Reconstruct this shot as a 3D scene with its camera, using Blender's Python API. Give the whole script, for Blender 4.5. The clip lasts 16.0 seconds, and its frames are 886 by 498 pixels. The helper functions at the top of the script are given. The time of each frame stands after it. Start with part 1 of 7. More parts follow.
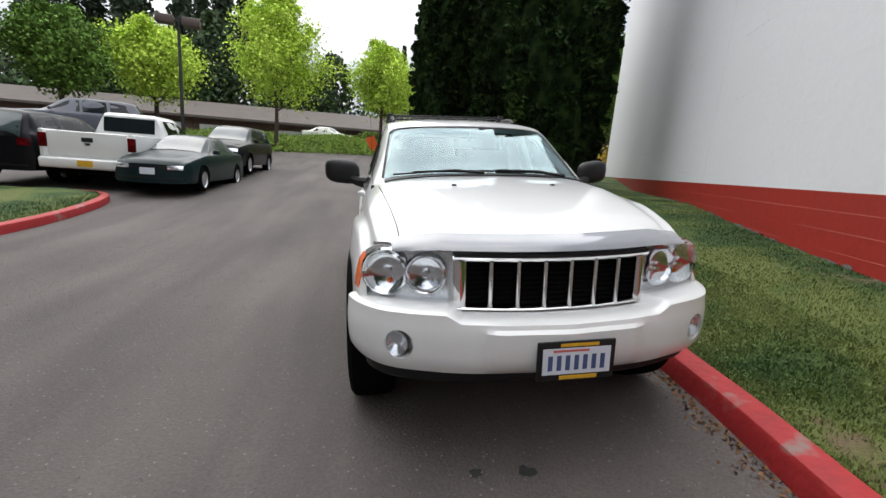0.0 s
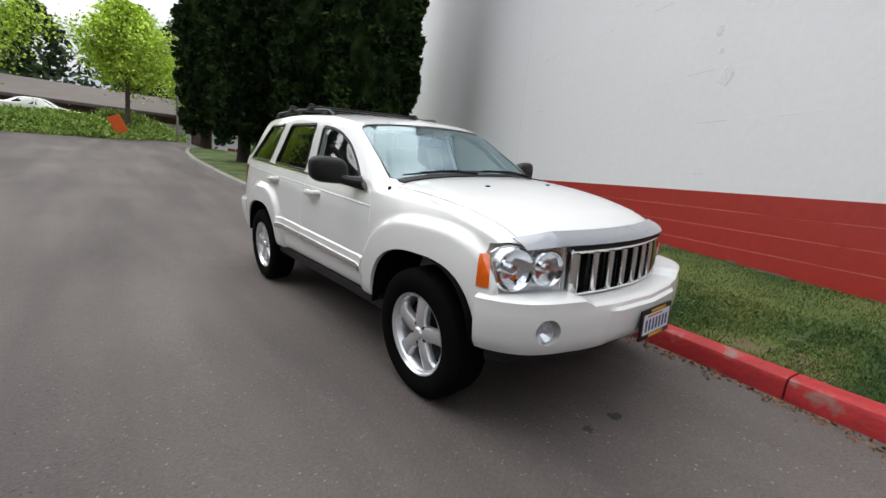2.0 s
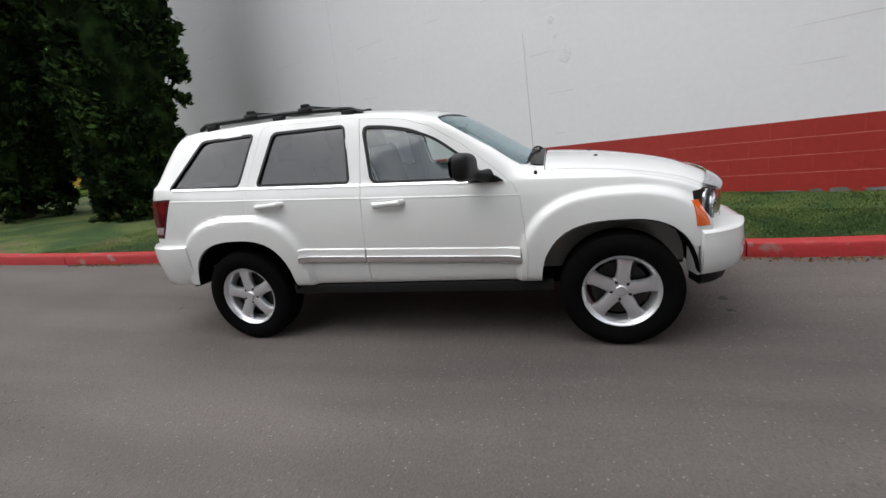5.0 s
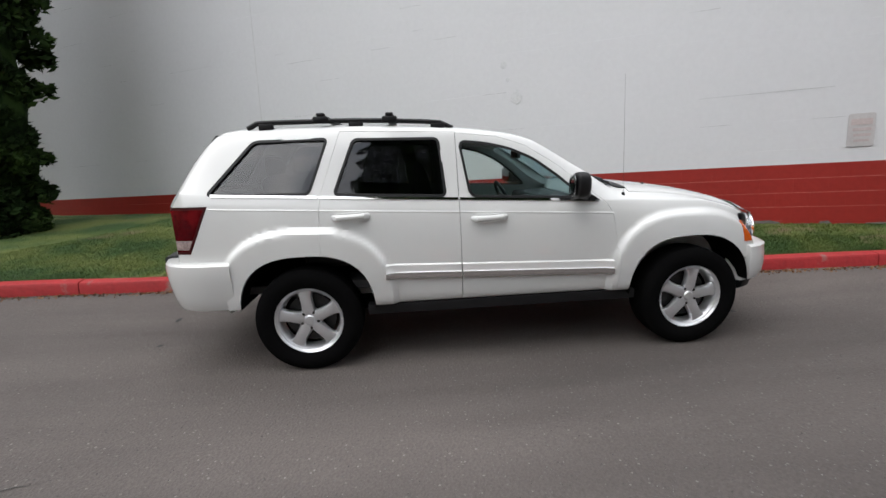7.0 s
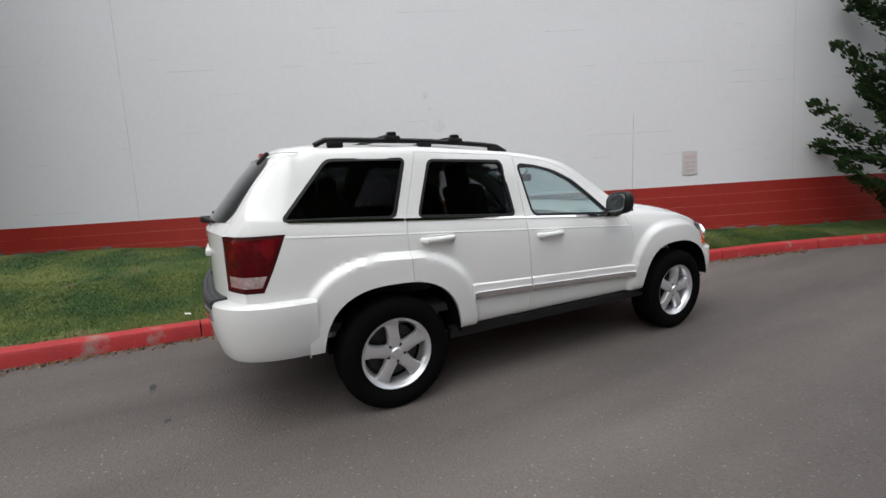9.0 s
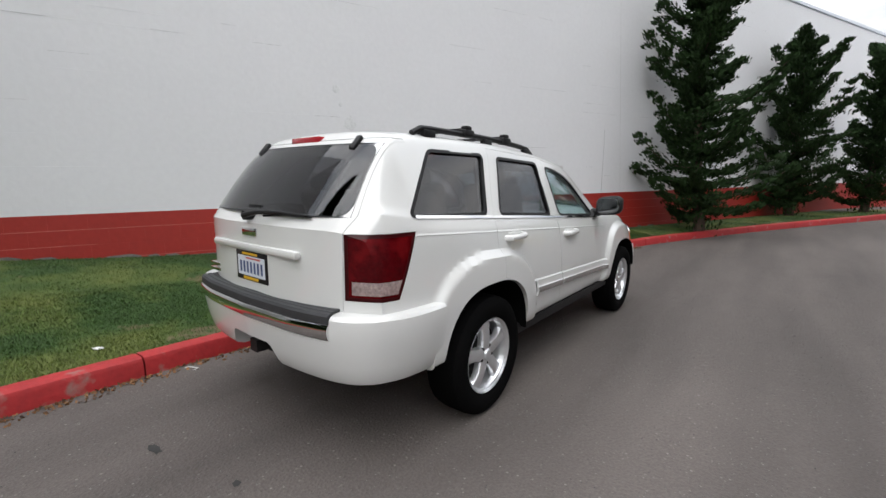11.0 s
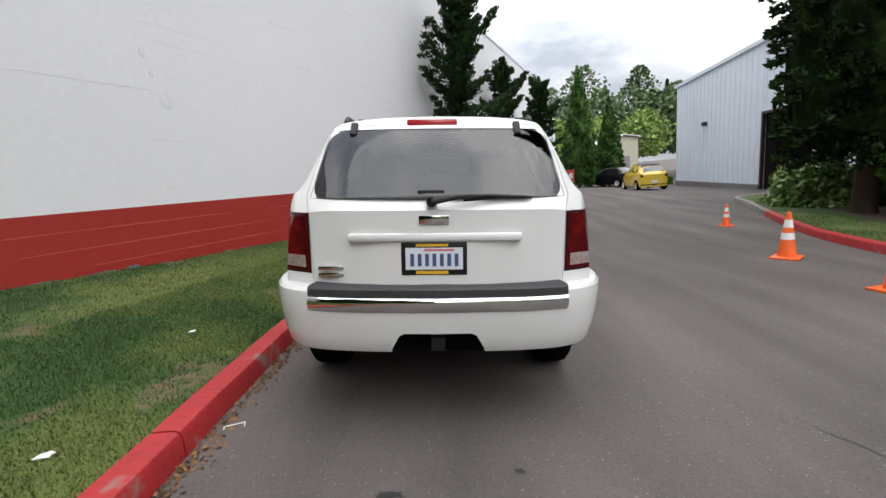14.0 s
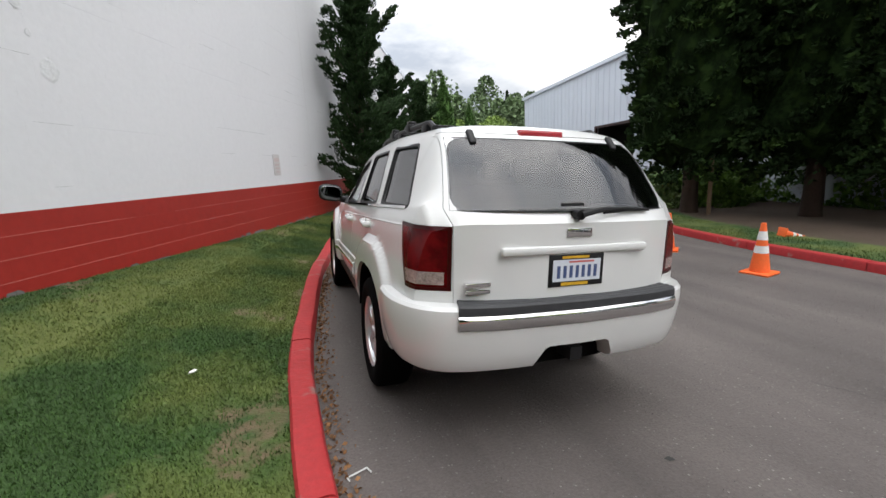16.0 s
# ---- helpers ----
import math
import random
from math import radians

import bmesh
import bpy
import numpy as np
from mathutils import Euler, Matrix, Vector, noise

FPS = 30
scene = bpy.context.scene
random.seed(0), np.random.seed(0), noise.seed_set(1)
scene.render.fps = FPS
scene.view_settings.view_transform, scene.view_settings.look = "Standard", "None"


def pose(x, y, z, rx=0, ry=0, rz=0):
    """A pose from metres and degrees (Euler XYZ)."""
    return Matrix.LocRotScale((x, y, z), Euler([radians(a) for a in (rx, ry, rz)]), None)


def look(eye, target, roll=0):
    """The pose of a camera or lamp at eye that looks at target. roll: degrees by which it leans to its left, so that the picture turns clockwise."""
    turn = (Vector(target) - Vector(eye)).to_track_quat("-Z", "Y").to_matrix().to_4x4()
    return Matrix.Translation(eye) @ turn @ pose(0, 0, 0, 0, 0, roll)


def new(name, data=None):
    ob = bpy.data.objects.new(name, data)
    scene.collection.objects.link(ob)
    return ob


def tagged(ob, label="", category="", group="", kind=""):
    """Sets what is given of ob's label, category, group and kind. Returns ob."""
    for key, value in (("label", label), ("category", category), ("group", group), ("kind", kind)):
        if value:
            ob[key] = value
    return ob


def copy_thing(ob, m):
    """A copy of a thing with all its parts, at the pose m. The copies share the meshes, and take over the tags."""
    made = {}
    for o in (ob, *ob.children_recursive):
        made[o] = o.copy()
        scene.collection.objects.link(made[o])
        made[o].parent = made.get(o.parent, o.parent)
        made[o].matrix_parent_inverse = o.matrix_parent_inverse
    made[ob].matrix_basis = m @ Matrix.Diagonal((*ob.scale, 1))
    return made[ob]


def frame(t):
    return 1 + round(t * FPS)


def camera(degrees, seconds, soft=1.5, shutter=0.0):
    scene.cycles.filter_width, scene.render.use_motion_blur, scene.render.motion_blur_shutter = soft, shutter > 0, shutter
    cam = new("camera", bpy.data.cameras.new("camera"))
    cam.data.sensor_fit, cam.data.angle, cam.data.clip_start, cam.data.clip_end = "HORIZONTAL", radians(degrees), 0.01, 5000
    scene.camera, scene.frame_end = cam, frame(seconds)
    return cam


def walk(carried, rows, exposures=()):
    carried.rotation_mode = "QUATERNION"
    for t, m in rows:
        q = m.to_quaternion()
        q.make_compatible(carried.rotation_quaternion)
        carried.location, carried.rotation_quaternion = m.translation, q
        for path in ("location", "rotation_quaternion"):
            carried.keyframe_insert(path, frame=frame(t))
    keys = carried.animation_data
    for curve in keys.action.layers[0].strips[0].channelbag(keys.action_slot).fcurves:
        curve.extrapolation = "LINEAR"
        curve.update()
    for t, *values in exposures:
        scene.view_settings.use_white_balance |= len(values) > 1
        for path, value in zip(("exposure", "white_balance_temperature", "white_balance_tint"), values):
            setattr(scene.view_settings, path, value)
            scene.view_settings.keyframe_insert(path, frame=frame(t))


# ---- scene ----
cam = camera(92.9, 16.0)
PATH = [
    (0, (-0.845, -3.717, 1.265), (-0.502, -1.785, 0.875), 4.4),
    (0.5, (-1.194, -3.637, 1.243), (-0.567, -1.775, 0.867), 4.9),
    (1, (-1.563, -3.522, 1.234), (-0.743, -1.734, 0.873), 6.3),
    (1.5, (-1.915, -3.331, 1.233), (-0.918, -1.631, 0.894), 5.7),
    (2, (-2.277, -3.179, 1.195), (-1.008, -1.671, 0.854), 5.3),
    (2.5, (-2.611, -2.910, 1.164), (-1.212, -1.520, 0.831), 4.2),
    (3, (-2.939, -2.644, 1.162), (-1.414, -1.383, 0.869), 4.4),
    (3.5, (-3.216, -2.336, 1.150), (-1.589, -1.235, 0.779), 3.0),
    (3.7, (-3.270, -2.173, 1.153), (-1.617, -1.116, 0.765), -0.2),
    (5.8, (-3.791, -0.399, 1.208), (-1.829, -0.144, 0.915), -3.5),
    (6, (-3.806, -0.252, 1.201), (-1.834, -0.050, 0.941), -2.9),
    (6.5, (-3.803, 0.191, 1.189), (-1.824, 0.260, 0.910), -2.0),
    (7, (-3.817, 0.643, 1.191), (-1.843, 0.501, 0.902), -2.5),
    (7.5, (-3.764, 1.080, 1.204), (-1.803, 0.768, 0.958), -3.4),
    (8, (-3.674, 1.495, 1.226), (-1.759, 0.979, 0.969), -3.3),
    (8.5, (-3.573, 1.890, 1.245), (-1.739, 1.131, 1.001), -3.4),
    (9, (-3.403, 2.268, 1.242), (-1.626, 1.375, 1.032), -3.7),
    (9.2, (-3.319, 2.408, 1.249), (-1.568, 1.465, 1.032), -3.0),
    (11.3, (-2.047, 3.674, 1.275), (-0.858, 2.084, 1.038), -3.2),
    (11.5, (-1.879, 3.767, 1.271), (-0.710, 2.163, 1.020), -3.5),
    (12, (-1.540, 3.995, 1.267), (-0.549, 2.277, 1.007), -0.1),
    (12.5, (-1.200, 4.191, 1.275), (-0.428, 2.378, 0.933), -0.8),
    (13, (-0.829, 4.325, 1.295), (-0.242, 2.446, 0.937), -2.9),
    (13.5, (-0.474, 4.444, 1.320), (-0.240, 2.494, 0.944), -3.5),
    (14, (-0.134, 4.450, 1.349), (-0.099, 2.478, 1.021), -4.5),
    (14.5, (0.229, 4.404, 1.400), (0.107, 2.419, 1.187), -3.1),
    (15, (0.578, 4.370, 1.417), (0.158, 2.438, 1.111), -3.2),
    (15.5, (0.918, 4.287, 1.444), (0.419, 2.378, 1.119), -3.7),
    (16, (1.250, 4.143, 1.509), (0.618, 2.285, 1.126), -2.9),
]
walk(cam, [(t, look(eye, target, roll)) for t, eye, target, roll in PATH], exposures=((0.0, 1.14), (3.5, 1.06), (6.0, 0.99), (9.0, 0.98), (11.5, 1.03), (13.0, 1.15), (16.0, 1.15)))


# ---- world and sun ----
world = bpy.data.worlds.new("overcast_sky")
scene.world = world
world.use_nodes = True
wn, wl = world.node_tree.nodes, world.node_tree.links
wn.clear()
w_out = wn.new("ShaderNodeOutputWorld")
w_bg = wn.new("ShaderNodeBackground")
w_sky = wn.new("ShaderNodeTexSky")
w_sky.sky_type, w_sky.sun_disc = "NISHITA", False
w_sky.sun_elevation, w_sky.sun_rotation = radians(56), radians(340)
w_co = wn.new("ShaderNodeTexCoord")
w_map = wn.new("ShaderNodeMapping")
w_map.inputs["Scale"].default_value = (1.0, 1.0, 2.4)
w_noise = wn.new("ShaderNodeTexNoise")
w_noise.inputs["Scale"].default_value, w_noise.inputs["Detail"].default_value = 2.1, 7.0
w_noise.inputs["Roughness"].default_value = 0.55
w_ramp = wn.new("ShaderNodeValToRGB")
w_ramp.color_ramp.elements[0].position, w_ramp.color_ramp.elements[0].color = 0.40, (3.6, 3.85, 4.3, 1)
w_ramp.color_ramp.elements[1].position, w_ramp.color_ramp.elements[1].color = 0.64, (9.6, 9.4, 9.2, 1)
w_mix = wn.new("ShaderNodeMix")
w_mix.data_type = "RGBA"
w_mix.inputs["Factor"].default_value = 0.9
wl.new(w_co.outputs["Generated"], w_map.inputs["Vector"])
wl.new(w_map.outputs["Vector"], w_noise.inputs["Vector"])
wl.new(w_noise.outputs["Fac"], w_ramp.inputs["Fac"])
wl.new(w_sky.outputs["Color"], w_mix.inputs["A"])
wl.new(w_ramp.outputs["Color"], w_mix.inputs["B"])
w_sep = wn.new("ShaderNodeSeparateXYZ")
w_grad = wn.new("ShaderNodeMapRange")
w_grad.inputs["To Min"].default_value, w_grad.inputs["To Max"].default_value = 0.48, 2.02
w_dim = wn.new("ShaderNodeMix")
w_dim.data_type, w_dim.blend_type = "RGBA", "MULTIPLY"
w_dim.inputs["Factor"].default_value = 1.0
wl.new(w_co.outputs["Generated"], w_sep.inputs["Vector"])
wl.new(w_sep.outputs["Z"], w_grad.inputs["Value"])
wl.new(w_mix.outputs["Result"], w_dim.inputs["A"])
wl.new(w_grad.outputs["Result"], w_dim.inputs["B"])
wl.new(w_dim.outputs["Result"], w_bg.inputs["Color"])
w_bg.inputs["Strength"].default_value = 0.1
wl.new(w_bg.outputs["Background"], w_out.inputs["Surface"])

sun = new("sun", bpy.data.lights.new("sun", "SUN"))
sun.data.energy, sun.data.angle, sun.data.color = 0.9, radians(85), (1.0, 0.985, 0.96)
sun.matrix_world = look((0, 0, 30), (7, -19, 0))


# ---- materials ----
def mat(name, color, rough=0.5, metal=0.0, vary=0.12, scale=3.0, fine=40.0, bump=0.0, coat=0.0, island=0.0, spec=0.5, second=None, mask=(0.45, 0.62)):
    """A principled material with grain at two scales, an optional second colour in patches, and fine relief."""
    m = bpy.data.materials.new(name)
    m.use_nodes = True
    n, l = m.node_tree.nodes, m.node_tree.links
    p = n["Principled BSDF"]
    p.inputs["Roughness"].default_value, p.inputs["Metallic"].default_value = rough, metal
    p.inputs["Coat Weight"].default_value, p.inputs["Coat Roughness"].default_value = coat, 0.03
    p.inputs["Specular IOR Level"].default_value = spec
    co = n.new("ShaderNodeTexCoord")
    big, small = n.new("ShaderNodeTexNoise"), n.new("ShaderNodeTexNoise")
    for t, s, d in ((big, scale, 4.0), (small, fine, 3.0)):
        t.inputs["Scale"].default_value, t.inputs["Detail"].default_value = s, d
        l.new(co.outputs["Object"], t.inputs["Vector"])
    add = n.new("ShaderNodeMath")
    add.operation = "ADD"
    l.new(big.outputs["Fac"], add.inputs[0])
    l.new(small.outputs["Fac"], add.inputs[1])
    rng = n.new("ShaderNodeMapRange")
    rng.inputs["From Min"].default_value, rng.inputs["From Max"].default_value = 0.6, 1.4
    rng.inputs["To Min"].default_value, rng.inputs["To Max"].default_value = 1 - vary, 1 + vary
    l.new(add.outputs[0], rng.inputs["Value"])
    mul = n.new("ShaderNodeMix")
    mul.data_type, mul.blend_type = "RGBA", "MULTIPLY"
    mul.inputs["Factor"].default_value = 1.0
    mul.inputs["A"].default_value = (*color, 1)
    l.new(rng.outputs["Result"], mul.inputs["B"])
    out = mul.outputs["Result"]
    if second:
        r2 = n.new("ShaderNodeMapRange")
        r2.inputs["From Min"].default_value, r2.inputs["From Max"].default_value = mask
        l.new(big.outputs["Fac"], r2.inputs["Value"])
        mx = n.new("ShaderNodeMix")
        mx.data_type = "RGBA"
        mx.inputs["B"].default_value = (*second, 1)
        l.new(r2.outputs["Result"], mx.inputs["Factor"])
        l.new(out, mx.inputs["A"])
        out = mx.outputs["Result"]
    if island:
        geo = n.new("ShaderNodeNewGeometry")
        ri = n.new("ShaderNodeMapRange")
        ri.inputs["To Min"].default_value, ri.inputs["To Max"].default_value = 1 - island, 1 + island
        l.new(geo.outputs["Random Per Island"], ri.inputs["Value"])
        mi = n.new("ShaderNodeMix")
        mi.data_type, mi.blend_type = "RGBA", "MULTIPLY"
        mi.inputs["Factor"].default_value = 1.0
        l.new(out, mi.inputs["A"])
        l.new(ri.outputs["Result"], mi.inputs["B"])
        out = mi.outputs["Result"]
    l.new(out, p.inputs["Base Color"])
    if bump:
        b = n.new("ShaderNodeBump")
        b.inputs["Strength"].default_value, b.inputs["Distance"].default_value = bump, 0.01
        l.new(small.outputs["Fac"], b.inputs["Height"])
        l.new(b.outputs["Normal"], p.inputs["Normal"])
    return m


def glass(name, tint, gloss=1.45, sheen=(1, 1, 1)):
    """A pane: tinted see-through, with gloss by Fresnel."""
    m = bpy.data.materials.new(name)
    m.use_nodes = True
    n, l = m.node_tree.nodes, m.node_tree.links
    n.clear()
    o, mx = n.new("ShaderNodeOutputMaterial"), n.new("ShaderNodeMixShader")
    tr, gl, lw = n.new("ShaderNodeBsdfTransparent"), n.new("ShaderNodeBsdfGlossy"), n.new("ShaderNodeLayerWeight")
    tr.inputs["Color"].default_value = (*tint, 1)
    gl.inputs["Roughness"].default_value = 0.02
    gl.inputs["Color"].default_value = (*sheen, 1)
    lw.inputs["Blend"].default_value = 0.5
    f0 = ((gloss - 1) / (gloss + 1)) ** 2
    pw, ma = n.new("ShaderNodeMath"), n.new("ShaderNodeMath")
    pw.operation, ma.operation = "POWER", "MULTIPLY_ADD"
    pw.inputs[1].default_value = 5.0
    ma.inputs[1].default_value, ma.inputs[2].default_value = 1 - f0, f0
    l.new(lw.outputs["Facing"], pw.inputs[0])
    l.new(pw.outputs[0], ma.inputs[0])
    l.new(ma.outputs[0], mx.inputs["Fac"])
    l.new(tr.outputs["BSDF"], mx.inputs[1])
    l.new(gl.outputs["BSDF"], mx.inputs[2])
    l.new(mx.outputs["Shader"], o.inputs["Surface"])
    return m


def asphalt(name):
    """Worn asphalt: dark binder, pale stone chips, broad wear and damp streaks along the drive."""
    m = mat(name, (0.093, 0.080, 0.074), 0.88, vary=0.30, scale=0.5, fine=70, bump=1.0)
    n, l = m.node_tree.nodes, m.node_tree.links
    p = n["Principled BSDF"]
    base = p.inputs["Base Color"].links[0].from_socket
    co = n.new("ShaderNodeTexCoord")
    vor = n.new("ShaderNodeTexVoronoi")
    vor.inputs["Scale"].default_value = 58
    l.new(co.outputs["Object"], vor.inputs["Vector"])
    sep = n.new("ShaderNodeSeparateColor")
    l.new(vor.outputs["Color"], sep.inputs["Color"])
    pick_ = n.new("ShaderNodeMapRange")
    pick_.inputs["From Min"].default_value, pick_.inputs["From Max"].default_value = 0.93, 0.99
    l.new(sep.outputs["Red"], pick_.inputs["Value"])
    near = n.new("ShaderNodeMapRange")
    near.inputs["From Min"].default_value, near.inputs["From Max"].default_value = 0.40, 0.28
    l.new(vor.outputs["Distance"], near.inputs["Value"])
    both_ = n.new("ShaderNodeMath")
    both_.operation = "MULTIPLY"
    l.new(pick_.outputs["Result"], both_.inputs[0])
    l.new(near.outputs["Result"], both_.inputs[1])
    chips = n.new("ShaderNodeMix")
    chips.data_type = "RGBA"
    chips.inputs["B"].default_value = (0.185, 0.172, 0.16, 1)
    l.new(both_.outputs[0], chips.inputs["Factor"])
    l.new(base, chips.inputs["A"])
    mp = n.new("ShaderNodeMapping")
    mp.inputs["Scale"].default_value = (1.6, 0.22, 1.0)
    l.new(co.outputs["Object"], mp.inputs["Vector"])
    st_ = n.new("ShaderNodeTexNoise")
    st_.inputs["Scale"].default_value, st_.inputs["Detail"].default_value = 0.8, 5.0
    l.new(mp.outputs["Vector"], st_.inputs["Vector"])
    rg_ = n.new("ShaderNodeMapRange")
    rg_.inputs["From Min"].default_value, rg_.inputs["From Max"].default_value = 0.36, 0.64
    rg_.inputs["To Min"].default_value, rg_.inputs["To Max"].default_value = 0.74, 1.18
    l.new(st_.outputs["Fac"], rg_.inputs["Value"])
    mu = n.new("ShaderNodeMix")
    mu.data_type, mu.blend_type = "RGBA", "MULTIPLY"
    mu.inputs["Factor"].default_value = 1.0
    l.new(chips.outputs["Result"], mu.inputs["A"])
    l.new(rg_.outputs["Result"], mu.inputs["B"])
    l.new(mu.outputs["Result"], p.inputs["Base Color"])
    return m


def turf(name, earth=(0.120, 0.086, 0.048)):
    """Turf: green thatch over brown earth, bare where the mesh's attribute says so."""
    m = mat(name, (0.025, 0.062, 0.008), 0.95, vary=0.45, scale=1.1, fine=60, bump=1.0, second=(0.090, 0.110, 0.023), mask=(0.42, 0.62))
    n, l = m.node_tree.nodes, m.node_tree.links
    p = n["Principled BSDF"]
    base = p.inputs["Base Color"].links[0].from_socket
    at = n.new("ShaderNodeAttribute")
    at.attribute_name = "bare"
    co, ns = n.new("ShaderNodeTexCoord"), n.new("ShaderNodeTexNoise")
    ns.inputs["Scale"].default_value, ns.inputs["Detail"].default_value = 9.0, 6.0
    l.new(co.outputs["Object"], ns.inputs["Vector"])
    ad = n.new("ShaderNodeMath")
    ad.operation = "ADD"
    l.new(at.outputs["Fac"], ad.inputs[0])
    l.new(ns.outputs["Fac"], ad.inputs[1])
    rg_ = n.new("ShaderNodeMapRange")
    rg_.inputs["From Min"].default_value, rg_.inputs["From Max"].default_value = 0.85, 1.15
    l.new(ad.outputs[0], rg_.inputs["Value"])
    mx = n.new("ShaderNodeMix")
    mx.data_type = "RGBA"
    mx.inputs["B"].default_value = (*earth, 1)
    l.new(rg_.outputs["Result"], mx.inputs["Factor"])
    l.new(base, mx.inputs["A"])
    l.new(mx.outputs["Result"], p.inputs["Base Color"])
    return m


ASPHALT = asphalt("asphalt")
GRIT = mat("asphalt_grit", (0.115, 0.11, 0.105), 0.9, vary=0.4, island=0.6)
TAR = mat("tar", (0.02, 0.02, 0.02), 0.7, vary=0.3)
SOIL = mat("soil", (0.075, 0.058, 0.032), 0.95, vary=0.35, scale=1.2, fine=30, bump=0.8, second=(0.17, 0.125, 0.085), mask=(0.56, 0.68))
TURF = turf("turf")
BED_TURF = turf("bed_turf", (0.058, 0.038, 0.024))
BLADE = mat("grass_blade", (0.031, 0.076, 0.008), 0.7, vary=0.3, scale=1.1, fine=5, island=0.3, second=(0.095, 0.125, 0.020), mask=(0.42, 0.62))
RED_KERB = mat("red_kerb_paint", (0.325, 0.015, 0.017), 0.65, vary=0.2, scale=4.5, fine=25, bump=0.5, second=(0.22, 0.15, 0.13), mask=(0.60, 0.70))
GREY_KERB = mat("kerb_concrete", (0.20, 0.19, 0.17), 0.9, vary=0.3, scale=3, fine=40, bump=0.6)
WHITE_WALL = mat("white_block_paint", (0.70, 0.705, 0.725), 0.6, vary=0.03, scale=0.6, fine=14, bump=0.2, island=0.002)
RED_WALL = mat("red_block_paint", (0.315, 0.021, 0.014), 0.5, vary=0.10, scale=0.8, fine=14, bump=0.25, island=0.03)
WORN_RED = mat("worn_red_paint", (0.44, 0.115, 0.095), 0.6, vary=0.25, scale=2.0, fine=20)
CONCRETE = mat("raw_concrete", (0.15, 0.142, 0.135), 0.9, vary=0.4, scale=4, fine=30, bump=0.8)
DARK_LEAF = mat("dark_conifer_leaf", (0.0145, 0.029, 0.009), 0.9, vary=0.4, scale=1.3, fine=4, island=0.45, spec=0.1, second=(0.030, 0.056, 0.013), mask=(0.50, 0.64))
# darker than the outer leaf: the crown's inner shade is put into the colour
SHADED_CORE = mat("shaded_conifer_core", (0.008, 0.016, 0.005), 0.95, vary=0.7, scale=3.5, fine=16, bump=1.0, spec=0.05, second=(0.018, 0.034, 0.009), mask=(0.5, 0.62))
PINE_LEAF = mat("pine_leaf", (0.022, 0.045, 0.015), 0.85, vary=0.4, scale=0.8, fine=5, island=0.4, spec=0.15)
LIME_LEAF = mat("spring_leaf", (0.45, 0.60, 0.085), 0.7, vary=0.3, scale=0.5, fine=4, island=0.3, spec=0.2)
MID_LEAF = mat("green_leaf", (0.11, 0.20, 0.034), 0.75, vary=0.35, scale=0.5, fine=4, island=0.35, spec=0.2)
FOREST = mat("forest_leaf", (0.026, 0.046, 0.020), 0.8, vary=0.4, scale=0.15, fine=1.5, island=0.4)
BARK = mat("bark", (0.065, 0.045, 0.033), 0.9, vary=0.4, scale=3, fine=30, bump=1.0)
REDBARK = mat("red_bark", (0.034, 0.019, 0.012), 0.9, vary=0.4, scale=3, fine=30, bump=1.0)

MIRROR = mat("mirror_silver", (0.16, 0.165, 0.17), 0.04, metal=1.0, vary=0.02)
LAMP_CHROME = mat("lamp_chrome", (0.90, 0.91, 0.92), 0.10, metal=1.0, vary=0.03, scale=20)
LAMP_SILVER = mat("lamp_silver", (0.78, 0.79, 0.81), 0.20, metal=0.85, vary=0.08, scale=20)
PAINT = mat("white_car_paint", (0.69, 0.695, 0.685), 0.32, vary=0.012, scale=1.0, fine=8, coat=1.0)
BLACK_PLASTIC = mat("black_plastic", (0.009, 0.009, 0.010), 0.5, vary=0.2, bump=0.1, spec=0.3)
GREY_PLASTIC = mat("grey_plastic", (0.030, 0.031, 0.034), 0.6, vary=0.2, bump=0.1)
RUBBER = mat("tyre_rubber", (0.0045, 0.0045, 0.0047), 0.9, vary=0.25, fine=60, bump=0.15, spec=0.03)
CHROME = mat("chrome", (0.78, 0.78, 0.78), 0.08, metal=1.0, vary=0.02)
ALLOY = mat("alloy", (0.72, 0.73, 0.75), 0.32, metal=0.75, vary=0.05)
STEEL = mat("dark_steel", (0.05, 0.05, 0.05), 0.5, metal=0.8, vary=0.3)
# near-black parts, with the shade of hollows and undersides put into the colour
SHADE_BLACK = mat("shade_black", (0.004, 0.004, 0.004), 0.95, vary=0.1, spec=0.05)
AMBER = mat("amber_lens", (0.60, 0.10, 0.008), 0.2, vary=0.15, scale=20, coat=0.6)
RED_LENS = mat("red_lens", (0.070, 0.0016, 0.0035), 0.2, vary=0.4, scale=7, fine=40, bump=0.15, spec=0.22, second=(0.135, 0.004, 0.006), mask=(0.50, 0.64))
LENS_RIM = mat("lens_rim", (0.035, 0.0012, 0.0022), 0.3, vary=0.3, spec=0.25)
CLEAR_LENS = glass("clear_lens", (0.93, 0.94, 0.95), 1.35)
SMOKE_LENS = mat("smoke_deflector", (0.22, 0.23, 0.25), 0.08, vary=0.04, coat=1.0)
GLASS_CLEAR = glass("clear_glass", (0.925, 0.955, 0.945), 1.62)
GLASS_SCREEN = glass("laminated_glass", (0.72, 0.83, 0.85), 1.85, (0.84, 0.97, 1.0))
GLASS_TINT = glass("tinted_glass", (0.34, 0.34, 0.36), 1.65)
TRIM_CLOTH = mat("grey_upholstery", (0.075, 0.072, 0.070), 0.9, vary=0.15, fine=120, bump=0.2)
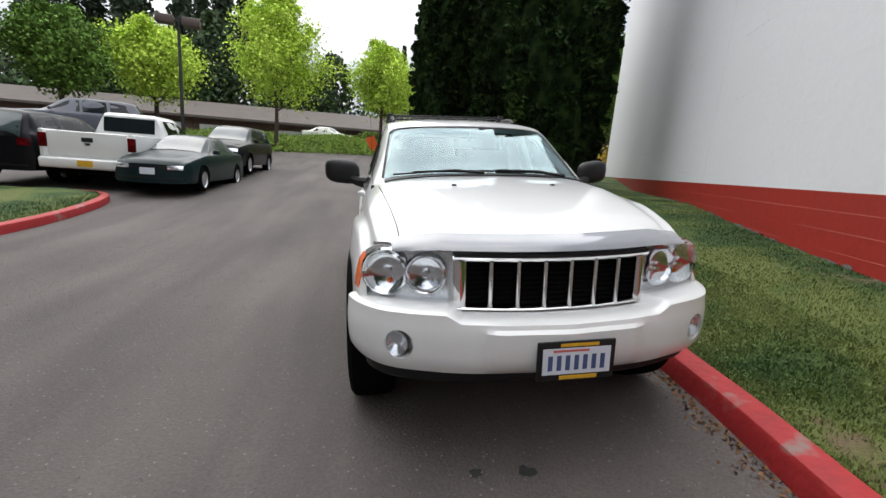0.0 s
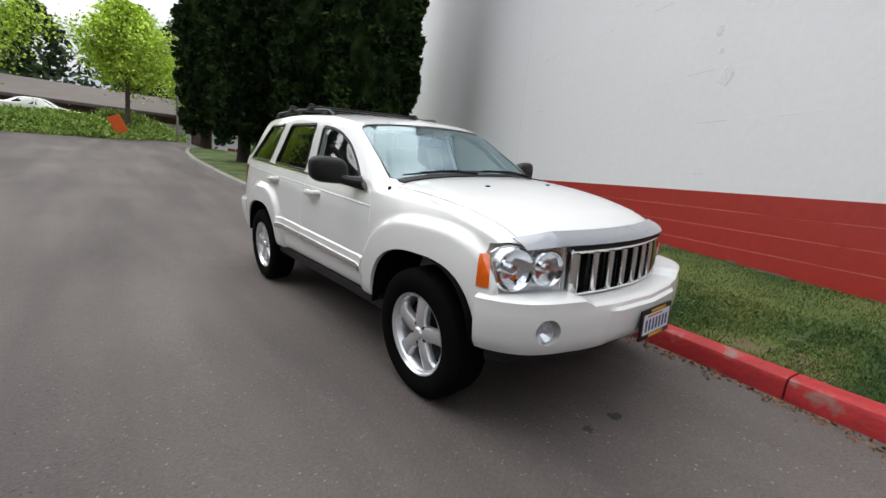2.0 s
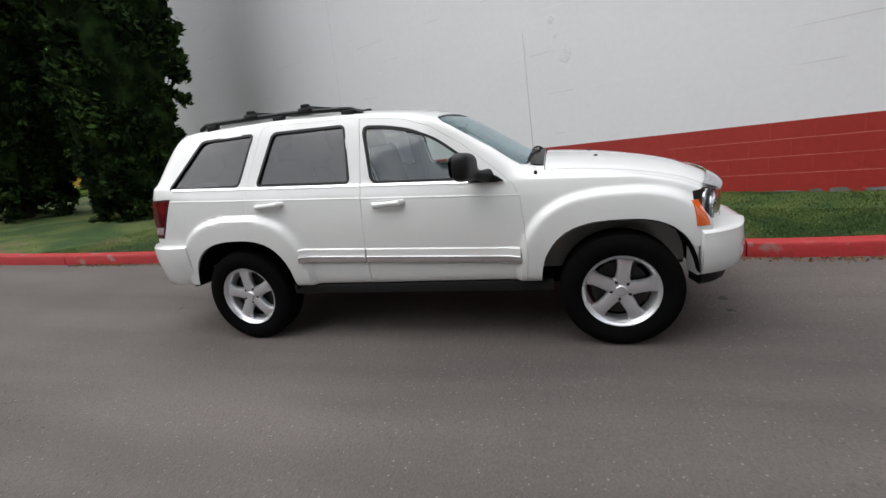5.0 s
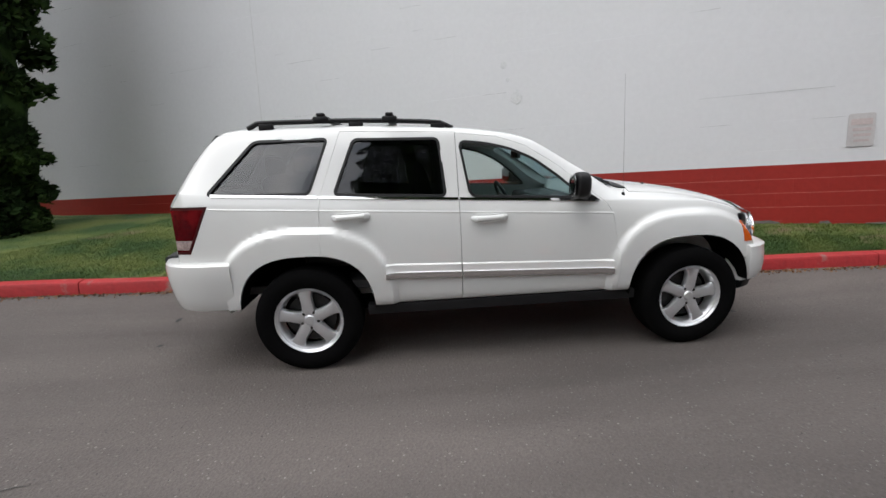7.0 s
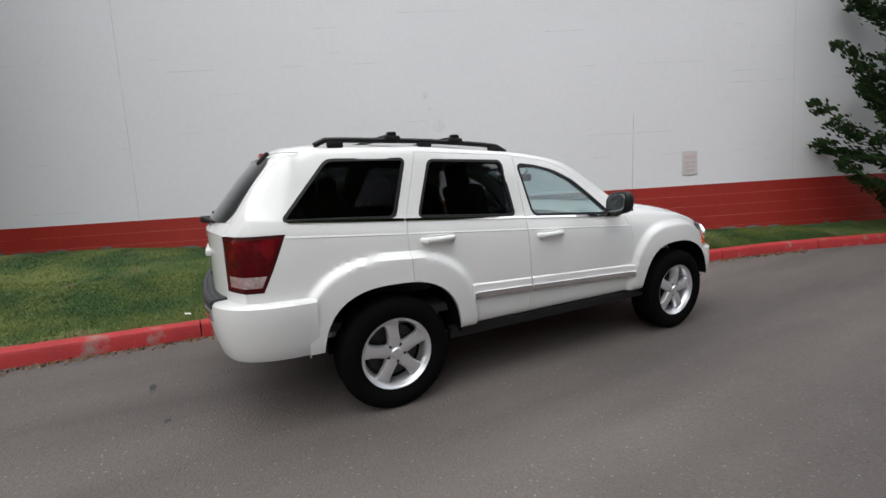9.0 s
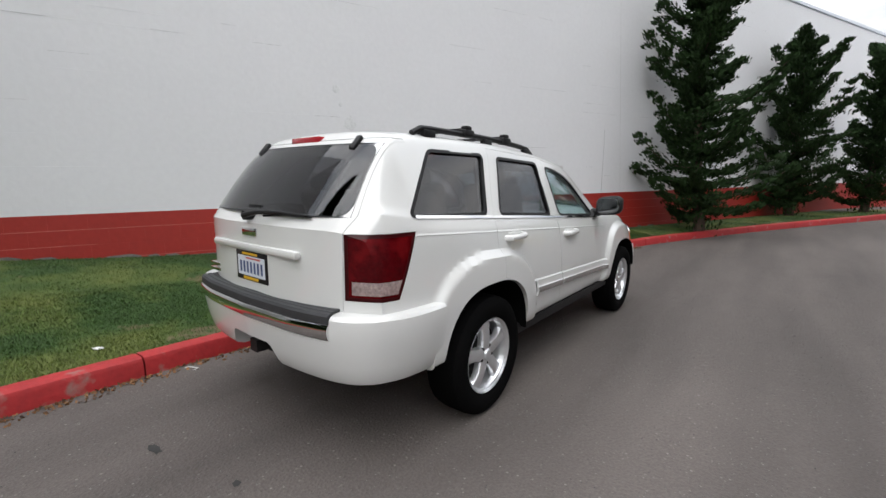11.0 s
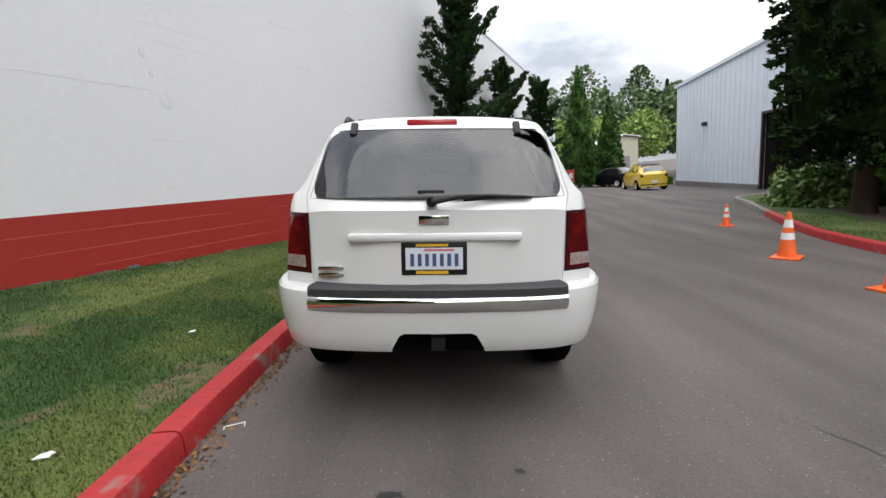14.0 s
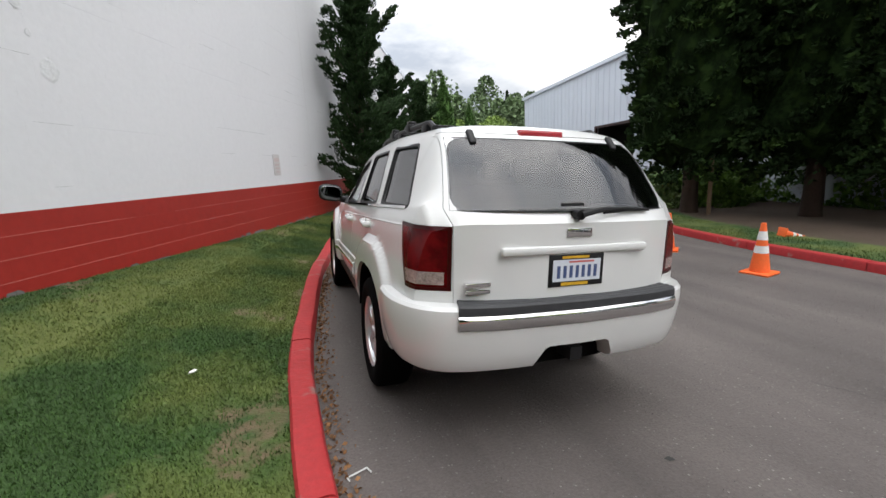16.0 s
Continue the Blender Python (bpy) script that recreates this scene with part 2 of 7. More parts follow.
DASH = mat("dash_plastic", (0.05, 0.05, 0.052), 0.7, vary=0.1)
PLATE_WHITE = mat("plate_white", (0.62, 0.66, 0.72), 0.5, vary=0.06, scale=12)
PLATE_INK = mat("plate_ink", (0.05, 0.08, 0.19), 0.5)
PLATE_YELLOW = mat("dealer_yellow", (0.62, 0.36, 0.02), 0.5)
ORANGE = mat("cone_orange", (0.80, 0.13, 0.025), 0.5, vary=0.12, scale=6)
REFLECT = mat("cone_band", (0.70, 0.70, 0.69), 0.5, vary=0.1, scale=10)
WOOD = mat("weathered_wood", (0.13, 0.085, 0.05), 0.85, vary=0.3, scale=4, fine=30, bump=0.6)
SIGN_WHITE = mat("faded_sign", (0.55, 0.53, 0.53), 0.6, vary=0.1)
SIGN_PINK = mat("faded_sign_print", (0.54, 0.46, 0.455), 0.6, vary=0.15)
METAL_SIDING = mat("metal_siding", (0.60, 0.645, 0.71), 0.45, vary=0.06, scale=0.4)
ROOF = mat("shingle_roof", (0.10, 0.085, 0.075), 0.9, vary=0.2, scale=0.8, fine=15, bump=0.4)
CEDAR = mat("cedar_fence", (0.32, 0.16, 0.06), 0.8, vary=0.25, scale=2, fine=20)
HOUSE_BRICK = mat("house_brick", (0.11, 0.068, 0.052), 0.85, vary=0.25, scale=1.5, fine=20)
HOUSE_WHITE = mat("white_garage_door", (0.62, 0.63, 0.62), 0.6, vary=0.05)
CREAM = mat("cream_siding", (0.52, 0.49, 0.38), 0.7, vary=0.06)


# ---- mesh helpers ----
def part(name, bm, material, parent=None, label="", smooth=False, kind=""):
    me = bpy.data.meshes.new(name)
    bm.to_mesh(me)
    bm.free()
    me.materials.append(material)
    if smooth:
        me.shade_smooth()
        me.set_sharp_from_angle(angle=radians(35))
    ob = new(name, me)
    if parent:
        ob.parent = parent
    return tagged(ob, label, kind=kind)


def fast(name, co, faces, material, parent=None, label="", kind="", smooth=False):
    """A mesh from arrays of corners and of quads or triangles."""
    me = bpy.data.meshes.new(name)
    co, faces = np.asarray(co, np.float32), np.asarray(faces, np.int32)
    k = faces.shape[1]
    me.vertices.add(len(co))
    me.vertices.foreach_set("co", co.ravel())
    me.loops.add(faces.size)
    me.loops.foreach_set("vertex_index", faces.ravel())
    me.polygons.add(len(faces))
    me.polygons.foreach_set("loop_start", np.arange(0, faces.size, k, dtype=np.int32))
    me.update(calc_edges=True)
    me.validate()
    me.materials.append(material)
    if smooth:
        me.shade_smooth()
    else:
        me.shade_flat()
    ob = new(name, me)
    if parent:
        ob.parent = parent
    return tagged(ob, label, kind=kind)


def thing(name, at=(0, 0, 0), turn=0.0, label="", category="", group="", kind=""):
    ob = new(name)
    ob.matrix_basis = pose(*at, 0, 0, turn)
    ob.empty_display_size = 0.2
    return tagged(ob, label, category, group, kind)


def box(bm, lo, hi, m=None):
    lo, hi = Vector(lo), Vector(hi)
    vs = [bm.verts.new((x, y, z)) for x in (lo.x, hi.x) for y in (lo.y, hi.y) for z in (lo.z, hi.z)]
    for f in ((0, 1, 3, 2), (4, 6, 7, 5), (0, 4, 5, 1), (2, 3, 7, 6), (0, 2, 6, 4), (1, 5, 7, 3)):
        bm.faces.new([vs[i] for i in f])
    if m is not None:
        bmesh.ops.transform(bm, matrix=m, verts=vs)
    return vs


def bevelled(lo, hi, r=0.01, seg=2):
    bm = bmesh.new()
    box(bm, lo, hi)
    bmesh.ops.recalc_face_normals(bm, faces=bm.faces)
    bmesh.ops.bevel(bm, geom=list(bm.edges), offset=r, segments=seg, affect="EDGES", profile=0.5)
    return bm


def prism(bm, outline, axis, a, b):
    """A closed outline in the two other axes, drawn out along one axis from a to b."""
    def at(p, h):
        q = list(p)
        q.insert(axis, h)
        return q
    lo, hi = [bm.verts.new(at(p, a)) for p in outline], [bm.verts.new(at(p, b)) for p in outline]
    n = len(outline)
    bm.faces.new(lo)
    bm.faces.new(hi[::-1])
    for i in range(n):
        bm.faces.new((lo[i], hi[i], hi[(i + 1) % n], lo[(i + 1) % n]))
    bmesh.ops.recalc_face_normals(bm, faces=bm.faces)
    return bm


def tube(bm, points, radii, n=8, close=True):
    """A round tube along points."""
    pts = [Vector(p) for p in points]
    rings = []
    for i, p in enumerate(pts):
        d = (pts[min(i + 1, len(pts) - 1)] - pts[max(i - 1, 0)]).normalized()
        u = d.cross(Vector((0.31, 0.17, 0.93)))
        u = (u if u.length > 0.05 else d.cross(Vector((1, 0, 0)))).normalized()
        v = d.cross(u)
        r = radii[i] if isinstance(radii, (list, tuple)) else radii
        rings.append([bm.verts.new(p + r * (math.cos(2 * math.pi * k / n) * u + math.sin(2 * math.pi * k / n) * v)) for k in range(n)])
    for a, b in zip(rings, rings[1:]):
        for k in range(n):
            bm.faces.new((a[k], a[(k + 1) % n], b[(k + 1) % n], b[k]))
    if close:
        bm.faces.new(rings[0][::-1])
        bm.faces.new(rings[-1])
    return bm


def lathe(bm, profile, axis=0, n=48, full=True):
    """Turns (radius, height) pairs round an axis."""
    rings = []
    for r, h in profile:
        ring = []
        for k in range(n):
            c, s = r * math.cos(2 * math.pi * k / n), r * math.sin(2 * math.pi * k / n)
            ring.append(bm.verts.new({0: (h, c, s), 1: (s, h, c), 2: (c, s, h)}[axis]))
        rings.append(ring)
    for a, b in zip(rings, rings[1:]):
        for k in range(n):
            bm.faces.new((a[k], a[(k + 1) % n], b[(k + 1) % n], b[k]))
    if full:
        for ring in (rings[0], rings[-1]):
            if ring[0].co != ring[1].co:
                bm.faces.new(ring)
    bmesh.ops.remove_doubles(bm, verts=bm.verts, dist=1e-5)
    bmesh.ops.recalc_face_normals(bm, faces=bm.faces)
    return bm


# ---- ground ----
CROSSFALL = 0.068


def rise(x, y):
    """The ground's height: highest at the kerb below the wall, falling across the drive, climbing along it both ways."""
    back = np.clip(-y - 3, 0, 15)
    return CROSSFALL * np.clip(x, -1.0, 1.25) + (0.028 + 0.0026 * back) * np.clip(x + 1, -25, 0) + 0.04 * back + 0.03 * np.clip(y - 1.4, 0, 2.6) + 0.06 * np.clip(y - 4, 0, 40) * np.clip((7 - x) / 4, 0, 1) + 0.01 * np.clip(np.hypot(x, y) - 60, 0, 400)


def spread(step, near, far):
    a = [0.0]
    while a[-1] < far:
        a.append(a[-1] + step * max(1.0, a[-1] / near) ** 1.15)
    return np.array([-v for v in a[:0:-1]] + a)


gx = spread(0.35, 9, 900)
gy = spread(0.35, 14, 900)
GX, GY = np.meshgrid(gx, gy)
gco = np.stack([GX.ravel(), GY.ravel(), rise(GX, GY).ravel()], 1)
gi = np.arange(GX.size).reshape(GX.shape)
gf = np.stack([gi[:-1, :-1].ravel(), gi[:-1, 1:].ravel(), gi[1:, 1:].ravel(), gi[1:, :-1].ravel()], 1)
tagged(fast("ground", gco, gf, ASPHALT, smooth=True), "worn grey asphalt drive with fine grit and old cracks", "ground", kind="structure")


def curve_pts(ctrl, step):
    """Points along a smooth line through control points, about one step apart."""
    c = [np.array(p, float) for p in ctrl]
    c = [2 * c[0] - c[1]] + c + [2 * c[-1] - c[-2]]
    out = []
    for p0, p1, p2, p3 in zip(c, c[1:], c[2:], c[3:]):
        n = max(2, int(np.linalg.norm(p2 - p1) / step))
        for k in range(n):
            t = k / n
            out.append(0.5 * (2 * p1 + (p2 - p0) * t + (2 * p0 - 5 * p1 + 4 * p2 - p3) * t * t + (3 * p1 - p0 - 3 * p2 + p3) * t ** 3))
    return np.array(out + [c[-2]])


KERB_H, KERB_W = 0.14, 0.16


def kerb_run(ctrl, side, length, red, parent):
    """Kerb stones along a line; the lawn lies on the given side (+1: to the right of the line's way)."""
    pts = curve_pts(ctrl, 0.1)
    way = np.gradient(pts, axis=0)
    way /= np.linalg.norm(way, axis=1)[:, None]
    nor = np.stack([way[:, 1], -way[:, 0]], 1) * side
    back = pts + nor * KERB_W
    per = int(length / 0.1)
    shape = ((0.0, -0.1), (0.0, KERB_H - 0.035), (0.012, KERB_H - 0.01), (0.035, KERB_H), (KERB_W - 0.015, KERB_H + 0.002), (KERB_W, KERB_H - 0.015), (KERB_W, -0.1))
    for s in range(0, len(pts) - 2, per):
        e = min(s + per, len(pts) - 1)
        bm = bmesh.new()
        rings = []
        idx = list(range(s, e + 1, 2))
        if idx[-1] != e:
            idx.append(e)
        lift = random.uniform(-0.004, 0.004)
        for j, i in enumerate(idx):
            p, w = pts[i].copy(), way[i]
            if j == 0:
                p = p + w * 0.006
            if j == len(idx) - 1:
                p = p - w * 0.006
            ring = []
            for u, z in shape:
                q = p + nor[i] * (u + 0.003 * math.sin(7.0 * i + 3 * z))
                ring.append(bm.verts.new((q[0], q[1], float(rise(q[0], q[1])) * 1.0 + z + lift)))
            rings.append(ring)
        for a, b in zip(rings, rings[1:]):
            for k in range(len(shape) - 1):
                bm.faces.new((a[k], a[k + 1], b[k + 1], b[k]))
        bm.faces.new(rings[0])
        bm.faces.new(rings[-1][::-1])
        bmesh.ops.recalc_face_normals(bm, faces=bm.faces)
        mid = pts[(s + e) // 2]
        part("kerb_stone", bm, RED_KERB if red(mid) else GREY_KERB, parent, "" if red(mid) else "bare grey concrete kerb stone", smooth=True)
    return back


NEAR_LINE = [(-6.6, -17.2), (-3.7, -12.6), (-1.45, -9.0), (-0.2, -6.6), (0.45, -4.8), (0.92, -2.4), (1.06, -1.4), (1.19, 0.0), (1.265, 1.1), (1.235, 2.3), (1.17, 3.4), (1.10, 4.4), (0.90, 5.8), (0.74, 7.6), (0.65, 10.0), (0.66, 13.0), (0.76, 16.5), (1.15, 20.5), (2.1, 24.0), (5.0, 26.0)]
FAR_LINE = [(-14.0, -12.6), (-10.6, -10.9), (-9.3, -8.6), (-7.5, -5.0), (-6.72, -3.0), (-6.28, -1.0), (-6.1, 0.9), (-5.92, 3.0), (-5.98, 5.0), (-6.35, 6.3), (-7.2, 6.75), (-9.5, 6.9), (-16, 7.2)]
kerb_near = thing("kerb_near", label="red painted concrete kerb along the lawn below the wall", category="kerb", kind="structure")
kerb_far = thing("kerb_far", label="red painted concrete kerb round the planted bed", category="kerb", kind="structure")
near_back = kerb_run(NEAR_LINE, 1, 1.85, lambda p: p[1] < 7.2, kerb_near)
far_back = kerb_run(FAR_LINE, -1, 1.85, lambda p: p[1] > -7.0, kerb_far)

# ---- the block wall of the store ----
WALL_AT, WALL_TURN = (3.40, -1.14), radians(23.2)
WD = np.array([math.sin(WALL_TURN), math.cos(WALL_TURN)])
WN = np.array([-WD[1], WD[0]])
WALL_S0, WALL_S1, WALL_TOP = -26.3, 20.3, 7.15
STEP_S, STEP_TOP = 6.1, 10.6    # the wall steps up towards the street


def on_wall(s, z, out=0.0):
    p = np.array(WALL_AT) + s * WD + out * WN
    return (p[0], p[1], z)


def band(s):
    """The level height at which red meets white."""
    return 1.30


FOOT_S, FOOT_Z = (-26, -9, -6, -3, 0, 3, 5.5, 12, 17), (0.25, 0.40, 0.42, 0.47, 0.55, 0.68, 0.85, 0.89, 1.30)


def foot(s):
    """The height of the lawn where it meets the wall."""
    return float(np.interp(s, FOOT_S, FOOT_Z))


def block_rows(z_lo, z_hi, s0, s1, material, single):
    """Painted blocks with shallow chamfered joints; z_lo and z_hi give a row's lower and upper edge along the wall."""
    L = 0.405
    co, fa = [], []
    s = s0
    first = True
    while s < s1 - 0.02:
        e = min(s + (L * 0.5 if first and single else L), s1)
        first = False
        a, b = z_lo(s), z_hi(s)
        a2, b2 = z_lo(e), z_hi(e)
        if min(b - a, b2 - a2) > 0.02:
            base = len(co)
            g, d = (0.0050, 0.0012) if material is RED_WALL else (0.0030, 0.00022)
            tip = 0.00002 * random.random()
            for ss, zz in ((s, a), (e, a2), (e, b2), (s, b)):
                co.append(on_wall(ss, zz, 0.0))
            for ss, zz in ((s + 0.0004, a + g), (e - 0.0004, a2 + g), (e - 0.0004, b2 - g), (s + 0.0004, b - g)):
                co.append(on_wall(ss, zz, d + tip))
            fa.append([base + 4, base + 5, base + 6, base + 7])
            for k in range(4):
                j = (k + 1) % 4
                fa.append([base + k, base + j, base + 4 + j, base + 4 + k])
        s = e
    return co, fa


wall_store = thing("wall_store", label="tall painted concrete block wall, white above a red band", category="wall", kind="structure")
# the core behind the block faces, from the footing to the parapet
bm = bmesh.new()
for s0, s1, top_ in ((WALL_S0, STEP_S, WALL_TOP), (STEP_S, WALL_S1, STEP_TOP)):
    lo = [on_wall(s0, -0.6, -0.001), on_wall(s1, -0.6, -0.001), on_wall(s1, -0.6, -12.0), on_wall(s0, -0.6, -12.0)]
    vs = [bm.verts.new(p) for p in lo] + [bm.verts.new((p[0], p[1], top_)) for p in lo]
    for f in ((0, 1, 2, 3), (4, 5, 6, 7), (0, 1, 5, 4), (1, 2, 6, 5), (2, 3, 7, 6), (3, 0, 4, 7)):
        bm.faces.new([vs[i] for i in f])
bmesh.ops.recalc_face_normals(bm, faces=bm.faces)
part("wall_core", bm, WHITE_WALL, wall_store)
# red courses: the stretch beside the car block by block, the rest joined
ROWS_RED = 6


def course(k, n, low, high):
    return (lambda s: low(s) + (high(s) - low(s)) * k / n), (lambda s: low(s) + (high(s) - low(s)) * (k + 1) / n)


red_co, red_fa = [], []
for k in range(ROWS_RED):
    lo_f, hi_f = (lambda s, k=k: band(s) - 0.2 * (ROWS_RED - k)), (lambda s, k=k: band(s) - 0.2 * (ROWS_RED - k - 1))
    for a, b in ((WALL_S0, -6.0), (-6.0, 6.1), (6.1, WALL_S1)):
        co, fa = block_rows(lo_f, hi_f, a, b, RED_WALL, k % 2)
        if a == -6.0 and k >= 0:
            for j in range(0, len(fa), 5):
                q = fa[j:j + 5]
                c = co[q[0][0] - 4:q[0][0] + 4]
                fast("block", c, [[4, 5, 6, 7], [0, 1, 5, 4], [1, 2, 6, 5], [2, 3, 7, 6], [3, 0, 4, 7]], RED_WALL, wall_store)
        else:
            n = len(red_co)
            red_co += co
            red_fa += [[i + n for i in f] for f in fa]
fast("red_courses", red_co, red_fa, RED_WALL, wall_store, "red painted block courses", kind="stuff")
white_co, white_fa = [], []
NW = 28
for k in range(NW + 16):
    lo_f = lambda s, k=k: band(s) + (WALL_TOP - 0.18 - band(s)) * k / NW
    hi_f = lambda s, k=k: band(s) + (WALL_TOP - 0.18 - band(s)) * (k + 1) / NW
    for a, b in ((WALL_S0, -6.0), (-6.0, STEP_S), (STEP_S, WALL_S1)) if k < NW else ((STEP_S, WALL_S1),):
        co, fa = block_rows(lo_f, hi_f, a, b, WHITE_WALL, k % 2)
        if a == -6.0 and k < 5:
            for j in range(0, len(fa), 5):
                c = co[fa[j][0] - 4:fa[j][0] + 4]
                fast("block", c, [[4, 5, 6, 7], [0, 1, 5, 4], [1, 2, 6, 5], [2, 3, 7, 6], [3, 0, 4, 7]], WHITE_WALL, wall_store)
        else:
            n = len(white_co)
            white_co += co
            white_fa += [[i + n for i in f] for f in fa]
fast("white_courses", white_co, white_fa, WHITE_WALL, wall_store, "white painted block courses", kind="stuff")
# parapet flashing
for s0, s1, top_ in ((WALL_S0 - 0.03, STEP_S - 0.004, WALL_TOP), (STEP_S - 0.03, WALL_S1 + 0.03, STEP_TOP)):
    bm = bmesh.new()
    vs = [on_wall(s0, top_ - 0.07, 0.03), on_wall(s1, top_ - 0.07, 0.03), on_wall(s1, top_ - 0.07, -0.25), on_wall(s0, top_ - 0.07, -0.25)]
    vs = [bm.verts.new(p) for p in vs] + [bm.verts.new((p[0], p[1], top_ + 0.03)) for p in vs]
    for f in ((0, 1, 2, 3), (4, 5, 6, 7), (0, 1, 5, 4), (1, 2, 6, 5), (2, 3, 7, 6), (3, 0, 4, 7)):
        bm.faces.new([vs[i] for i in f])
    bmesh.ops.recalc_face_normals(bm, faces=bm.faces)
    part("parapet_cap", bm, METAL_SIDING, wall_store, "pale metal parapet cap")
# ragged bare footing along the lawn
bm = bmesh.new()
s = -8.0
while s < 8:
    w = random.uniform(0.15, 0.6)
    if random.random() < 0.85:
        z0 = foot(s)
        h = random.uniform(0.01, 0.05)
        q = [on_wall(s, z0 - 0.1, 0.02), on_wall(s + w, z0 - 0.1, 0.02), on_wall(s + w * 0.8, z0 + h, 0.018), on_wall(s + w * 0.3, z0 + h * 1.2, 0.019), on_wall(s + w * 0.1, z0 + h * 0.6, 0.018)]
        f = bm.faces.new([bm.verts.new(p) for p in q])
    s += w
part("footing_edge", bm, CONCRETE, wall_store, "bare crumbling mortar along the foot of the wall", kind="stuff")
# cracked joints and patched spots in the white courses
bm = bmesh.new()
rc = random.Random(5)
for _ in range(85):
    s, k = rc.uniform(-14, 11), rc.randrange(1, 26)
    z = band(s) + (WALL_TOP - 0.18 - band(s)) * k / NW
    w = rc.choice((0.2, 0.4, 0.4, 0.8, 1.2, 1.6))
    n = 8
    for i in range(n):
        a, b = s + w * i / n, s + w * (i + 1) / n
        za = band(a) + (WALL_TOP - 0.18 - band(a)) * k / NW
        zb = band(b) + (WALL_TOP - 0.18 - band(b)) * k / NW
        h = rc.uniform(0.0012, 0.0042)
        bm.faces.new([bm.verts.new(p) for p in (on_wall(a, za - h, 0.0030), on_wall(b, zb - h, 0.0030), on_wall(b, zb + h * 0.5, 0.0030), on_wall(a, za + h * 0.5, 0.0030))])
part("open_joints", bm, mat("joint_grime", (0.47, 0.475, 0.48), 0.9, vary=0.4, scale=2.0), wall_store, "cracked mortar joints", kind="stuff")
PATCH = mat("patch_mortar", (0.66, 0.67, 0.68), 0.8, vary=0.1, scale=6, fine=30, bump=0.8)
for s, z, r in ((-0.07, 2.62, 0.10), (0.06, 2.92, 0.035), (0.13, 3.16, 0.06)):
    bm = bmesh.new()
    rr = random.Random(int(z * 100))
    ring = [on_wall(s + r * rr.uniform(0.75, 1.15) * math.cos(k * 0.45), z + 1.15 * r * rr.uniform(0.75, 1.15) * math.sin(k * 0.45), 0.0030) for k in range(14)]
    outer = [bm.verts.new(p) for p in ring]
    tip = [bm.verts.new(on_wall(s + 0.75 * ((np.dot(np.array(p[:2]) - WALL_AT, WD)) - s), z + 0.75 * (p[2] - z), 0.006)) for p in ring]
    for k in range(14):
        bm.faces.new((outer[k], outer[(k + 1) % 14], tip[(k + 1) % 14], tip[k]))
    bm.faces.new(tip)
    part("mortar_patch", bm, PATCH, wall_store, "rough mortar patch over a filled hole")
# paint ridges standing a little proud along the bed joints
for z_of, lo_k, hi_k, material, count, label in ((lambda s, k: band(s) + (WALL_TOP - 0.18 - band(s)) * k / NW, 1, 22, WHITE_WALL, 70, "thin white paint ridges on the joints"), (lambda s, k: band(s) - 0.2 * k, 1, 5, WORN_RED, 110, "thin worn paint ridges on the red joints")):
    bm = bmesh.new()
    for _ in range(count):
        s, k = rc.uniform(-9, 7.5), rc.randrange(lo_k, hi_k)
        w = rc.uniform(0.3, 2.2)
        n = max(4, int(w / 0.15))
        prev = None
        for i in range(n + 1):
            a = s + w * i / n
            z = z_of(a, k) + rc.uniform(-0.0015, 0.0015)
            t_ = 0.0018 * math.sin(math.pi * (i + 0.15) / (n + 0.3)) ** 0.5
            ring = [bm.verts.new(on_wall(a, z + dz, o)) for dz, o in ((0.0035, 0.0002), (0.0015, 0.0002 + t_), (-0.002, 0.0002 + t_), (-0.003, 0.0002))]
            if prev:
                for q in range(3):
                    bm.faces.new((prev[q], prev[q + 1], ring[q + 1], ring[q]))
            prev = ring
    part("paint_ridge", bm, material, wall_store, label, kind="stuff")
# expansion joints, top to bottom
for s in (-6.69, 5.17):
    bm = bmesh.new()
    for a, b in ((0.3, 2.0), (2.0, 3.6), (3.6, 6.9)):
        d = rc.uniform(-0.004, 0.004)
        bm.faces.new([bm.verts.new(p) for p in (on_wall(s - 0.006 + d, max(a, band(s)), 0.0032), on_wall(s + 0.006 + d, max(a, band(s)), 0.0032), on_wall(s + 0.006, b, 0.0032), on_wall(s - 0.006, b, 0.0032))])
    part("expansion_joint", bm, mat("caulk_grey", (0.60, 0.60, 0.60), 0.8, vary=0.2), wall_store, "thin caulked expansion joint")

# faded notice on the wall
notice = thing("wall_notice", label="small faded pinkish notice board screwed to the white wall", category="sign")
bm = bmesh.new()
sA, sB, zA, zB = -4.82, -4.53, 1.50, 1.93
q = [on_wall(sA, zA, 0.008), on_wall(sB, zA, 0.008), on_wall(sB, zB - 0.02, 0.008), on_wall(sB - 0.02, zB, 0.008), on_wall(sA + 0.02, zB, 0.008), on_wall(sA, zB - 0.02, 0.008)]
q2 = [on_wall(*a) for a in ((sA, zA, 0.014), (sB, zA, 0.014), (sB, zB - 0.02, 0.014), (sB - 0.02, zB, 0.014), (sA + 0.02, zB, 0.014), (sA, zB - 0.02, 0.014))]
lo, hi = [bm.verts.new(p) for p in q], [bm.verts.new(p) for p in q2]
bm.faces.new(hi)
for k in range(6):
    bm.faces.new((lo[k], lo[(k + 1) % 6], hi[(k + 1) % 6], hi[k]))
bmesh.ops.recalc_face_normals(bm, faces=bm.faces)
part("board", bm, SIGN_WHITE, notice)
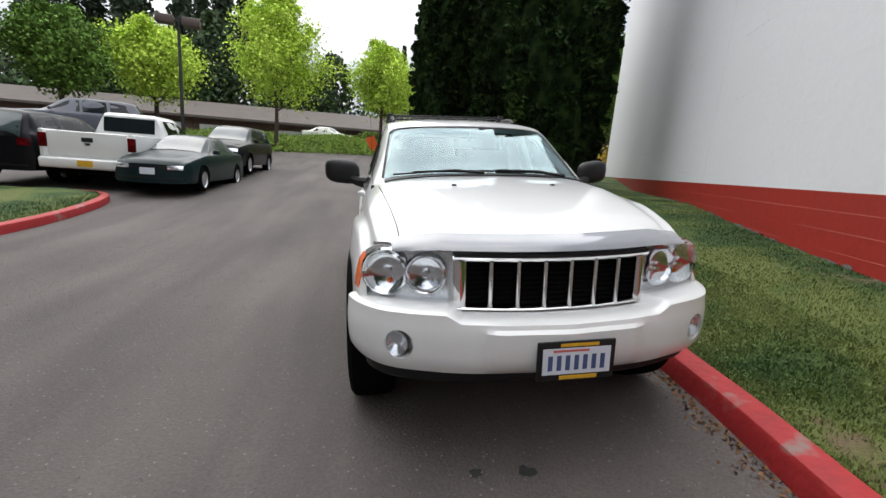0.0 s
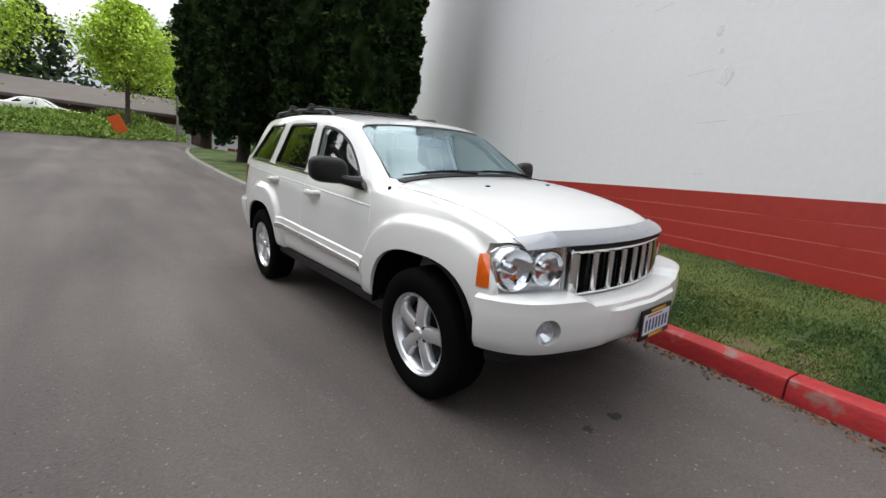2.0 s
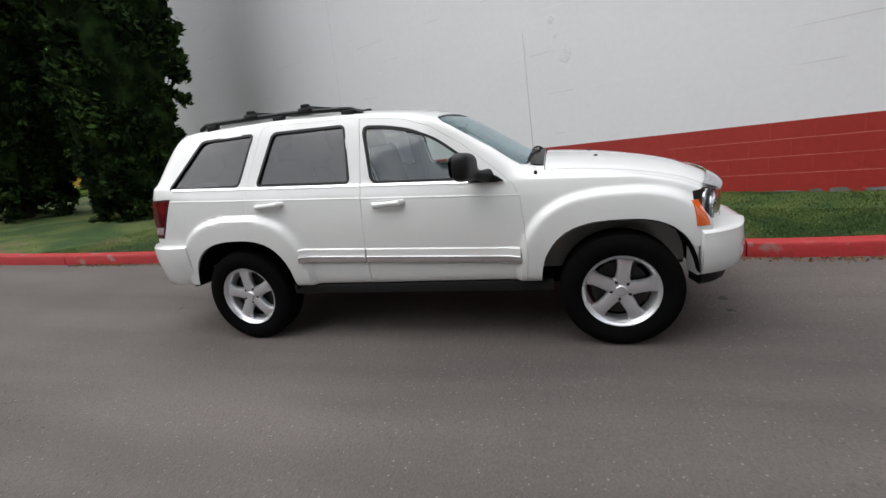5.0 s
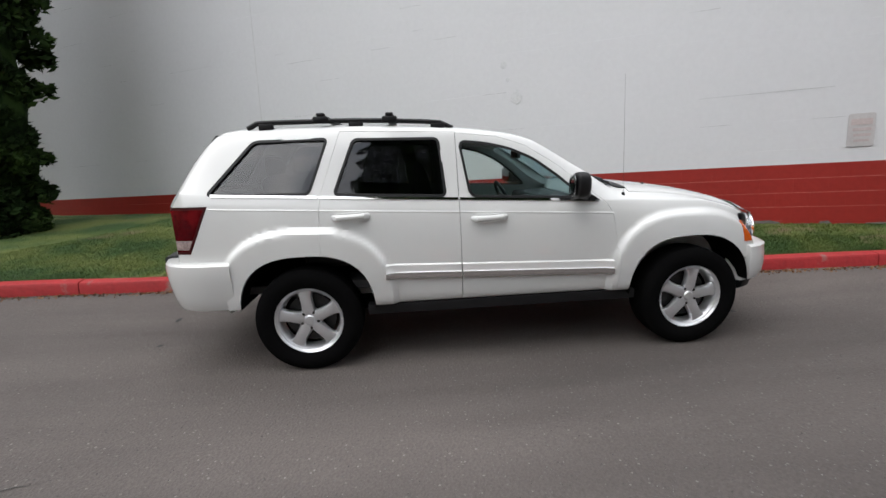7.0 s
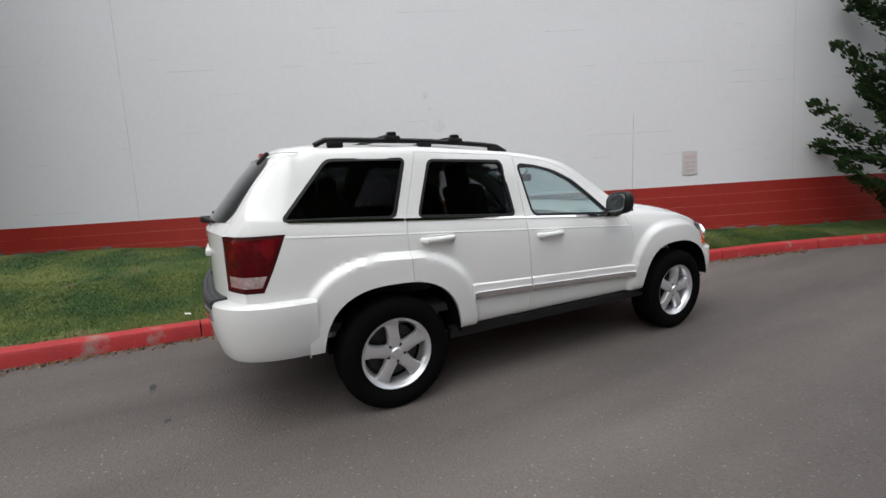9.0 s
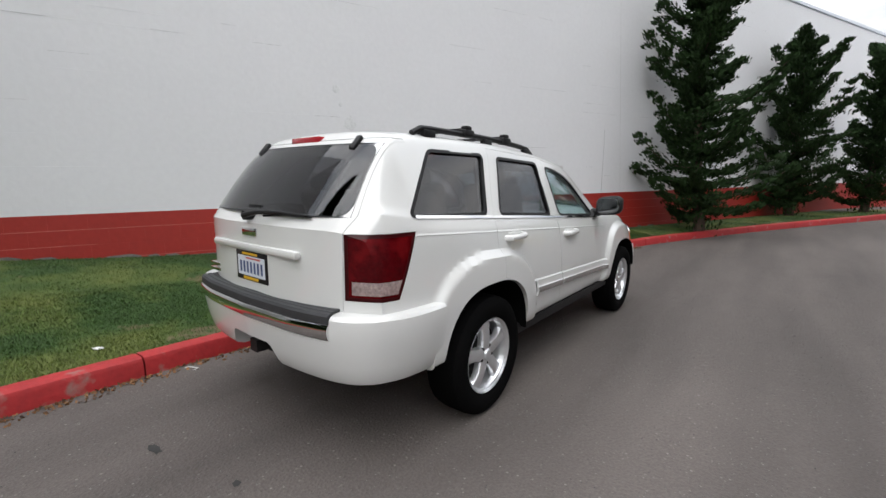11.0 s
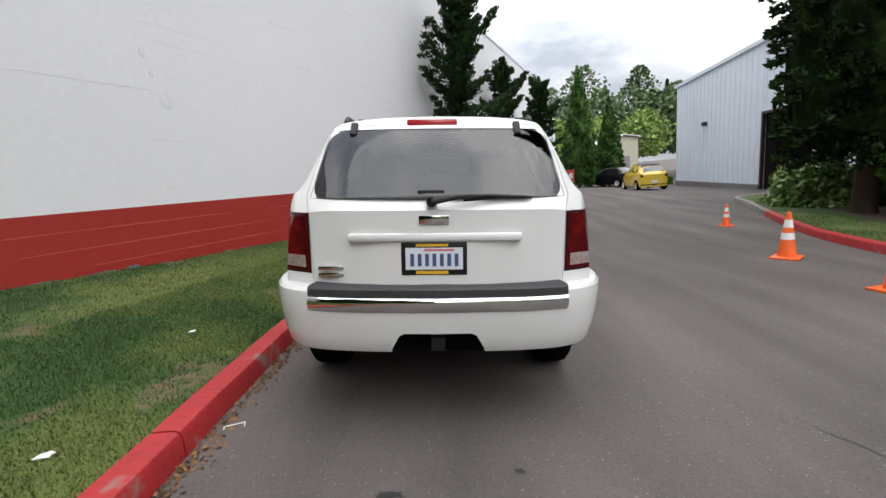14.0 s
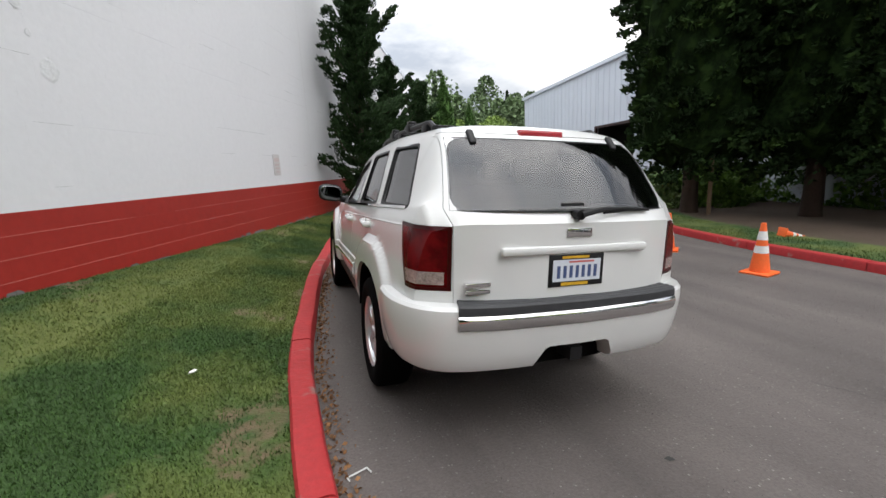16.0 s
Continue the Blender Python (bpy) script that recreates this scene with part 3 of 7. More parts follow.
for z0, z1, a, b in ((1.78, 1.86, -4.79, -4.56), (1.70, 1.74, -4.78, -4.58), (1.63, 1.665, -4.78, -4.59), (1.56, 1.59, -4.77, -4.60)):
    bm = bmesh.new()
    bm.faces.new([bm.verts.new(on_wall(s, z, 0.0175)) for s, z in ((a, z0), (b, z0), (b, z1), (a, z1))])
    part("printed_bar", bm, SIGN_PINK, notice, "faded red printing")

# ---- lawns ----
rg = np.random.default_rng(3)


def bumps(x, y):
    return 0.02 * np.sin(1.7 * x + 0.6 * y) * np.sin(1.3 * y - 0.4 * x) + 0.012 * np.sin(4.1 * x) * np.sin(3.7 * y + 1)


def near_lawn(u, i):
    """A point of the lawn below the wall: u from the kerb (0) to the wall (1), i along the kerb."""
    k = np.clip(np.floor(i).astype(int), 0, len(near_back) - 2)
    f = (i - k)[:, None]
    b = near_back[k] * (1 - f) + near_back[k + 1] * f
    s = (b - np.array(WALL_AT)) @ WD
    e = np.array(WALL_AT) + s[:, None] * WD + 0.004 * WN
    far = s > WALL_S1 - 1.0
    e = np.where(far[:, None], b + np.array([9.0, -1.5]), e)
    p = b + (e - b) * u[:, None]
    zk = rise(b[:, 0], b[:, 1]) + KERB_H - 0.025
    zw = np.where(far, rise(e[:, 0], e[:, 1]) + 0.3, np.interp(s, FOOT_S, FOOT_Z))
    w = u * u * (3 - 2 * u)
    z = zk * (1 - w) + zw * w + bumps(p[:, 0], p[:, 1]) * np.clip(6 * u * (1 - u), 0, 1)
    return np.column_stack([p, z])


nu = 40
ii = np.arange(0, len(near_back) - 1)
U, I = np.meshgrid(np.linspace(0, 1, nu), ii)
lco = near_lawn(U.ravel(), I.ravel().astype(float))
li = np.arange(U.size).reshape(U.shape)
lf = np.stack([li[:-1, :-1].ravel(), li[:-1, 1:].ravel(), li[1:, 1:].ravel(), li[1:, :-1].ravel()], 1)


def field(x, y):
    """Where the turf is thin: low values are bare."""
    return 0.85 * np.sin(3.3 * x + 1.1 * np.sin(1.9 * y)) + 0.9 * np.sin(2.9 * y + 1.7 * np.sin(1.7 * x + 1)) + 0.7 * np.sin(6.1 * x + 3.9 * y) + 0.55 * np.sin(11.3 * x + 5.1 * y) * np.sin(9.1 * y - 4.3 * x + 1) + 0.4 * np.sin(21 * x + 5 * y) * np.sin(18 * y - 7 * x)


lawn = fast("lawn_near", lco, lf, TURF, smooth=True)
lawn.data.attributes.new("bare", "FLOAT", "POINT").data.foreach_set("value", np.clip((-1.35 - field(lco[:, 0], lco[:, 1]) + 0.55 * np.exp(-U.ravel() / 0.22)) / 1.0, 0, 0.52).astype(np.float32))
tagged(lawn, "patchy mown lawn with bare brown spots below the wall", "lawn", kind="structure")


def blades(name, pts, hmin, hmax, width, label, material=BLADE):
    n = len(pts)
    ang, lean = rg.uniform(0, 2 * np.pi, n), rg.uniform(0.1, 0.9, n)
    h = rg.uniform(hmin, hmax, n)
    side = np.column_stack([np.cos(ang), np.sin(ang), np.zeros(n)]) * (width * rg.uniform(0.6, 1.4, n))[:, None]
    tip = np.column_stack([np.cos(ang + 1.57) * lean * h, np.sin(ang + 1.57) * lean * h, h])
    co = np.empty((n * 3, 3))
    co[0::3], co[1::3], co[2::3] = pts - side, pts + side, pts + tip
    return tagged(fast(name, co, np.arange(n * 3).reshape(n, 3), material), label, "grass", kind="stuff")


arc = np.array([i for i, p in enumerate(near_back[:-1]) if -17 < p[1] < 20])
near_i = arc[(near_back[arc][:, 1] > -7) & (near_back[arc][:, 1] < 7)]
n = 320000
i_r = np.where(rg.random(n) < 0.8, rg.uniform(near_i[0], near_i[-1], n), rg.uniform(arc[0], arc[-1], n))
u_r = np.where(rg.random(n) < 0.5, rg.random(n) * 0.55, rg.random(n))
pts = near_lawn(u_r, i_r)
keep = field(pts[:, 0], pts[:, 1]) - 0.5 * np.exp(-u_r / 0.22) + rg.uniform(-1.1, 1.1, n) > -2.0
blades("grass", pts[keep], 0.008, 0.026, 0.0034, "short uneven green grass below the wall")
# broad-leaved weeds and stray leaves
pts = near_lawn(rg.random(9000), rg.uniform(near_i[0], near_i[-1], 9000))
keep = np.sin(2.7 * pts[:, 0]) * np.sin(2.1 * pts[:, 1] + 2) > 0.25


def leaves(name, centres, size, material, parent=None, label="", kind="", up=0.3, stretch=1.8, flat=None):
    """Many small four-cornered leaves at the centres, turned at random."""
    n = len(centres)
    d = rg.normal(size=(n, 3))
    if flat is not None:
        d = d * (1 - flat[1]) + np.asarray(flat[0]) * flat[1] * 2
    d[:, 2] += up
    d /= np.linalg.norm(d, axis=1)[:, None]
    q = np.cross(d, rg.normal(size=(n, 3)))
    q /= np.linalg.norm(q, axis=1)[:, None] + 1e-9
    s = size * rg.uniform(0.55, 1.3, n)[:, None]
    co = np.empty((n * 4, 3))
    co[0::4], co[1::4], co[2::4], co[3::4] = centres - d * s * stretch * 0.5, centres + q * s * 0.5, centres + d * s * stretch * 0.5, centres - q * s * 0.5
    return fast(name, co, np.arange(n * 4).reshape(n, 4), material, parent, label, kind)


tagged(leaves("clover", pts[keep] + np.array([0, 0, 0.015]), 0.020, BLADE, stretch=1.2), "low broad-leaved weeds in the lawn", "weeds", kind="stuff")

# the bed across the drive
fx, fy = np.meshgrid(np.linspace(0, 1, 70), np.arange(0, len(far_back), 3))
fb = far_back[fy.ravel().astype(int)]
edge = fb + np.array([-22.0, 2.0]) * (fx.ravel() ** 1.4)[:, None] * np.clip(((6.9 - fb[:, 1]) / 1.5), 0.02, 1)[:, None]
fz = rise(edge[:, 0], edge[:, 1]) + KERB_H - 0.02 + 0.05 * np.clip(fx.ravel() * 6, 0, 1) + bumps(edge[:, 0], edge[:, 1])
fi = np.arange(fx.size).reshape(fx.shape)
ff = np.stack([fi[:-1, :-1].ravel(), fi[:-1, 1:].ravel(), fi[1:, 1:].ravel(), fi[1:, :-1].ravel()], 1)
bed = fast("lawn_bed", np.column_stack([edge, fz]), ff, BED_TURF, smooth=True)
bed_w = np.where(fb[:, 1] > 2.0, 3.2, 1.0)
bed.data.attributes.new("bare", "FLOAT", "POINT").data.foreach_set("value", np.clip((np.linalg.norm(edge - fb, axis=1) - bed_w) / 0.5, 0, 1).astype(np.float32))
tagged(bed, "planted bed of brown needle litter and soil beside the drive", "bed", kind="structure")
n = 60000
k = rg.integers(0, len(far_back), n)
k = k[(far_back[k][:, 1] > -5)]
u = rg.random(len(k)) ** 1.3 * 2.4
gp = far_back[k] + np.column_stack([-u, rg.uniform(-0.1, 0.1, len(k))])
okk = (field(gp[:, 0], gp[:, 1]) + rg.uniform(-1, 1, len(k)) > -1.9) & ((gp[:, 0] < -6.15) | (gp[:, 1] < 6.2)) & (gp[:, 1] < 6.6) & (u < np.where(gp[:, 1] > 1.5, 2.4, 1.1))
gp = gp[okk]
blades("bed_grass", np.column_stack([gp, rise(gp[:, 0], gp[:, 1]) + KERB_H]), 0.02, 0.05, 0.006, "thin grass along the kerb of the planted bed")


# ---- trees ----
def conifer(at, height, width, label, name="conifer_tree", bare=0.9, clumps=460, per=120, leaf=0.078, material=DARK_LEAF, bark=REDBARK, trunk=0.34, taper=0.55, group="", seed=0, lean=0.0):
    """A dense dark column: a flared trunk, a ragged core, and sprays of scale leaves in upright clumps."""
    r = np.random.default_rng(100 + seed)
    z0 = float(rise(*at)) + 0.1
    t = thing(name, (at[0], at[1], z0), label=label, category="tree", group=group)
    bm = bmesh.new()
    tube(bm, [(0, 0, -0.25), (0.02, 0, 0.15), (0.03, 0.02, 0.6), (0.05, 0.03, 1.8), (0.05, 0.0, height * 0.6), (0, 0, height * 0.96)], [trunk * 1.5, trunk * 1.15, trunk, trunk * 0.85, trunk * 0.45, 0.03], 12)
    part("trunk", bm, bark, t, smooth=True)

    def rad(h):
        f = np.clip((h - bare) / (height - bare), 0, 1)
        return width * np.where(f < taper, 0.72 + 0.28 * np.sin(np.pi * np.clip(f / taper, 0, 1) * 0.75), 0.96 * (np.clip((1 - f) / (1 - taper), 0, 1) ** 0.75))
    # core: in dark conifers its darker colour stands in for shade between the boughs
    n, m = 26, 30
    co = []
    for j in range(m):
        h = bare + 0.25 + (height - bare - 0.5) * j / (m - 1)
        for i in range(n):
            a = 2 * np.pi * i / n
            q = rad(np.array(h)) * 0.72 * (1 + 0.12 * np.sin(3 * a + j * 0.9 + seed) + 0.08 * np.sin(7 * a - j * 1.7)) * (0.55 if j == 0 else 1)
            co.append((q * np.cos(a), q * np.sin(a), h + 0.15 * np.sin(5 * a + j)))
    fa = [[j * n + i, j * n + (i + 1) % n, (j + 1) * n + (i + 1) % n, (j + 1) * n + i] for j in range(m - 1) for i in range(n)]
    fast("inner_crown", co, fa, SHADED_CORE if material is DARK_LEAF else material, t)
    # boughs: flat fans that dip and lift again at the tip, thicker along the middle
    h = bare + 0.15 + (height - bare) * np.arange(clumps) / clumps
    a = np.arange(clumps) * 2.39996 + r.uniform(-0.5, 0.5, clumps)
    R = rad(h) * r.uniform(0.82, 1.03, clumps) * (1 + 0.07 * np.sin(3 * a + 0.5 * h + seed))
    f = np.sqrt(r.random((clumps, per)))
    lat = r.normal(size=(clumps, per)).clip(-1.9, 1.9) * 0.20 * (1.15 - 0.85 * f)
    hang = r.uniform(0.25, 0.6, (clumps, 1))
    dist = R[:, None] * (0.58 + 0.42 * f)
    z = h[:, None] - hang * f ** 1.5 + 0.42 * hang * np.maximum(0, f - 0.72) * 3 - 0.5 * np.abs(lat) + r.normal(size=(clumps, per)) * 0.055
    ca, sa = np.cos(a)[:, None], np.sin(a)[:, None]
    p = np.stack([dist * ca - lat * sa * R[:, None] ** 0.5, dist * sa + lat * ca * R[:, None] ** 0.5, z], 2).reshape(-1, 3)
    out = np.column_stack([np.repeat(np.cos(a), per), np.repeat(np.sin(a), per), np.full(clumps * per, 0.15)])
    leaves("crown", p, leaf, material, t, up=0.25, stretch=2.2, flat=(out, 0.4))
    return t


def leafy(at, height, width, label, material=LIME_LEAF, n_limbs=13, n_leaf=5200, leaf=0.22, clear=1.7, name="maple_tree", trunk=0.13, group="", seed=0, slim=1.0):
    """A young broad-leaved tree: trunk, rising limbs with twigs, and leaves scattered round them with gaps."""
    r = np.random.default_rng(500 + seed)
    t = thing(name, (at[0], at[1], float(rise(*at)) - 0.05), label=label, category="tree", group=group)
    bm = bmesh.new()
    tube(bm, [(0, 0, 0), (0.03, 0.02, clear), (0.05, -0.03, height * 0.55), (0, 0.05, height * 0.9)], [trunk * 1.3, trunk, trunk * 0.6, 0.02], 8)
    part("trunk", bm, BARK, t, smooth=True)
    pts = []
    for k in range(n_limbs):
        f = (k + 0.5) / n_limbs
        z = clear + (height * 0.8 - clear) * f
        a = k * 2.399 + r.uniform(-0.4, 0.4)
        reach = width * (1 - 0.75 * f) * r.uniform(0.75, 1.1)
        end = np.array([reach * np.cos(a), reach * np.sin(a), z + reach * (0.55 + 0.5 * slim)])
        end[2] = min(end[2], height)
        mid = np.array([0.5 * end[0], 0.5 * end[1], z + (end[2] - z) * 0.35])
        part("limb", tube(bmesh.new(), [(0, 0, z), mid, end], [trunk * 0.45 * (1.1 - f), trunk * 0.25, 0.008], 5), BARK, t)
        for q in np.linspace(0.3, 1.0, 7):
            b = (1 - q) ** 2 * np.array([0, 0, z]) + 2 * q * (1 - q) * mid + q * q * end
            pts.append((b, 0.20 + 0.34 * (1 - f) * width / 2.5))
    c = np.array([p for p, _ in pts])
    w = np.array([s for _, s in pts])
    i = r.integers(0, len(c), n_leaf)
    p = c[i] + r.normal(size=(n_leaf, 3)) * w[i][:, None] * np.array([1, 1, 0.7])
    leaves("crown", p, leaf, material, t, up=-0.1, stretch=1.3)
    return t


def twisted(at, height, label, seed=0, reach=1.4, group="", lean=(0, 0), clear=0.55):
    """A wind-shaped juniper: tiers of dark sprays on up-curved limbs with gaps between."""
    r = np.random.default_rng(900 + seed)
    t = thing("juniper_tree", (at[0], at[1], float(rise(*at)) + 0.12), label=label, category="tree", group=group)
    bm = bmesh.new()
    tr = [np.array([lean[0] * f + 0.07 * np.sin(5 * f + seed), lean[1] * f + 0.06 * np.cos(4 * f + seed), -0.1 + height * f]) for f in np.linspace(0, 1, 9)]
    tube(bm, tr, [0.12 * (1 - 0.9 * i / 8) + 0.012 for i in range(9)], 8)
    part("trunk", bm, BARK, t, smooth=True)
    c, w, out = [], [], []
    n_l = int(8.5 * height)
    for k in range(n_l):
        f = 0.07 + 0.90 * (k + r.uniform(0, 0.7)) / n_l
        j = min(7, int(f * 8))
        b0 = tr[j] + (tr[j + 1] - tr[j]) * (f * 8 - j)
        a = k * 2.4 + r.uniform(-0.5, 0.5)
        L = reach * (1.0 - 0.70 * f ** 1.5) * (0.6 + 0.4 * min(1.0, f / 0.22)) * r.uniform(0.5, 1.25)
        d = np.array([np.cos(a), np.sin(a), 0])
        into = -(d[0] * WN[0] + d[1] * WN[1])
        if into > clear:
            d[:2] += WN * (into - clear)
            L *= 0.85
        up = r.uniform(0.18, 0.5) + 0.35 * f
        at_q = lambda q: b0 + d * L * q + np.array([0, 0, up * L * q ** 2.4 - 0.14 * L * q])
        part("limb", tube(bmesh.new(), [at_q(q) for q in np.linspace(0, 1, 5)], [0.030, 0.024, 0.018, 0.012, 0.006], 4), BARK, t)
        side = np.array([-d[1], d[0], 0])
        for q in np.linspace(0.08, 1.0, 11):
            for _ in range(3):
                c.append(at_q(q) + side * r.normal() * 0.17 * L * (1.2 - q) + d * r.normal() * 0.04 + np.array([0, 0, r.normal() * 0.025]))
                w.append(0.085 * (1.25 - 0.65 * q))
                out.append(d + np.array([0, 0, 0.3 + up * q]))
    for q in np.linspace(0.02, 1.0, 70):
        j = min(7, int(q * 8))
        c.append(tr[j] + (tr[j + 1] - tr[j]) * (q * 8 - j))
        w.append(0.20 * (1.0 - q) + 0.035)
        out.append(np.array([0, 0, 1.0]))
    c, w, out = np.array(c), np.array(w), np.array(out)
    n_t = int(9000 * height)
    i = r.integers(0, len(c), n_t)
    p = c[i] + r.normal(size=(n_t, 3)).clip(-2, 2) * w[i][:, None] * np.array([1, 1, 0.55])
    leaves("crown", p, 0.042, PINE_LEAF, t, up=0.2, stretch=2.6, flat=(out[i], 0.6))
    return t


dark = "tall dense dark green conifer"
for k, (x, y, h, w) in enumerate(((2.5, 15.7, 15, 1.45), (4.1, 12.5, 16, 1.75), (4.0, 8.15, 14, 1.4), (2.7, 24.5, 15, 1.5), (6.4, 11.2, 20, 1.3))):
    conifer((x, y), h, w, dark + " on the lawn past the wall", seed=k, group="dark conifers", bare=0.15 if y < 9 else 0.9 if y > 15 else 0.35, trunk=0.24, per=120 if y < 13 else 80, leaf=0.078 if y < 13 else 0.10)
for k, (x, y, h, w) in enumerate(((-9.3, -4.9, 17, 2.1), (-11.1, -2.9, 22, 2.2), (-14.2, -4.6, 17, 2.3), (-13.6, 0.6, 18, 2.2), (-10.3, -0.5, 25, 1.7))):
    conifer((x, y), h, w, dark + " standing in the planted bed", seed=20 + k, group="dark conifers across the drive", bare=1.15, trunk=0.21)
for k, (x, y, h, l) in enumerate(((-0.8, -8.4, 6.7, (0.05, 0.0)), (-2.6, -13.6, 5.5, (-0.1, 0.2)), (-4.6, -16.5, 5.4, (-0.3, 0.1)))):
    twisted((x, y), h, "wind-shaped dark juniper with up-curved limbs by the wall", seed=k, reach=1.85, group="junipers", lean=l)
for k, (x, y, h, w) in enumerate(((-10.2, -27.6, 8.2, 1.4), (-13.4, -30.2, 6.7, 1.25))):
    conifer((x, y), h, w, "clipped green columnar arborvitae at the end of the drive", name="arborvitae", seed=40 + k, group="arborvitae", bare=0.1, clumps=420, per=60, leaf=0.08, material=mat("arborvitae_leaf", (0.045, 0.095, 0.02), 0.8, vary=0.35, scale=0.8, fine=5, island=0.35, spec=0.2), trunk=0.1, taper=0.35)


# ---- cars ----
def smooth_table(ys, vs, y):
    """A monotone-ish smooth curve through a small table."""
    ys, vs = np.array(ys, float), np.array(vs, float)
    d = np.diff(vs) / np.diff(ys)
    m = np.concatenate([[d[0]], np.where(d[:-1] * d[1:] > 0, 2 * d[:-1] * d[1:] / (d[:-1] + d[1:] + 1e-12), 0), [d[-1]]])
    y = np.clip(y, ys[0], ys[-1])
    i = np.clip(np.searchsorted(ys, y) - 1, 0, len(ys) - 2)
    h = ys[i + 1] - ys[i]
    t = (y - ys[i]) / h
    return (2 * t ** 3 - 3 * t ** 2 + 1) * vs[i] + (t ** 3 - 2 * t ** 2 + t) * h * m[i] + (-2 * t ** 3 + 3 * t ** 2) * vs[i + 1] + (t ** 3 - t ** 2) * h * m[i + 1]


def chaikin(p, times):
    for _ in range(times):
        a, b = p[:-1], p[1:]
        q = np.empty((2 * len(a), p.shape[1]))
        q[0::2], q[1::2] = 0.75 * a + 0.25 * b, 0.25 * a + 0.75 * b
        q[0], q[-1] = p[0], p[-1]
        p = q
    return p


def shell(S, stations, rounds=2, shrink=0.0, floor=None):
    """A closed car body drawn through cross sections. S: the car's small tables."""
    rings = []
    for y in stations:
        top = float(smooth_table(*S["top"], y)) - shrink
        belt = min(S["belt"](y), top - 0.035)
        P = float(smooth_table(*S["plan"], y))
        xr = float(smooth_table(*S["roof_x"], y)) - shrink * 0.8
        zb = S["bottom"] if floor is None else floor
        W = S["width"]
        w = lambda f: W * f * P - shrink
        crown = S["crown"] * min(1.0, xr / 0.6) * min(1.0, max(0.12, (S["rear"] - 0.1 - y) / 0.5))
        bz = S["bottom"]
        h = belt - bz
        pts = [(0, zb), (w(0.93), zb), (w(0.978), bz + 0.03), (w(0.994), bz + 0.22 * h), (w(1.0), bz + 0.42 * h), (w(0.986), bz + 0.64 * h), (w(0.958), belt - 0.11), (w(0.922), belt - 0.025), (min(w(0.905), w(0.905)), belt),
               (min(xr, w(0.9)), top - 0.03), (min(xr, w(0.9)) - 0.075, top), (0.32 * xr / 0.63, top + crown * 0.8), (0, top + crown)]
        p = chaikin(np.array(pts), rounds)
        x, z = p[:, 0].copy(), p[:, 1].copy()
        yy = np.full_like(x, y)
        fr = np.clip((S["nose_from"] - yy) / (S["nose_from"] - S["front"]), 0, 1)
        yy = yy + fr * S["nose_round"] * (x / W) ** 2
        rr = np.clip((yy - S["tail_from"]) / (S["rear"] - S["tail_from"]), 0, 1)
        yy = yy - rr * S["tail_round"] * (x / W) ** 3
        if not shrink:
            for cy, cz in S["wheels"]:
                q_ = S.get("arch_p", 2.0)
                r = (np.abs(yy - cy) ** q_ + np.abs((z - cz) / 1.04) ** q_) ** (1 / q_)
                f = np.clip((S["flare_r"] - r) / 0.05, 0, 1)
                x = x + S["flare"] * f * f * (3 - 2 * f) * (x > 0.6) * (z < belt - 0.03)
        rings.append(np.column_stack([x, yy, z]))
    R = np.array(rings)
    ns, k = R.shape[:2]
    L = R[:, 1:-1].copy()[:, ::-1]
    L[..., 0] *= -1
    full = np.concatenate([R, L], 1)
    m = full.shape[1]
    bm = bmesh.new()
    V = [[bm.verts.new(full[i, j]) for j in range(m)] for i in range(ns)]
    for i in range(ns - 1):
        for j in range(m):
            bm.faces.new((V[i][j], V[i][(j + 1) % m], V[i + 1][(j + 1) % m], V[i + 1][j]))
    nc = 20
    for row, ring, back in ((V[0], full[0], False), (V[-1], full[-1], True)):
        j0 = next(j for j in range(k - 1) if ring[j + 1][2] - ring[0][2] > 1e-3)
        y0, W = ring[k - 1][1], S["width"]
        bend = lambda x: -S["tail_round"] * abs(x / W) ** 3 if back else S["nose_round"] * (x / W) ** 2
        lines = []
        for j in range(j0 + 1, k - 1):
            e = ring[j]
            s_ = (e[1] - y0) / (bend(e[0]) or 1.0)
            lines.append([row[j]] + [bm.verts.new((e[0] * (1 - 2 * c / nc), y0 + s_ * bend(e[0] * (1 - 2 * c / nc)), e[2])) for c in range(1, nc)] + [row[m - j]])
        bm.faces.new([row[j % m] for j in range(m - j0, m + j0 + 1)] + lines[0])
        for a, b in zip(lines, lines[1:]):
            for c in range(nc):
                bm.faces.new((a[c], a[c + 1], b[c + 1], b[c]))
        bm.faces.new(lines[-1] + [row[k - 1]])
    bmesh.ops.recalc_face_normals(bm, faces=bm.faces)
    return bm


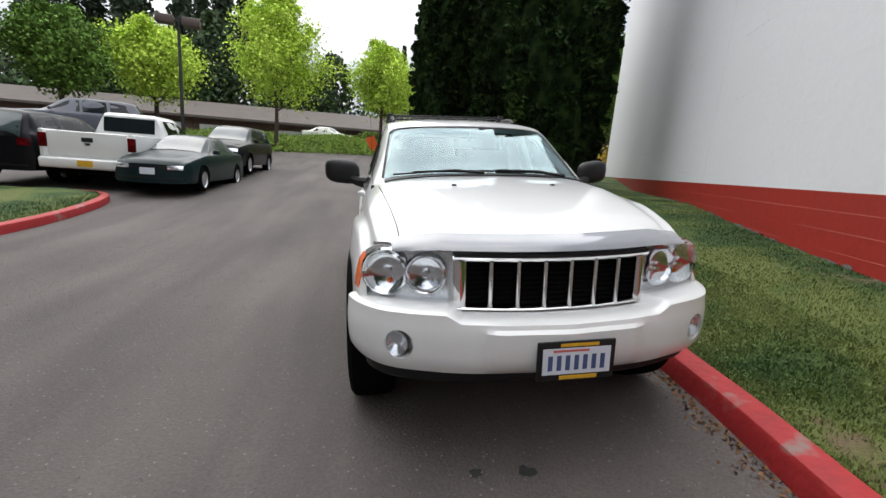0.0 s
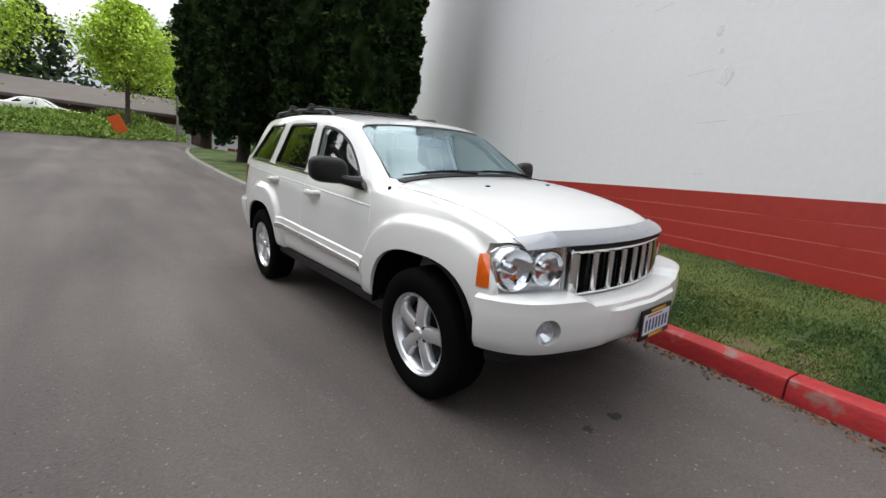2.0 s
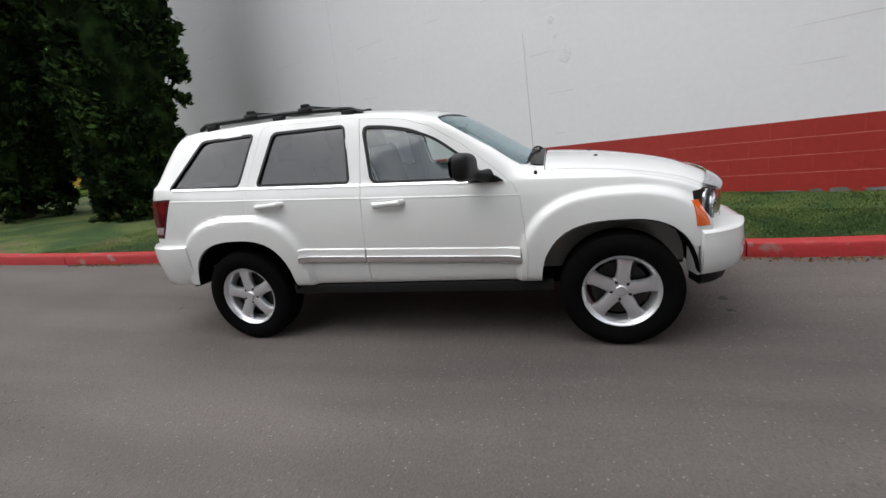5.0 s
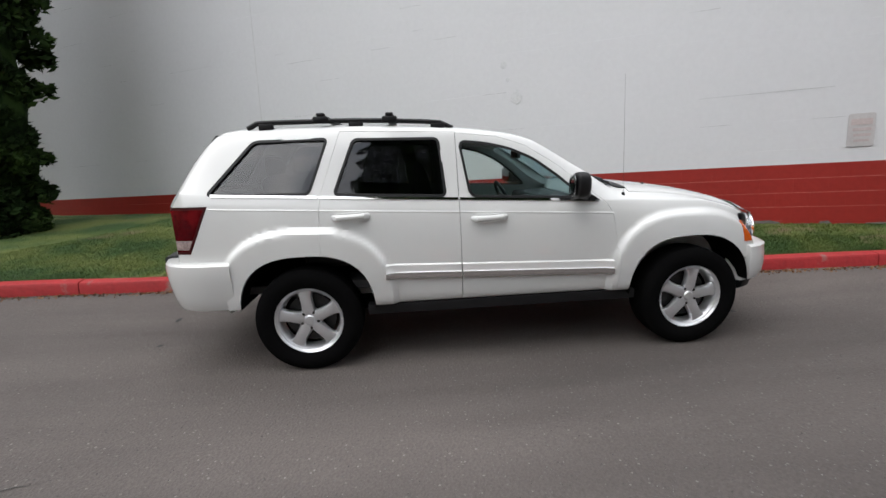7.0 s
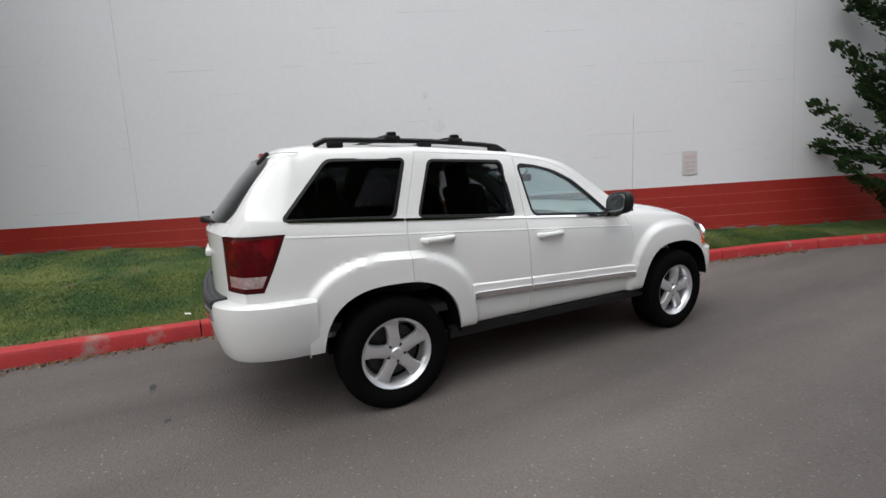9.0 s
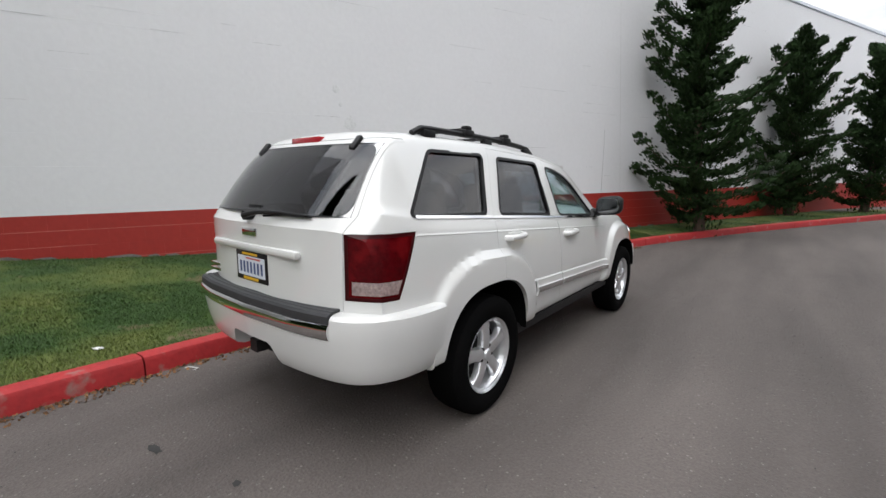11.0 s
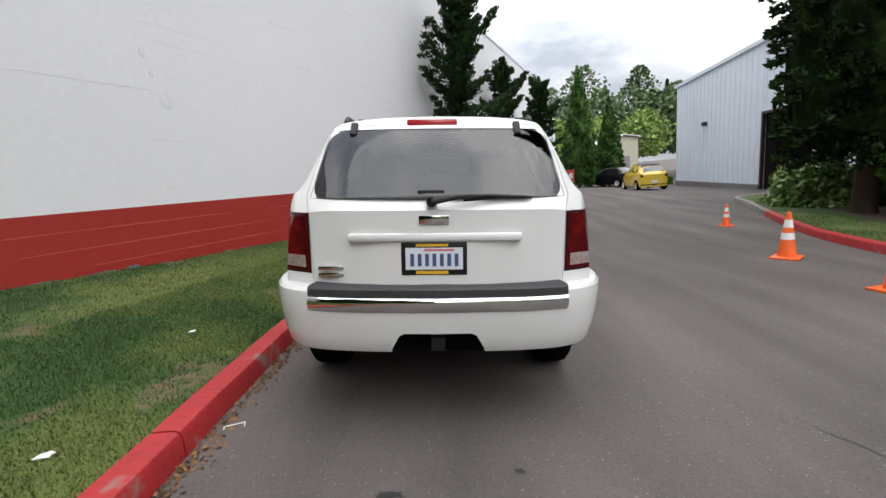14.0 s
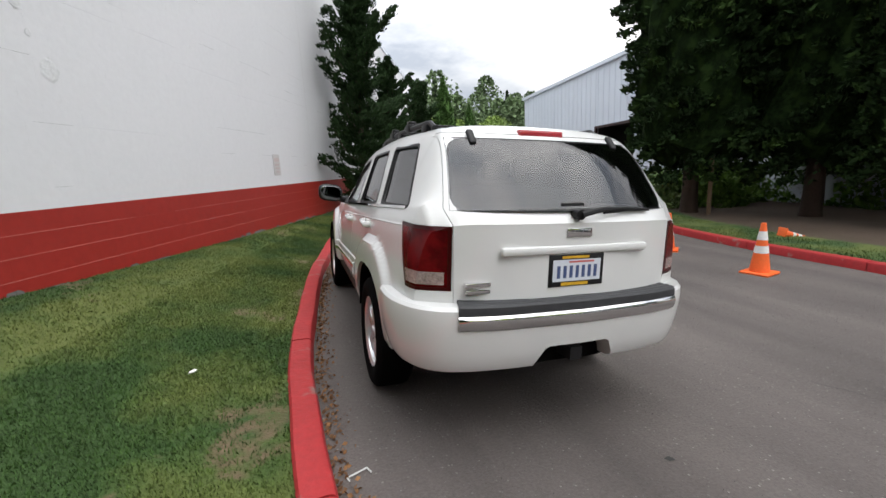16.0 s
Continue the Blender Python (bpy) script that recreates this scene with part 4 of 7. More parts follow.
WAGON = dict(top=((-2.1, -2.04, -1.95, -1.83, -1.44, -1.0, -0.92, -0.86, -0.6, -0.28, -0.1, 0.34, 1.15, 1.72, 1.93, 1.99, 2.36, 2.40, 2.46), (0.93, 0.965, 1.01, 1.055, 1.135, 1.185, 1.19, 1.20, 1.36, 1.555, 1.61, 1.665, 1.70, 1.70, 1.685, 1.66, 1.255, 1.20, 1.13)),
            plan=((-2.1, -1.85, -1.4, -0.8, 1.3, 1.9, 2.3, 2.46), (0.90, 0.945, 0.985, 1.0, 1.0, 0.985, 0.955, 0.915)),
            roof_x=((-2.1, -1.6, -0.95, -0.88, -0.28, 0.3, 1.2, 1.9, 2.1, 2.36, 2.46), (0.66, 0.70, 0.73, 0.735, 0.66, 0.655, 0.65, 0.61, 0.645, 0.715, 0.70)),
            belt=lambda y: 1.165 + 0.0535 * y, width=0.885, bottom=0.44, crown=0.03, front=-2.05, rear=2.42, nose_from=-1.2, nose_round=0.19, tail_from=1.6, tail_round=0.23,
            wheels=((-1.37, 0.375), (1.38, 0.375)), flare_r=0.632, flare=0.040, arch_p=2.7)


def mesh_of(bm):
    me = bpy.data.meshes.new("scratch")
    bm.to_mesh(me)
    bm.free()
    return bpy.data.objects.new("scratch", me)


def carve(ob, other, op):
    """The boolean of two scratch objects as a new scratch object."""
    res = bpy.data.objects.new("scratch", ob.data.copy())
    for o in (res, other):
        if o.name not in scene.collection.objects:
            scene.collection.objects.link(o)
    md = res.modifiers.new("cut", "BOOLEAN")
    md.operation, md.object, md.solver = op, other, "EXACT"
    bpy.context.view_layer.update()
    me = bpy.data.meshes.new_from_object(res.evaluated_get(bpy.context.evaluated_depsgraph_get()))
    for o in (res, other):
        scene.collection.objects.unlink(o)
    bpy.data.objects.remove(res)
    return bpy.data.objects.new("scratch", me)


def keep_mesh(ob, name, material, parent, label="", angle=28):
    me = ob.data
    me.name = name
    me.materials.clear()
    me.materials.append(material)
    me.shade_smooth()
    me.set_sharp_from_angle(angle=radians(angle))
    o = new(name, me)
    o.parent = parent
    return tagged(o, label)


def inset(poly, d):
    """A closed outline moved inwards by d (outwards for negative d)."""
    p = [Vector(q) for q in poly]
    area = sum(a.x * b.y - b.x * a.y for a, b in zip(p, p[1:] + p[:1]))
    sg = 1 if area > 0 else -1
    out = []
    n = len(p)
    for i in range(n):
        e0, e1 = (p[i] - p[i - 1]).normalized(), (p[(i + 1) % n] - p[i]).normalized()
        n0, n1 = Vector((-e0.y, e0.x)) * sg, Vector((-e1.y, e1.x)) * sg
        b = (n0 + n1)
        b = b / max(0.35, b.dot(n0)) if b.length > 1e-6 else n0
        out.append(tuple(p[i] + b * d))
    return out


def soften(poly, r=0.25, times=2):
    """Rounds the corners of a closed outline."""
    p = [Vector(q) for q in poly]
    for k in range(times):
        q = []
        for i in range(len(p)):
            a, b, c = p[i - 1], p[i], p[(i + 1) % len(p)]
            ra, rc = min(0.33, r * 0.1 / max((b - a).length, 1e-6)), min(0.33, r * 0.1 / max((c - b).length, 1e-6))
            q += [b + (a - b) * ra, b + (c - b) * rc]
        p = q
        r *= 0.45
    return [tuple(v) for v in p]



from mathutils.bvhtree import BVHTree

wagon = thing("sport_utility_vehicle", label="white four-door off-road wagon with chrome grille parked by the red kerb", category="car")
# the drive falls away from the kerb, and the car leans with it
wagon.matrix_basis = Matrix.Rotation(-CROSSFALL, 4, "Y")
st = np.concatenate([np.linspace(-2.05, -0.95, 60), np.linspace(-0.935, 1.9, 150), np.linspace(1.915, 2.36, 26), [2.375, 2.387, 2.395, 2.40]])
skin = shell(WAGON, st, rounds=3)
SKIN = BVHTree.FromBMesh(skin)
body = mesh_of(skin)
cavity = mesh_of(shell(WAGON, np.concatenate([np.linspace(-0.80, 1.9, 40), np.linspace(1.95, 2.28, 12)]), rounds=1, shrink=0.055, floor=0.56))


def side_x(y, z, s):
    """Where the body's side lies at (y, z), on the side s."""
    hit = SKIN.ray_cast(Vector((1.6 * s, y, z)), Vector((-s, 0, 0)))[0]
    return hit.x if hit else 0.8 * s


F_WIN = soften([(0.225, 1.175), (0.285, 1.565), (0.10, 1.545), (-0.07, 1.505), (-0.25, 1.425), (-0.43, 1.29), (-0.60, 1.135)], 0.3)
R_WIN = soften([(1.165, 1.228), (1.02, 1.60), (0.425, 1.588), (0.392, 1.187)], 0.22)
Q_WIN = soften([(2.005, 1.258), (1.70, 1.608), (1.19, 1.610), (1.325, 1.236)], 0.22)
cut = bmesh.new()
for poly in (F_WIN, R_WIN, Q_WIN):
    for s in (1, -1):
        prism(cut, poly, 0, *sorted((0.45 * s, 1.3 * s)))


def turned(poly, M, a, b):
    """A prism in the plane of M, as a scratch object."""
    b2 = bmesh.new()
    prism(b2, poly, 2, a, b)
    bmesh.ops.transform(b2, matrix=M, verts=b2.verts)
    bmesh.ops.recalc_face_normals(b2, faces=b2.faces)
    return mesh_of(b2)


SCREEN = [(-0.715, 0.0), (0.715, 0.0), (0.625, 0.715), (-0.625, 0.715)]
BACK = [(-0.652, 1.262), (0.652, 1.262), (0.592, 1.617), (-0.592, 1.617)]
M_SCREEN = Matrix.Translation((0, -0.865, 1.205)) @ Matrix.Rotation(math.atan2(0.365, 0.60), 4, "X")


def arch_line(cy, cz, r, n=56, p=2.7):
    """The squarish round of a wheel arch."""
    out = []
    for k in range(n):
        c, s_ = math.cos(2 * math.pi * k / n), math.sin(2 * math.pi * k / n)
        d = r / (abs(c) ** p + abs(s_) ** p) ** (1 / p)
        out.append((cy + d * c, cz + d * s_))
    return out


wells = bmesh.new()
for cy, cz in WAGON["wheels"]:
    for s in (1, -1):
        prism(wells, arch_line(cy, cz, 0.462), 0, *sorted((0.55 * s, 1.2 * s)))
bmesh.ops.recalc_face_normals(wells, faces=wells.faces)


def prism_ob(poly, axis, a, b):
    b2 = bmesh.new()
    prism(b2, poly, axis, *sorted((a, b)))
    return mesh_of(b2)


def both(poly, axis, a, b):
    """The prism and its mirror on the other side, as one scratch object."""
    b2 = bmesh.new()
    prism(b2, poly, axis, a, b)
    if axis == 0:
        prism(b2, poly, axis, -b, -a)
    else:
        prism(b2, [(-x, z) for x, z in poly], axis, a, b)
    return mesh_of(b2)


LAMP = soften([(0.452, 0.705), (0.80, 0.725), (0.808, 0.92), (0.785, 0.95), (0.72, 0.966), (0.655, 0.954), (0.61, 0.930), (0.565, 0.949), (0.50, 0.954), (0.455, 0.925)], 0.12, 1)
GRILLE = [(-0.43, 0.70), (0.43, 0.70), (0.435, 0.93), (-0.435, 0.93)]
TAIL = [(2.6, 1.19), (1.99, 1.19), (2.075, 0.99), (2.13, 0.875), (2.6, 0.875)]
F_DOOR = [(0.305, 0.3), (0.305, 1.62), (0.0, 1.585), (-0.20, 1.515), (-0.42, 1.375), (-0.64, 1.195), (-0.76, 1.09), (-0.80, 1.0), (-0.835, 0.64), (-0.80, 0.3)]
R_DOOR = [(0.306, 0.3), (0.92, 0.3), (0.93, 0.47), (0.985, 0.63), (1.09, 0.775), (1.262, 0.845), (1.265, 1.10), (1.25, 1.24), (1.11, 1.655), (0.306, 1.628)]
HOOD = [(-0.735, -0.955), (-0.70, -1.4), (-0.66, -1.8), (-0.63, -2.3), (0.63, -2.3), (0.66, -1.8), (0.70, -1.4), (0.735, -0.955)]
GATE = [(-0.648, 0.805), (0.648, 0.805), (0.655, 1.195), (0.682, 1.27), (0.607, 1.655), (-0.607, 1.655), (-0.682, 1.27), (-0.655, 1.195)]

pieces = []
for poly in (F_DOOR, R_DOOR):
    for s in (-1, 1):
        pieces.append(["door", carve(body, prism_ob(inset(poly, 0.0018), 0, 0.55 * s, 1.3 * s), "INTERSECT")])
    body = carve(body, both(poly, 0, 0.55, 1.3), "DIFFERENCE")
pieces.append(["hood", carve(body, prism_ob(inset(HOOD, 0.005), 2, 0.97, 1.4), "INTERSECT")])
body = carve(body, prism_ob(HOOD, 2, 0.968, 1.4), "DIFFERENCE")
lamps = []
for s in (-1, 1):
    lamps.append(carve(body, prism_ob(inset(TAIL, 0.002), 0, 0.658 * s, 1.2 * s), "INTERSECT"))
body = carve(body, both(TAIL, 0, 0.655, 1.2), "DIFFERENCE")
pieces.append(["tailgate", carve(body, prism_ob(inset(GATE, 0.003), 1, 1.85, 2.7), "INTERSECT")])
body = carve(body, prism_ob(GATE, 1, 1.85, 2.7), "DIFFERENCE")
side_cut, well_cut = mesh_of(cut), mesh_of(wells)
screen_cut, back_cut = turned(soften(SCREEN, 0.4), M_SCREEN, -0.14, 0.20), prism_ob(soften(BACK, 0.4), 1, 1.85, 2.7)
for piece in pieces:
    for tool in {"door": (cavity, side_cut, well_cut), "hood": (), "tailgate": (cavity, back_cut)}[piece[0]]:
        piece[1] = carve(piece[1], tool, "DIFFERENCE")
low_cut = bmesh.new()
box(low_cut, (-1.2, 1.92, 0.2), (1.2, 2.8, 0.64))
box(low_cut, (-1.2, -2.8, 0.2), (1.2, -1.82, 0.64))
box(low_cut, (-1.2, 1.78, 0.2), (1.2, 1.915, 0.478))
box(low_cut, (-1.2, -1.815, 0.2), (1.2, -1.74, 0.462))
bmesh.ops.recalc_face_normals(low_cut, faces=low_cut.faces)
for tool in (mesh_of(low_cut), prism_ob(GRILLE, 1, -2.5, -1.95), both(LAMP, 1, -2.5, -1.80), cavity, side_cut, screen_cut, back_cut, well_cut):
    body = carve(body, tool, "DIFFERENCE")
keep_mesh(body, "body", PAINT, wagon)
panels = {}
for name, ob in pieces:
    o = keep_mesh(ob, name, PAINT, wagon)
    x = sum(v.co.x for v in o.data.vertices) / max(1, len(o.data.vertices))
    y = sum(v.co.y for v in o.data.vertices) / max(1, len(o.data.vertices))
    panels[name, (x > 0) - (x < 0) if name == "door" else 0, y < 0.25 if name == "door" else True] = o


def sheet(name, rows, thick, material, parent, label="", smooth=True, close=False):
    """A curved plate from rows of points, made solid by moving a copy along the given vector or normal."""
    R = np.array(rows, float)
    n, m = R.shape[:2]
    bm = bmesh.new()
    if np.ndim(thick) == 0:
        du = np.gradient(R, axis=0) if n > 2 else np.repeat((R[-1] - R[0])[None], n, 0)
        dv = np.gradient(R, axis=1) if m > 2 else np.repeat((R[:, -1] - R[:, 0])[:, None], m, 1)
        nn = np.cross(du, dv)
        off = nn / (np.linalg.norm(nn, axis=2)[..., None] + 1e-9) * thick
    else:
        off = np.broadcast_to(np.array(thick, float), R.shape)
    A = [[bm.verts.new(R[i, j]) for j in range(m)] for i in range(n)]
    B = [[bm.verts.new(R[i, j] + off[i, j]) for j in range(m)] for i in range(n)]
    for i in range(n - 1):
        for j in range(m - 1):
            bm.faces.new((A[i][j], A[i][j + 1], A[i + 1][j + 1], A[i + 1][j]))
            bm.faces.new((B[i][j], B[i + 1][j], B[i + 1][j + 1], B[i][j + 1]))
    for i in range(n - 1):
        for j in (0, m - 1):
            bm.faces.new((A[i][j], A[i + 1][j], B[i + 1][j], B[i][j]))
    for j in range(m - 1):
        for i in (0, n - 1):
            bm.faces.new((A[i][j], A[i][j + 1], B[i][j + 1], B[i][j]))
    bmesh.ops.recalc_face_normals(bm, faces=bm.faces)
    return part(name, bm, material, parent, label, smooth=smooth)


def mapped(poly, s, depth, thick):
    """A side pane: an outline on the car's flank, cut into a grid that follows its curve, depth under the skin."""
    bm = bmesh.new()
    bm.faces.new([bm.verts.new((0.0, y, z)) for y, z in poly])
    ys, zs = [y for y, _ in poly], [z for _, z in poly]
    for axis, lo, hi, n in ((1, min(ys), max(ys), 12), (2, min(zs), max(zs), 7)):
        for k in range(1, n):
            at = Vector((0, 0, 0))
            at[axis] = lo + (hi - lo) * k / n
            no = Vector((0, 0, 0))
            no[axis] = 1.0
            bmesh.ops.bisect_plane(bm, geom=bm.verts[:] + bm.edges[:] + bm.faces[:], plane_co=at, plane_no=no)
    front = bm.faces[:]
    back = bmesh.ops.duplicate(bm, geom=front)["geom"]
    behind = {v for v in back if isinstance(v, bmesh.types.BMVert)}
    for v in bm.verts:
        v.co.x = side_x(v.co.y, v.co.z, s) - s * (depth + (thick if v in behind else 0.0))
    bmesh.ops.bridge_loops(bm, edges=[e for e in bm.edges if e.is_boundary])
    bmesh.ops.recalc_face_normals(bm, faces=bm.faces)
    for f in bm.faces:
        f.smooth = True
    for e in bm.edges:
        e.smooth = e.calc_face_angle(0.0) < 0.6
    return bm


def ring_on_side(outer, inner, s, proud, deep):
    bm = bmesh.new()
    n = len(outer)
    loops = []
    for poly, d in ((outer, proud), (inner, proud), (inner, -deep), (outer, -deep)):
        loops.append([bm.verts.new((side_x(y, z, s) + s * d, y, z)) for y, z in poly])
    for a, b in zip(loops, loops[1:] + loops[:1]):
        for i in range(n):
            j = (i + 1) % n
            bm.faces.new((a[i], a[j], b[j], b[i]))
    bmesh.ops.recalc_face_normals(bm, faces=bm.faces)
    return bm


# glazing
for s in (-1, 1):
    fd, rd = panels["door", s, True], panels["door", s, False]
    for poly, parent, material, label in ((F_WIN, fd, GLASS_CLEAR, "clear door glass"), (R_WIN, rd, GLASS_TINT, "dark tinted door glass"), (Q_WIN, wagon, GLASS_TINT, "dark tinted quarter glass")):
        part("window_glass", mapped(inset(poly, -0.004), s, 0.014, 0.004), material, parent, label)
        part("window_seal", ring_on_side(inset(poly, -0.006), inset(poly, 0.012), s, 0.0025, 0.012), BLACK_PLASTIC, parent, "black rubber seal")
# pillar between the rear side windows is black inside the rear door's frame
for s in (-1, 1):
    for y0, y1, par in ((-0.665, 0.30, panels["door", s, True]), (0.312, 1.262, panels["door", s, False]), (1.268, 1.97, wagon)):
        ys = np.linspace(y0, y1, 16)
        rows = [[(side_x(y, WAGON["belt"](y) - 0.004 + d, s) + s * 0.001, y, WAGON["belt"](y) - 0.004 + d) for y in ys] for d in (-0.016, -0.008, 0.0)]
        sheet("belt_trim", rows, (0.006 * s, 0, 0), CHROME, par, "chrome strip")


# crease along the flank under the windows
for s in (-1, 1):
    for y0, y1, par in ((-0.80, 0.30, panels["door", s, True]), (0.312, 1.258, panels["door", s, False]), (1.27, 1.99, wagon)):
        ys = np.linspace(y0, y1, 20)
        rows = [[(side_x(y, WAGON["belt"](y) - 0.105 + d, s) + s * o, y, WAGON["belt"](y) - 0.105 + d) for y in ys] for d, o in ((-0.004, -0.002), (-0.002, 0.0002), (0.001, 0.0030), (0.010, 0.0004), (0.014, -0.001))]
        sheet("crease", rows, (-0.004 * s, 0, 0), PAINT, par)


def glass_grid(quad, M, depth, n=18, m=8):
    rows = []
    inv = (M.to_3x3() @ Vector((0, 0, 1))).normalized()
    for j in range(m):
        v = j / (m - 1)
        hw = quad[1][0] * (1 - v) + quad[2][0] * v
        row = []
        for i in range(n):
            u = -1 + 2 * i / (n - 1)
            p = M @ Vector((u * hw, quad[2][1] * v, 0.0))
            hit = SKIN.ray_cast(p + inv * 0.4, -inv)[0]
            row.append((hit if hit else p) - inv * depth)
        rows.append(row)
    return rows


def grown(quad, d):
    return [(quad[0][0] - d, quad[0][1] - d), (quad[1][0] + d, quad[1][1] - d), (quad[2][0] + d, quad[2][1] + d), (quad[3][0] - d, quad[3][1] + d)]


screen_rows = glass_grid(grown(SCREEN, 0.006), M_SCREEN, 0.008)
sheet("windscreen", screen_rows, 0.005, GLASS_SCREEN, wagon, "laminated clear windscreen")
back_rows = []
for v in np.linspace(-0.012, 1.012, 9):
    hw, z = 0.656 * (1 - v) + 0.596 * v, 1.262 + 0.355 * v
    row = []
    for u in np.linspace(-1, 1, 19):
        hit = SKIN.ray_cast(Vector((u * hw, 3.0, z)), Vector((0, -1, 0)))[0]
        row.append((u * hw, (hit.y if hit else 2.2) - 0.006 + 0.022 * (1 - u * u), z))
    back_rows.append(row)
tailgate = panels["tailgate", 0, True]
sheet("rear_glass", back_rows, 0.004, GLASS_TINT, tailgate, "dark tinted rear glass")
# black borders round both
for rows, par, w in ((screen_rows, wagon, 0.03), (back_rows, tailgate, 0.022)):
    R = np.array(rows)
    for e in (R[:, 0], R[:, -1], R[0], R[-1]):
        c = R.mean((0, 1))
        inner = e + (c - e) / np.linalg.norm(c - e, axis=1)[:, None] * w
        nrm = np.array([0, -0.35, 0.9]) if par is wagon else np.array([0, 0.7, 0.7])
        sheet("glass_border", [e + nrm * 0.003, inner + nrm * 0.002], tuple(nrm * 0.003), BLACK_PLASTIC, par, "black glass edge")

# bumpers: a section swept along the plan line
def sweep(plan, section, n=64, mirror=True):
    """plan: half of a plan line from the car's flank to its middle; section(f): (offset, z) pairs."""
    half = curve_pts(plan, 0.02)
    other = half[::-1][1:].copy()
    other[:, 0] *= -1
    path = np.concatenate([half, other])
    way = np.gradient(path, axis=0)
    way /= np.linalg.norm(way, axis=1)[:, None]
    sgn = 1 if plan[-1][1] < 0 else -1
    nor = np.stack([-way[:, 1], way[:, 0]], 1)
    mid = nor[len(path) // 2]
    if mid[1] * plan[-1][1] < 0:
        nor = -nor
    bm = bmesh.new()
    rings = [[bm.verts.new((p[0] + q[0] * o, p[1] + q[1] * o, z)) for o, z in section(p[0])] for p, q in zip(path, nor)]
    k = len(rings[0])
    for a, b in zip(rings, rings[1:]):
        for i in range(k):
            bm.faces.new((a[i], a[(i + 1) % k], b[(i + 1) % k], b[i]))
    bm.faces.new(rings[0])
    bm.faces.new(rings[-1][::-1])
    bmesh.ops.recalc_face_normals(bm, faces=bm.faces)
    return bm


F_PLAN = [(0.890, -1.84), (0.876, -1.89), (0.825, -1.985), (0.735, -2.08), (0.58, -2.152), (0.36, -2.21), (0.0, -2.245)]
R_PLAN = [(0.918, 1.865), (0.918, 2.02), (0.890, 2.165), (0.812, 2.305), (0.665, 2.395), (0.40, 2.442), (0.0, 2.46)]


def f_section(x):
    u = float(np.clip((abs(x) - 0.43) / 0.06, 0, 1))
    c = float(np.clip((0.36 - abs(x)) / 0.08, 0, 1))
    zt = 0.700 + 0.034 * u
    e = 0.024 * c
    return [(-0.20, zt - 0.01), (-0.05, zt), (-0.020, zt - 0.005), (-0.006 + e * 0.3, zt - 0.014), (-0.002 + e * 0.4, 0.668), (0.001 + e, 0.655), (0.002 + e, 0.60), (0.0 + e, 0.545), (-0.004 + e * 0.6, 0.505), (-0.025, 0.468), (-0.06, 0.450), (-0.20, 0.445)]


def r_section(x):
    return [(-0.20, 0.815), (-0.04, 0.82), (-0.014, 0.816), (0.0, 0.80), (0.003, 0.765), (0.0, 0.70), (-0.008, 0.64), (-0.020, 0.57), (-0.036, 0.505), (-0.052, 0.478), (-0.09, 0.462), (-0.20, 0.46)]


front_bumper = mesh_of(sweep(F_PLAN, f_section))
fog = bmesh.new()
for s in (-1, 1):
    b2 = bmesh.new()
    lathe(b2, [(0.0, -0.12), (0.058, -0.12), (0.068, 0.1), (0.0, 0.1)], 2, 32)
    m = Matrix.Translation((0.685 * s, -2.14, 0.585)) @ Matrix.Rotation(radians(22 * s), 4, "Z") @ Matrix.Rotation(radians(90), 4, "X")
    bmesh.ops.transform(b2, matrix=m, verts=b2.verts)
    tmp = bpy.data.meshes.new("t")
    b2.to_mesh(tmp)
    b2.free()
    fog.from_mesh(tmp)
    bpy.data.meshes.remove(tmp)
bmesh.ops.recalc_face_normals(fog, faces=fog.faces)
front_bumper = carve(front_bumper, mesh_of(fog), "DIFFERENCE")
front_bumper = keep_mesh(front_bumper, "front_bumper", PAINT, wagon)
for s in (-1, 1):
    m = Matrix.Translation((0.685 * s, -2.085, 0.585)) @ Matrix.Rotation(radians(22 * s), 4, "Z") @ Matrix.Rotation(radians(90), 4, "X")
    bm = bmesh.new()
    lathe(bm, [(0.0, -0.02), (0.02, -0.018), (0.05, 0.012), (0.055, 0.014), (0.055, -0.03), (0.0, -0.03)], 2, 32)
    bmesh.ops.transform(bm, matrix=m, verts=bm.verts)
    fl = part("fog_lamp", bm, LAMP_SILVER, front_bumper, "round fog lamp", smooth=True)
    bm = bmesh.new()
    lathe(bm, [(0.0, 0.026), (0.03, 0.023), (0.05, 0.016), (0.05, 0.012), (0.0, 0.012)], 2, 32)
    bmesh.ops.transform(bm, matrix=m, verts=bm.verts)
    part("lens", bm, CLEAR_LENS, fl, smooth=True)
part("lower_valance", sweep([(0.885, -1.87), (0.87, -1.92), (0.82, -2.0), (0.72, -2.08), (0.56, -2.14), (0.36, -2.18), (0, -2.20)], lambda x: [(-0.22, 0.46), (-0.07, 0.46), (-0.065, 0.44), (-0.075, 0.395), (-0.10, 0.375), (-0.22, 0.375)]), BLACK_PLASTIC, wagon, "black plastic lower lip", smooth=True)

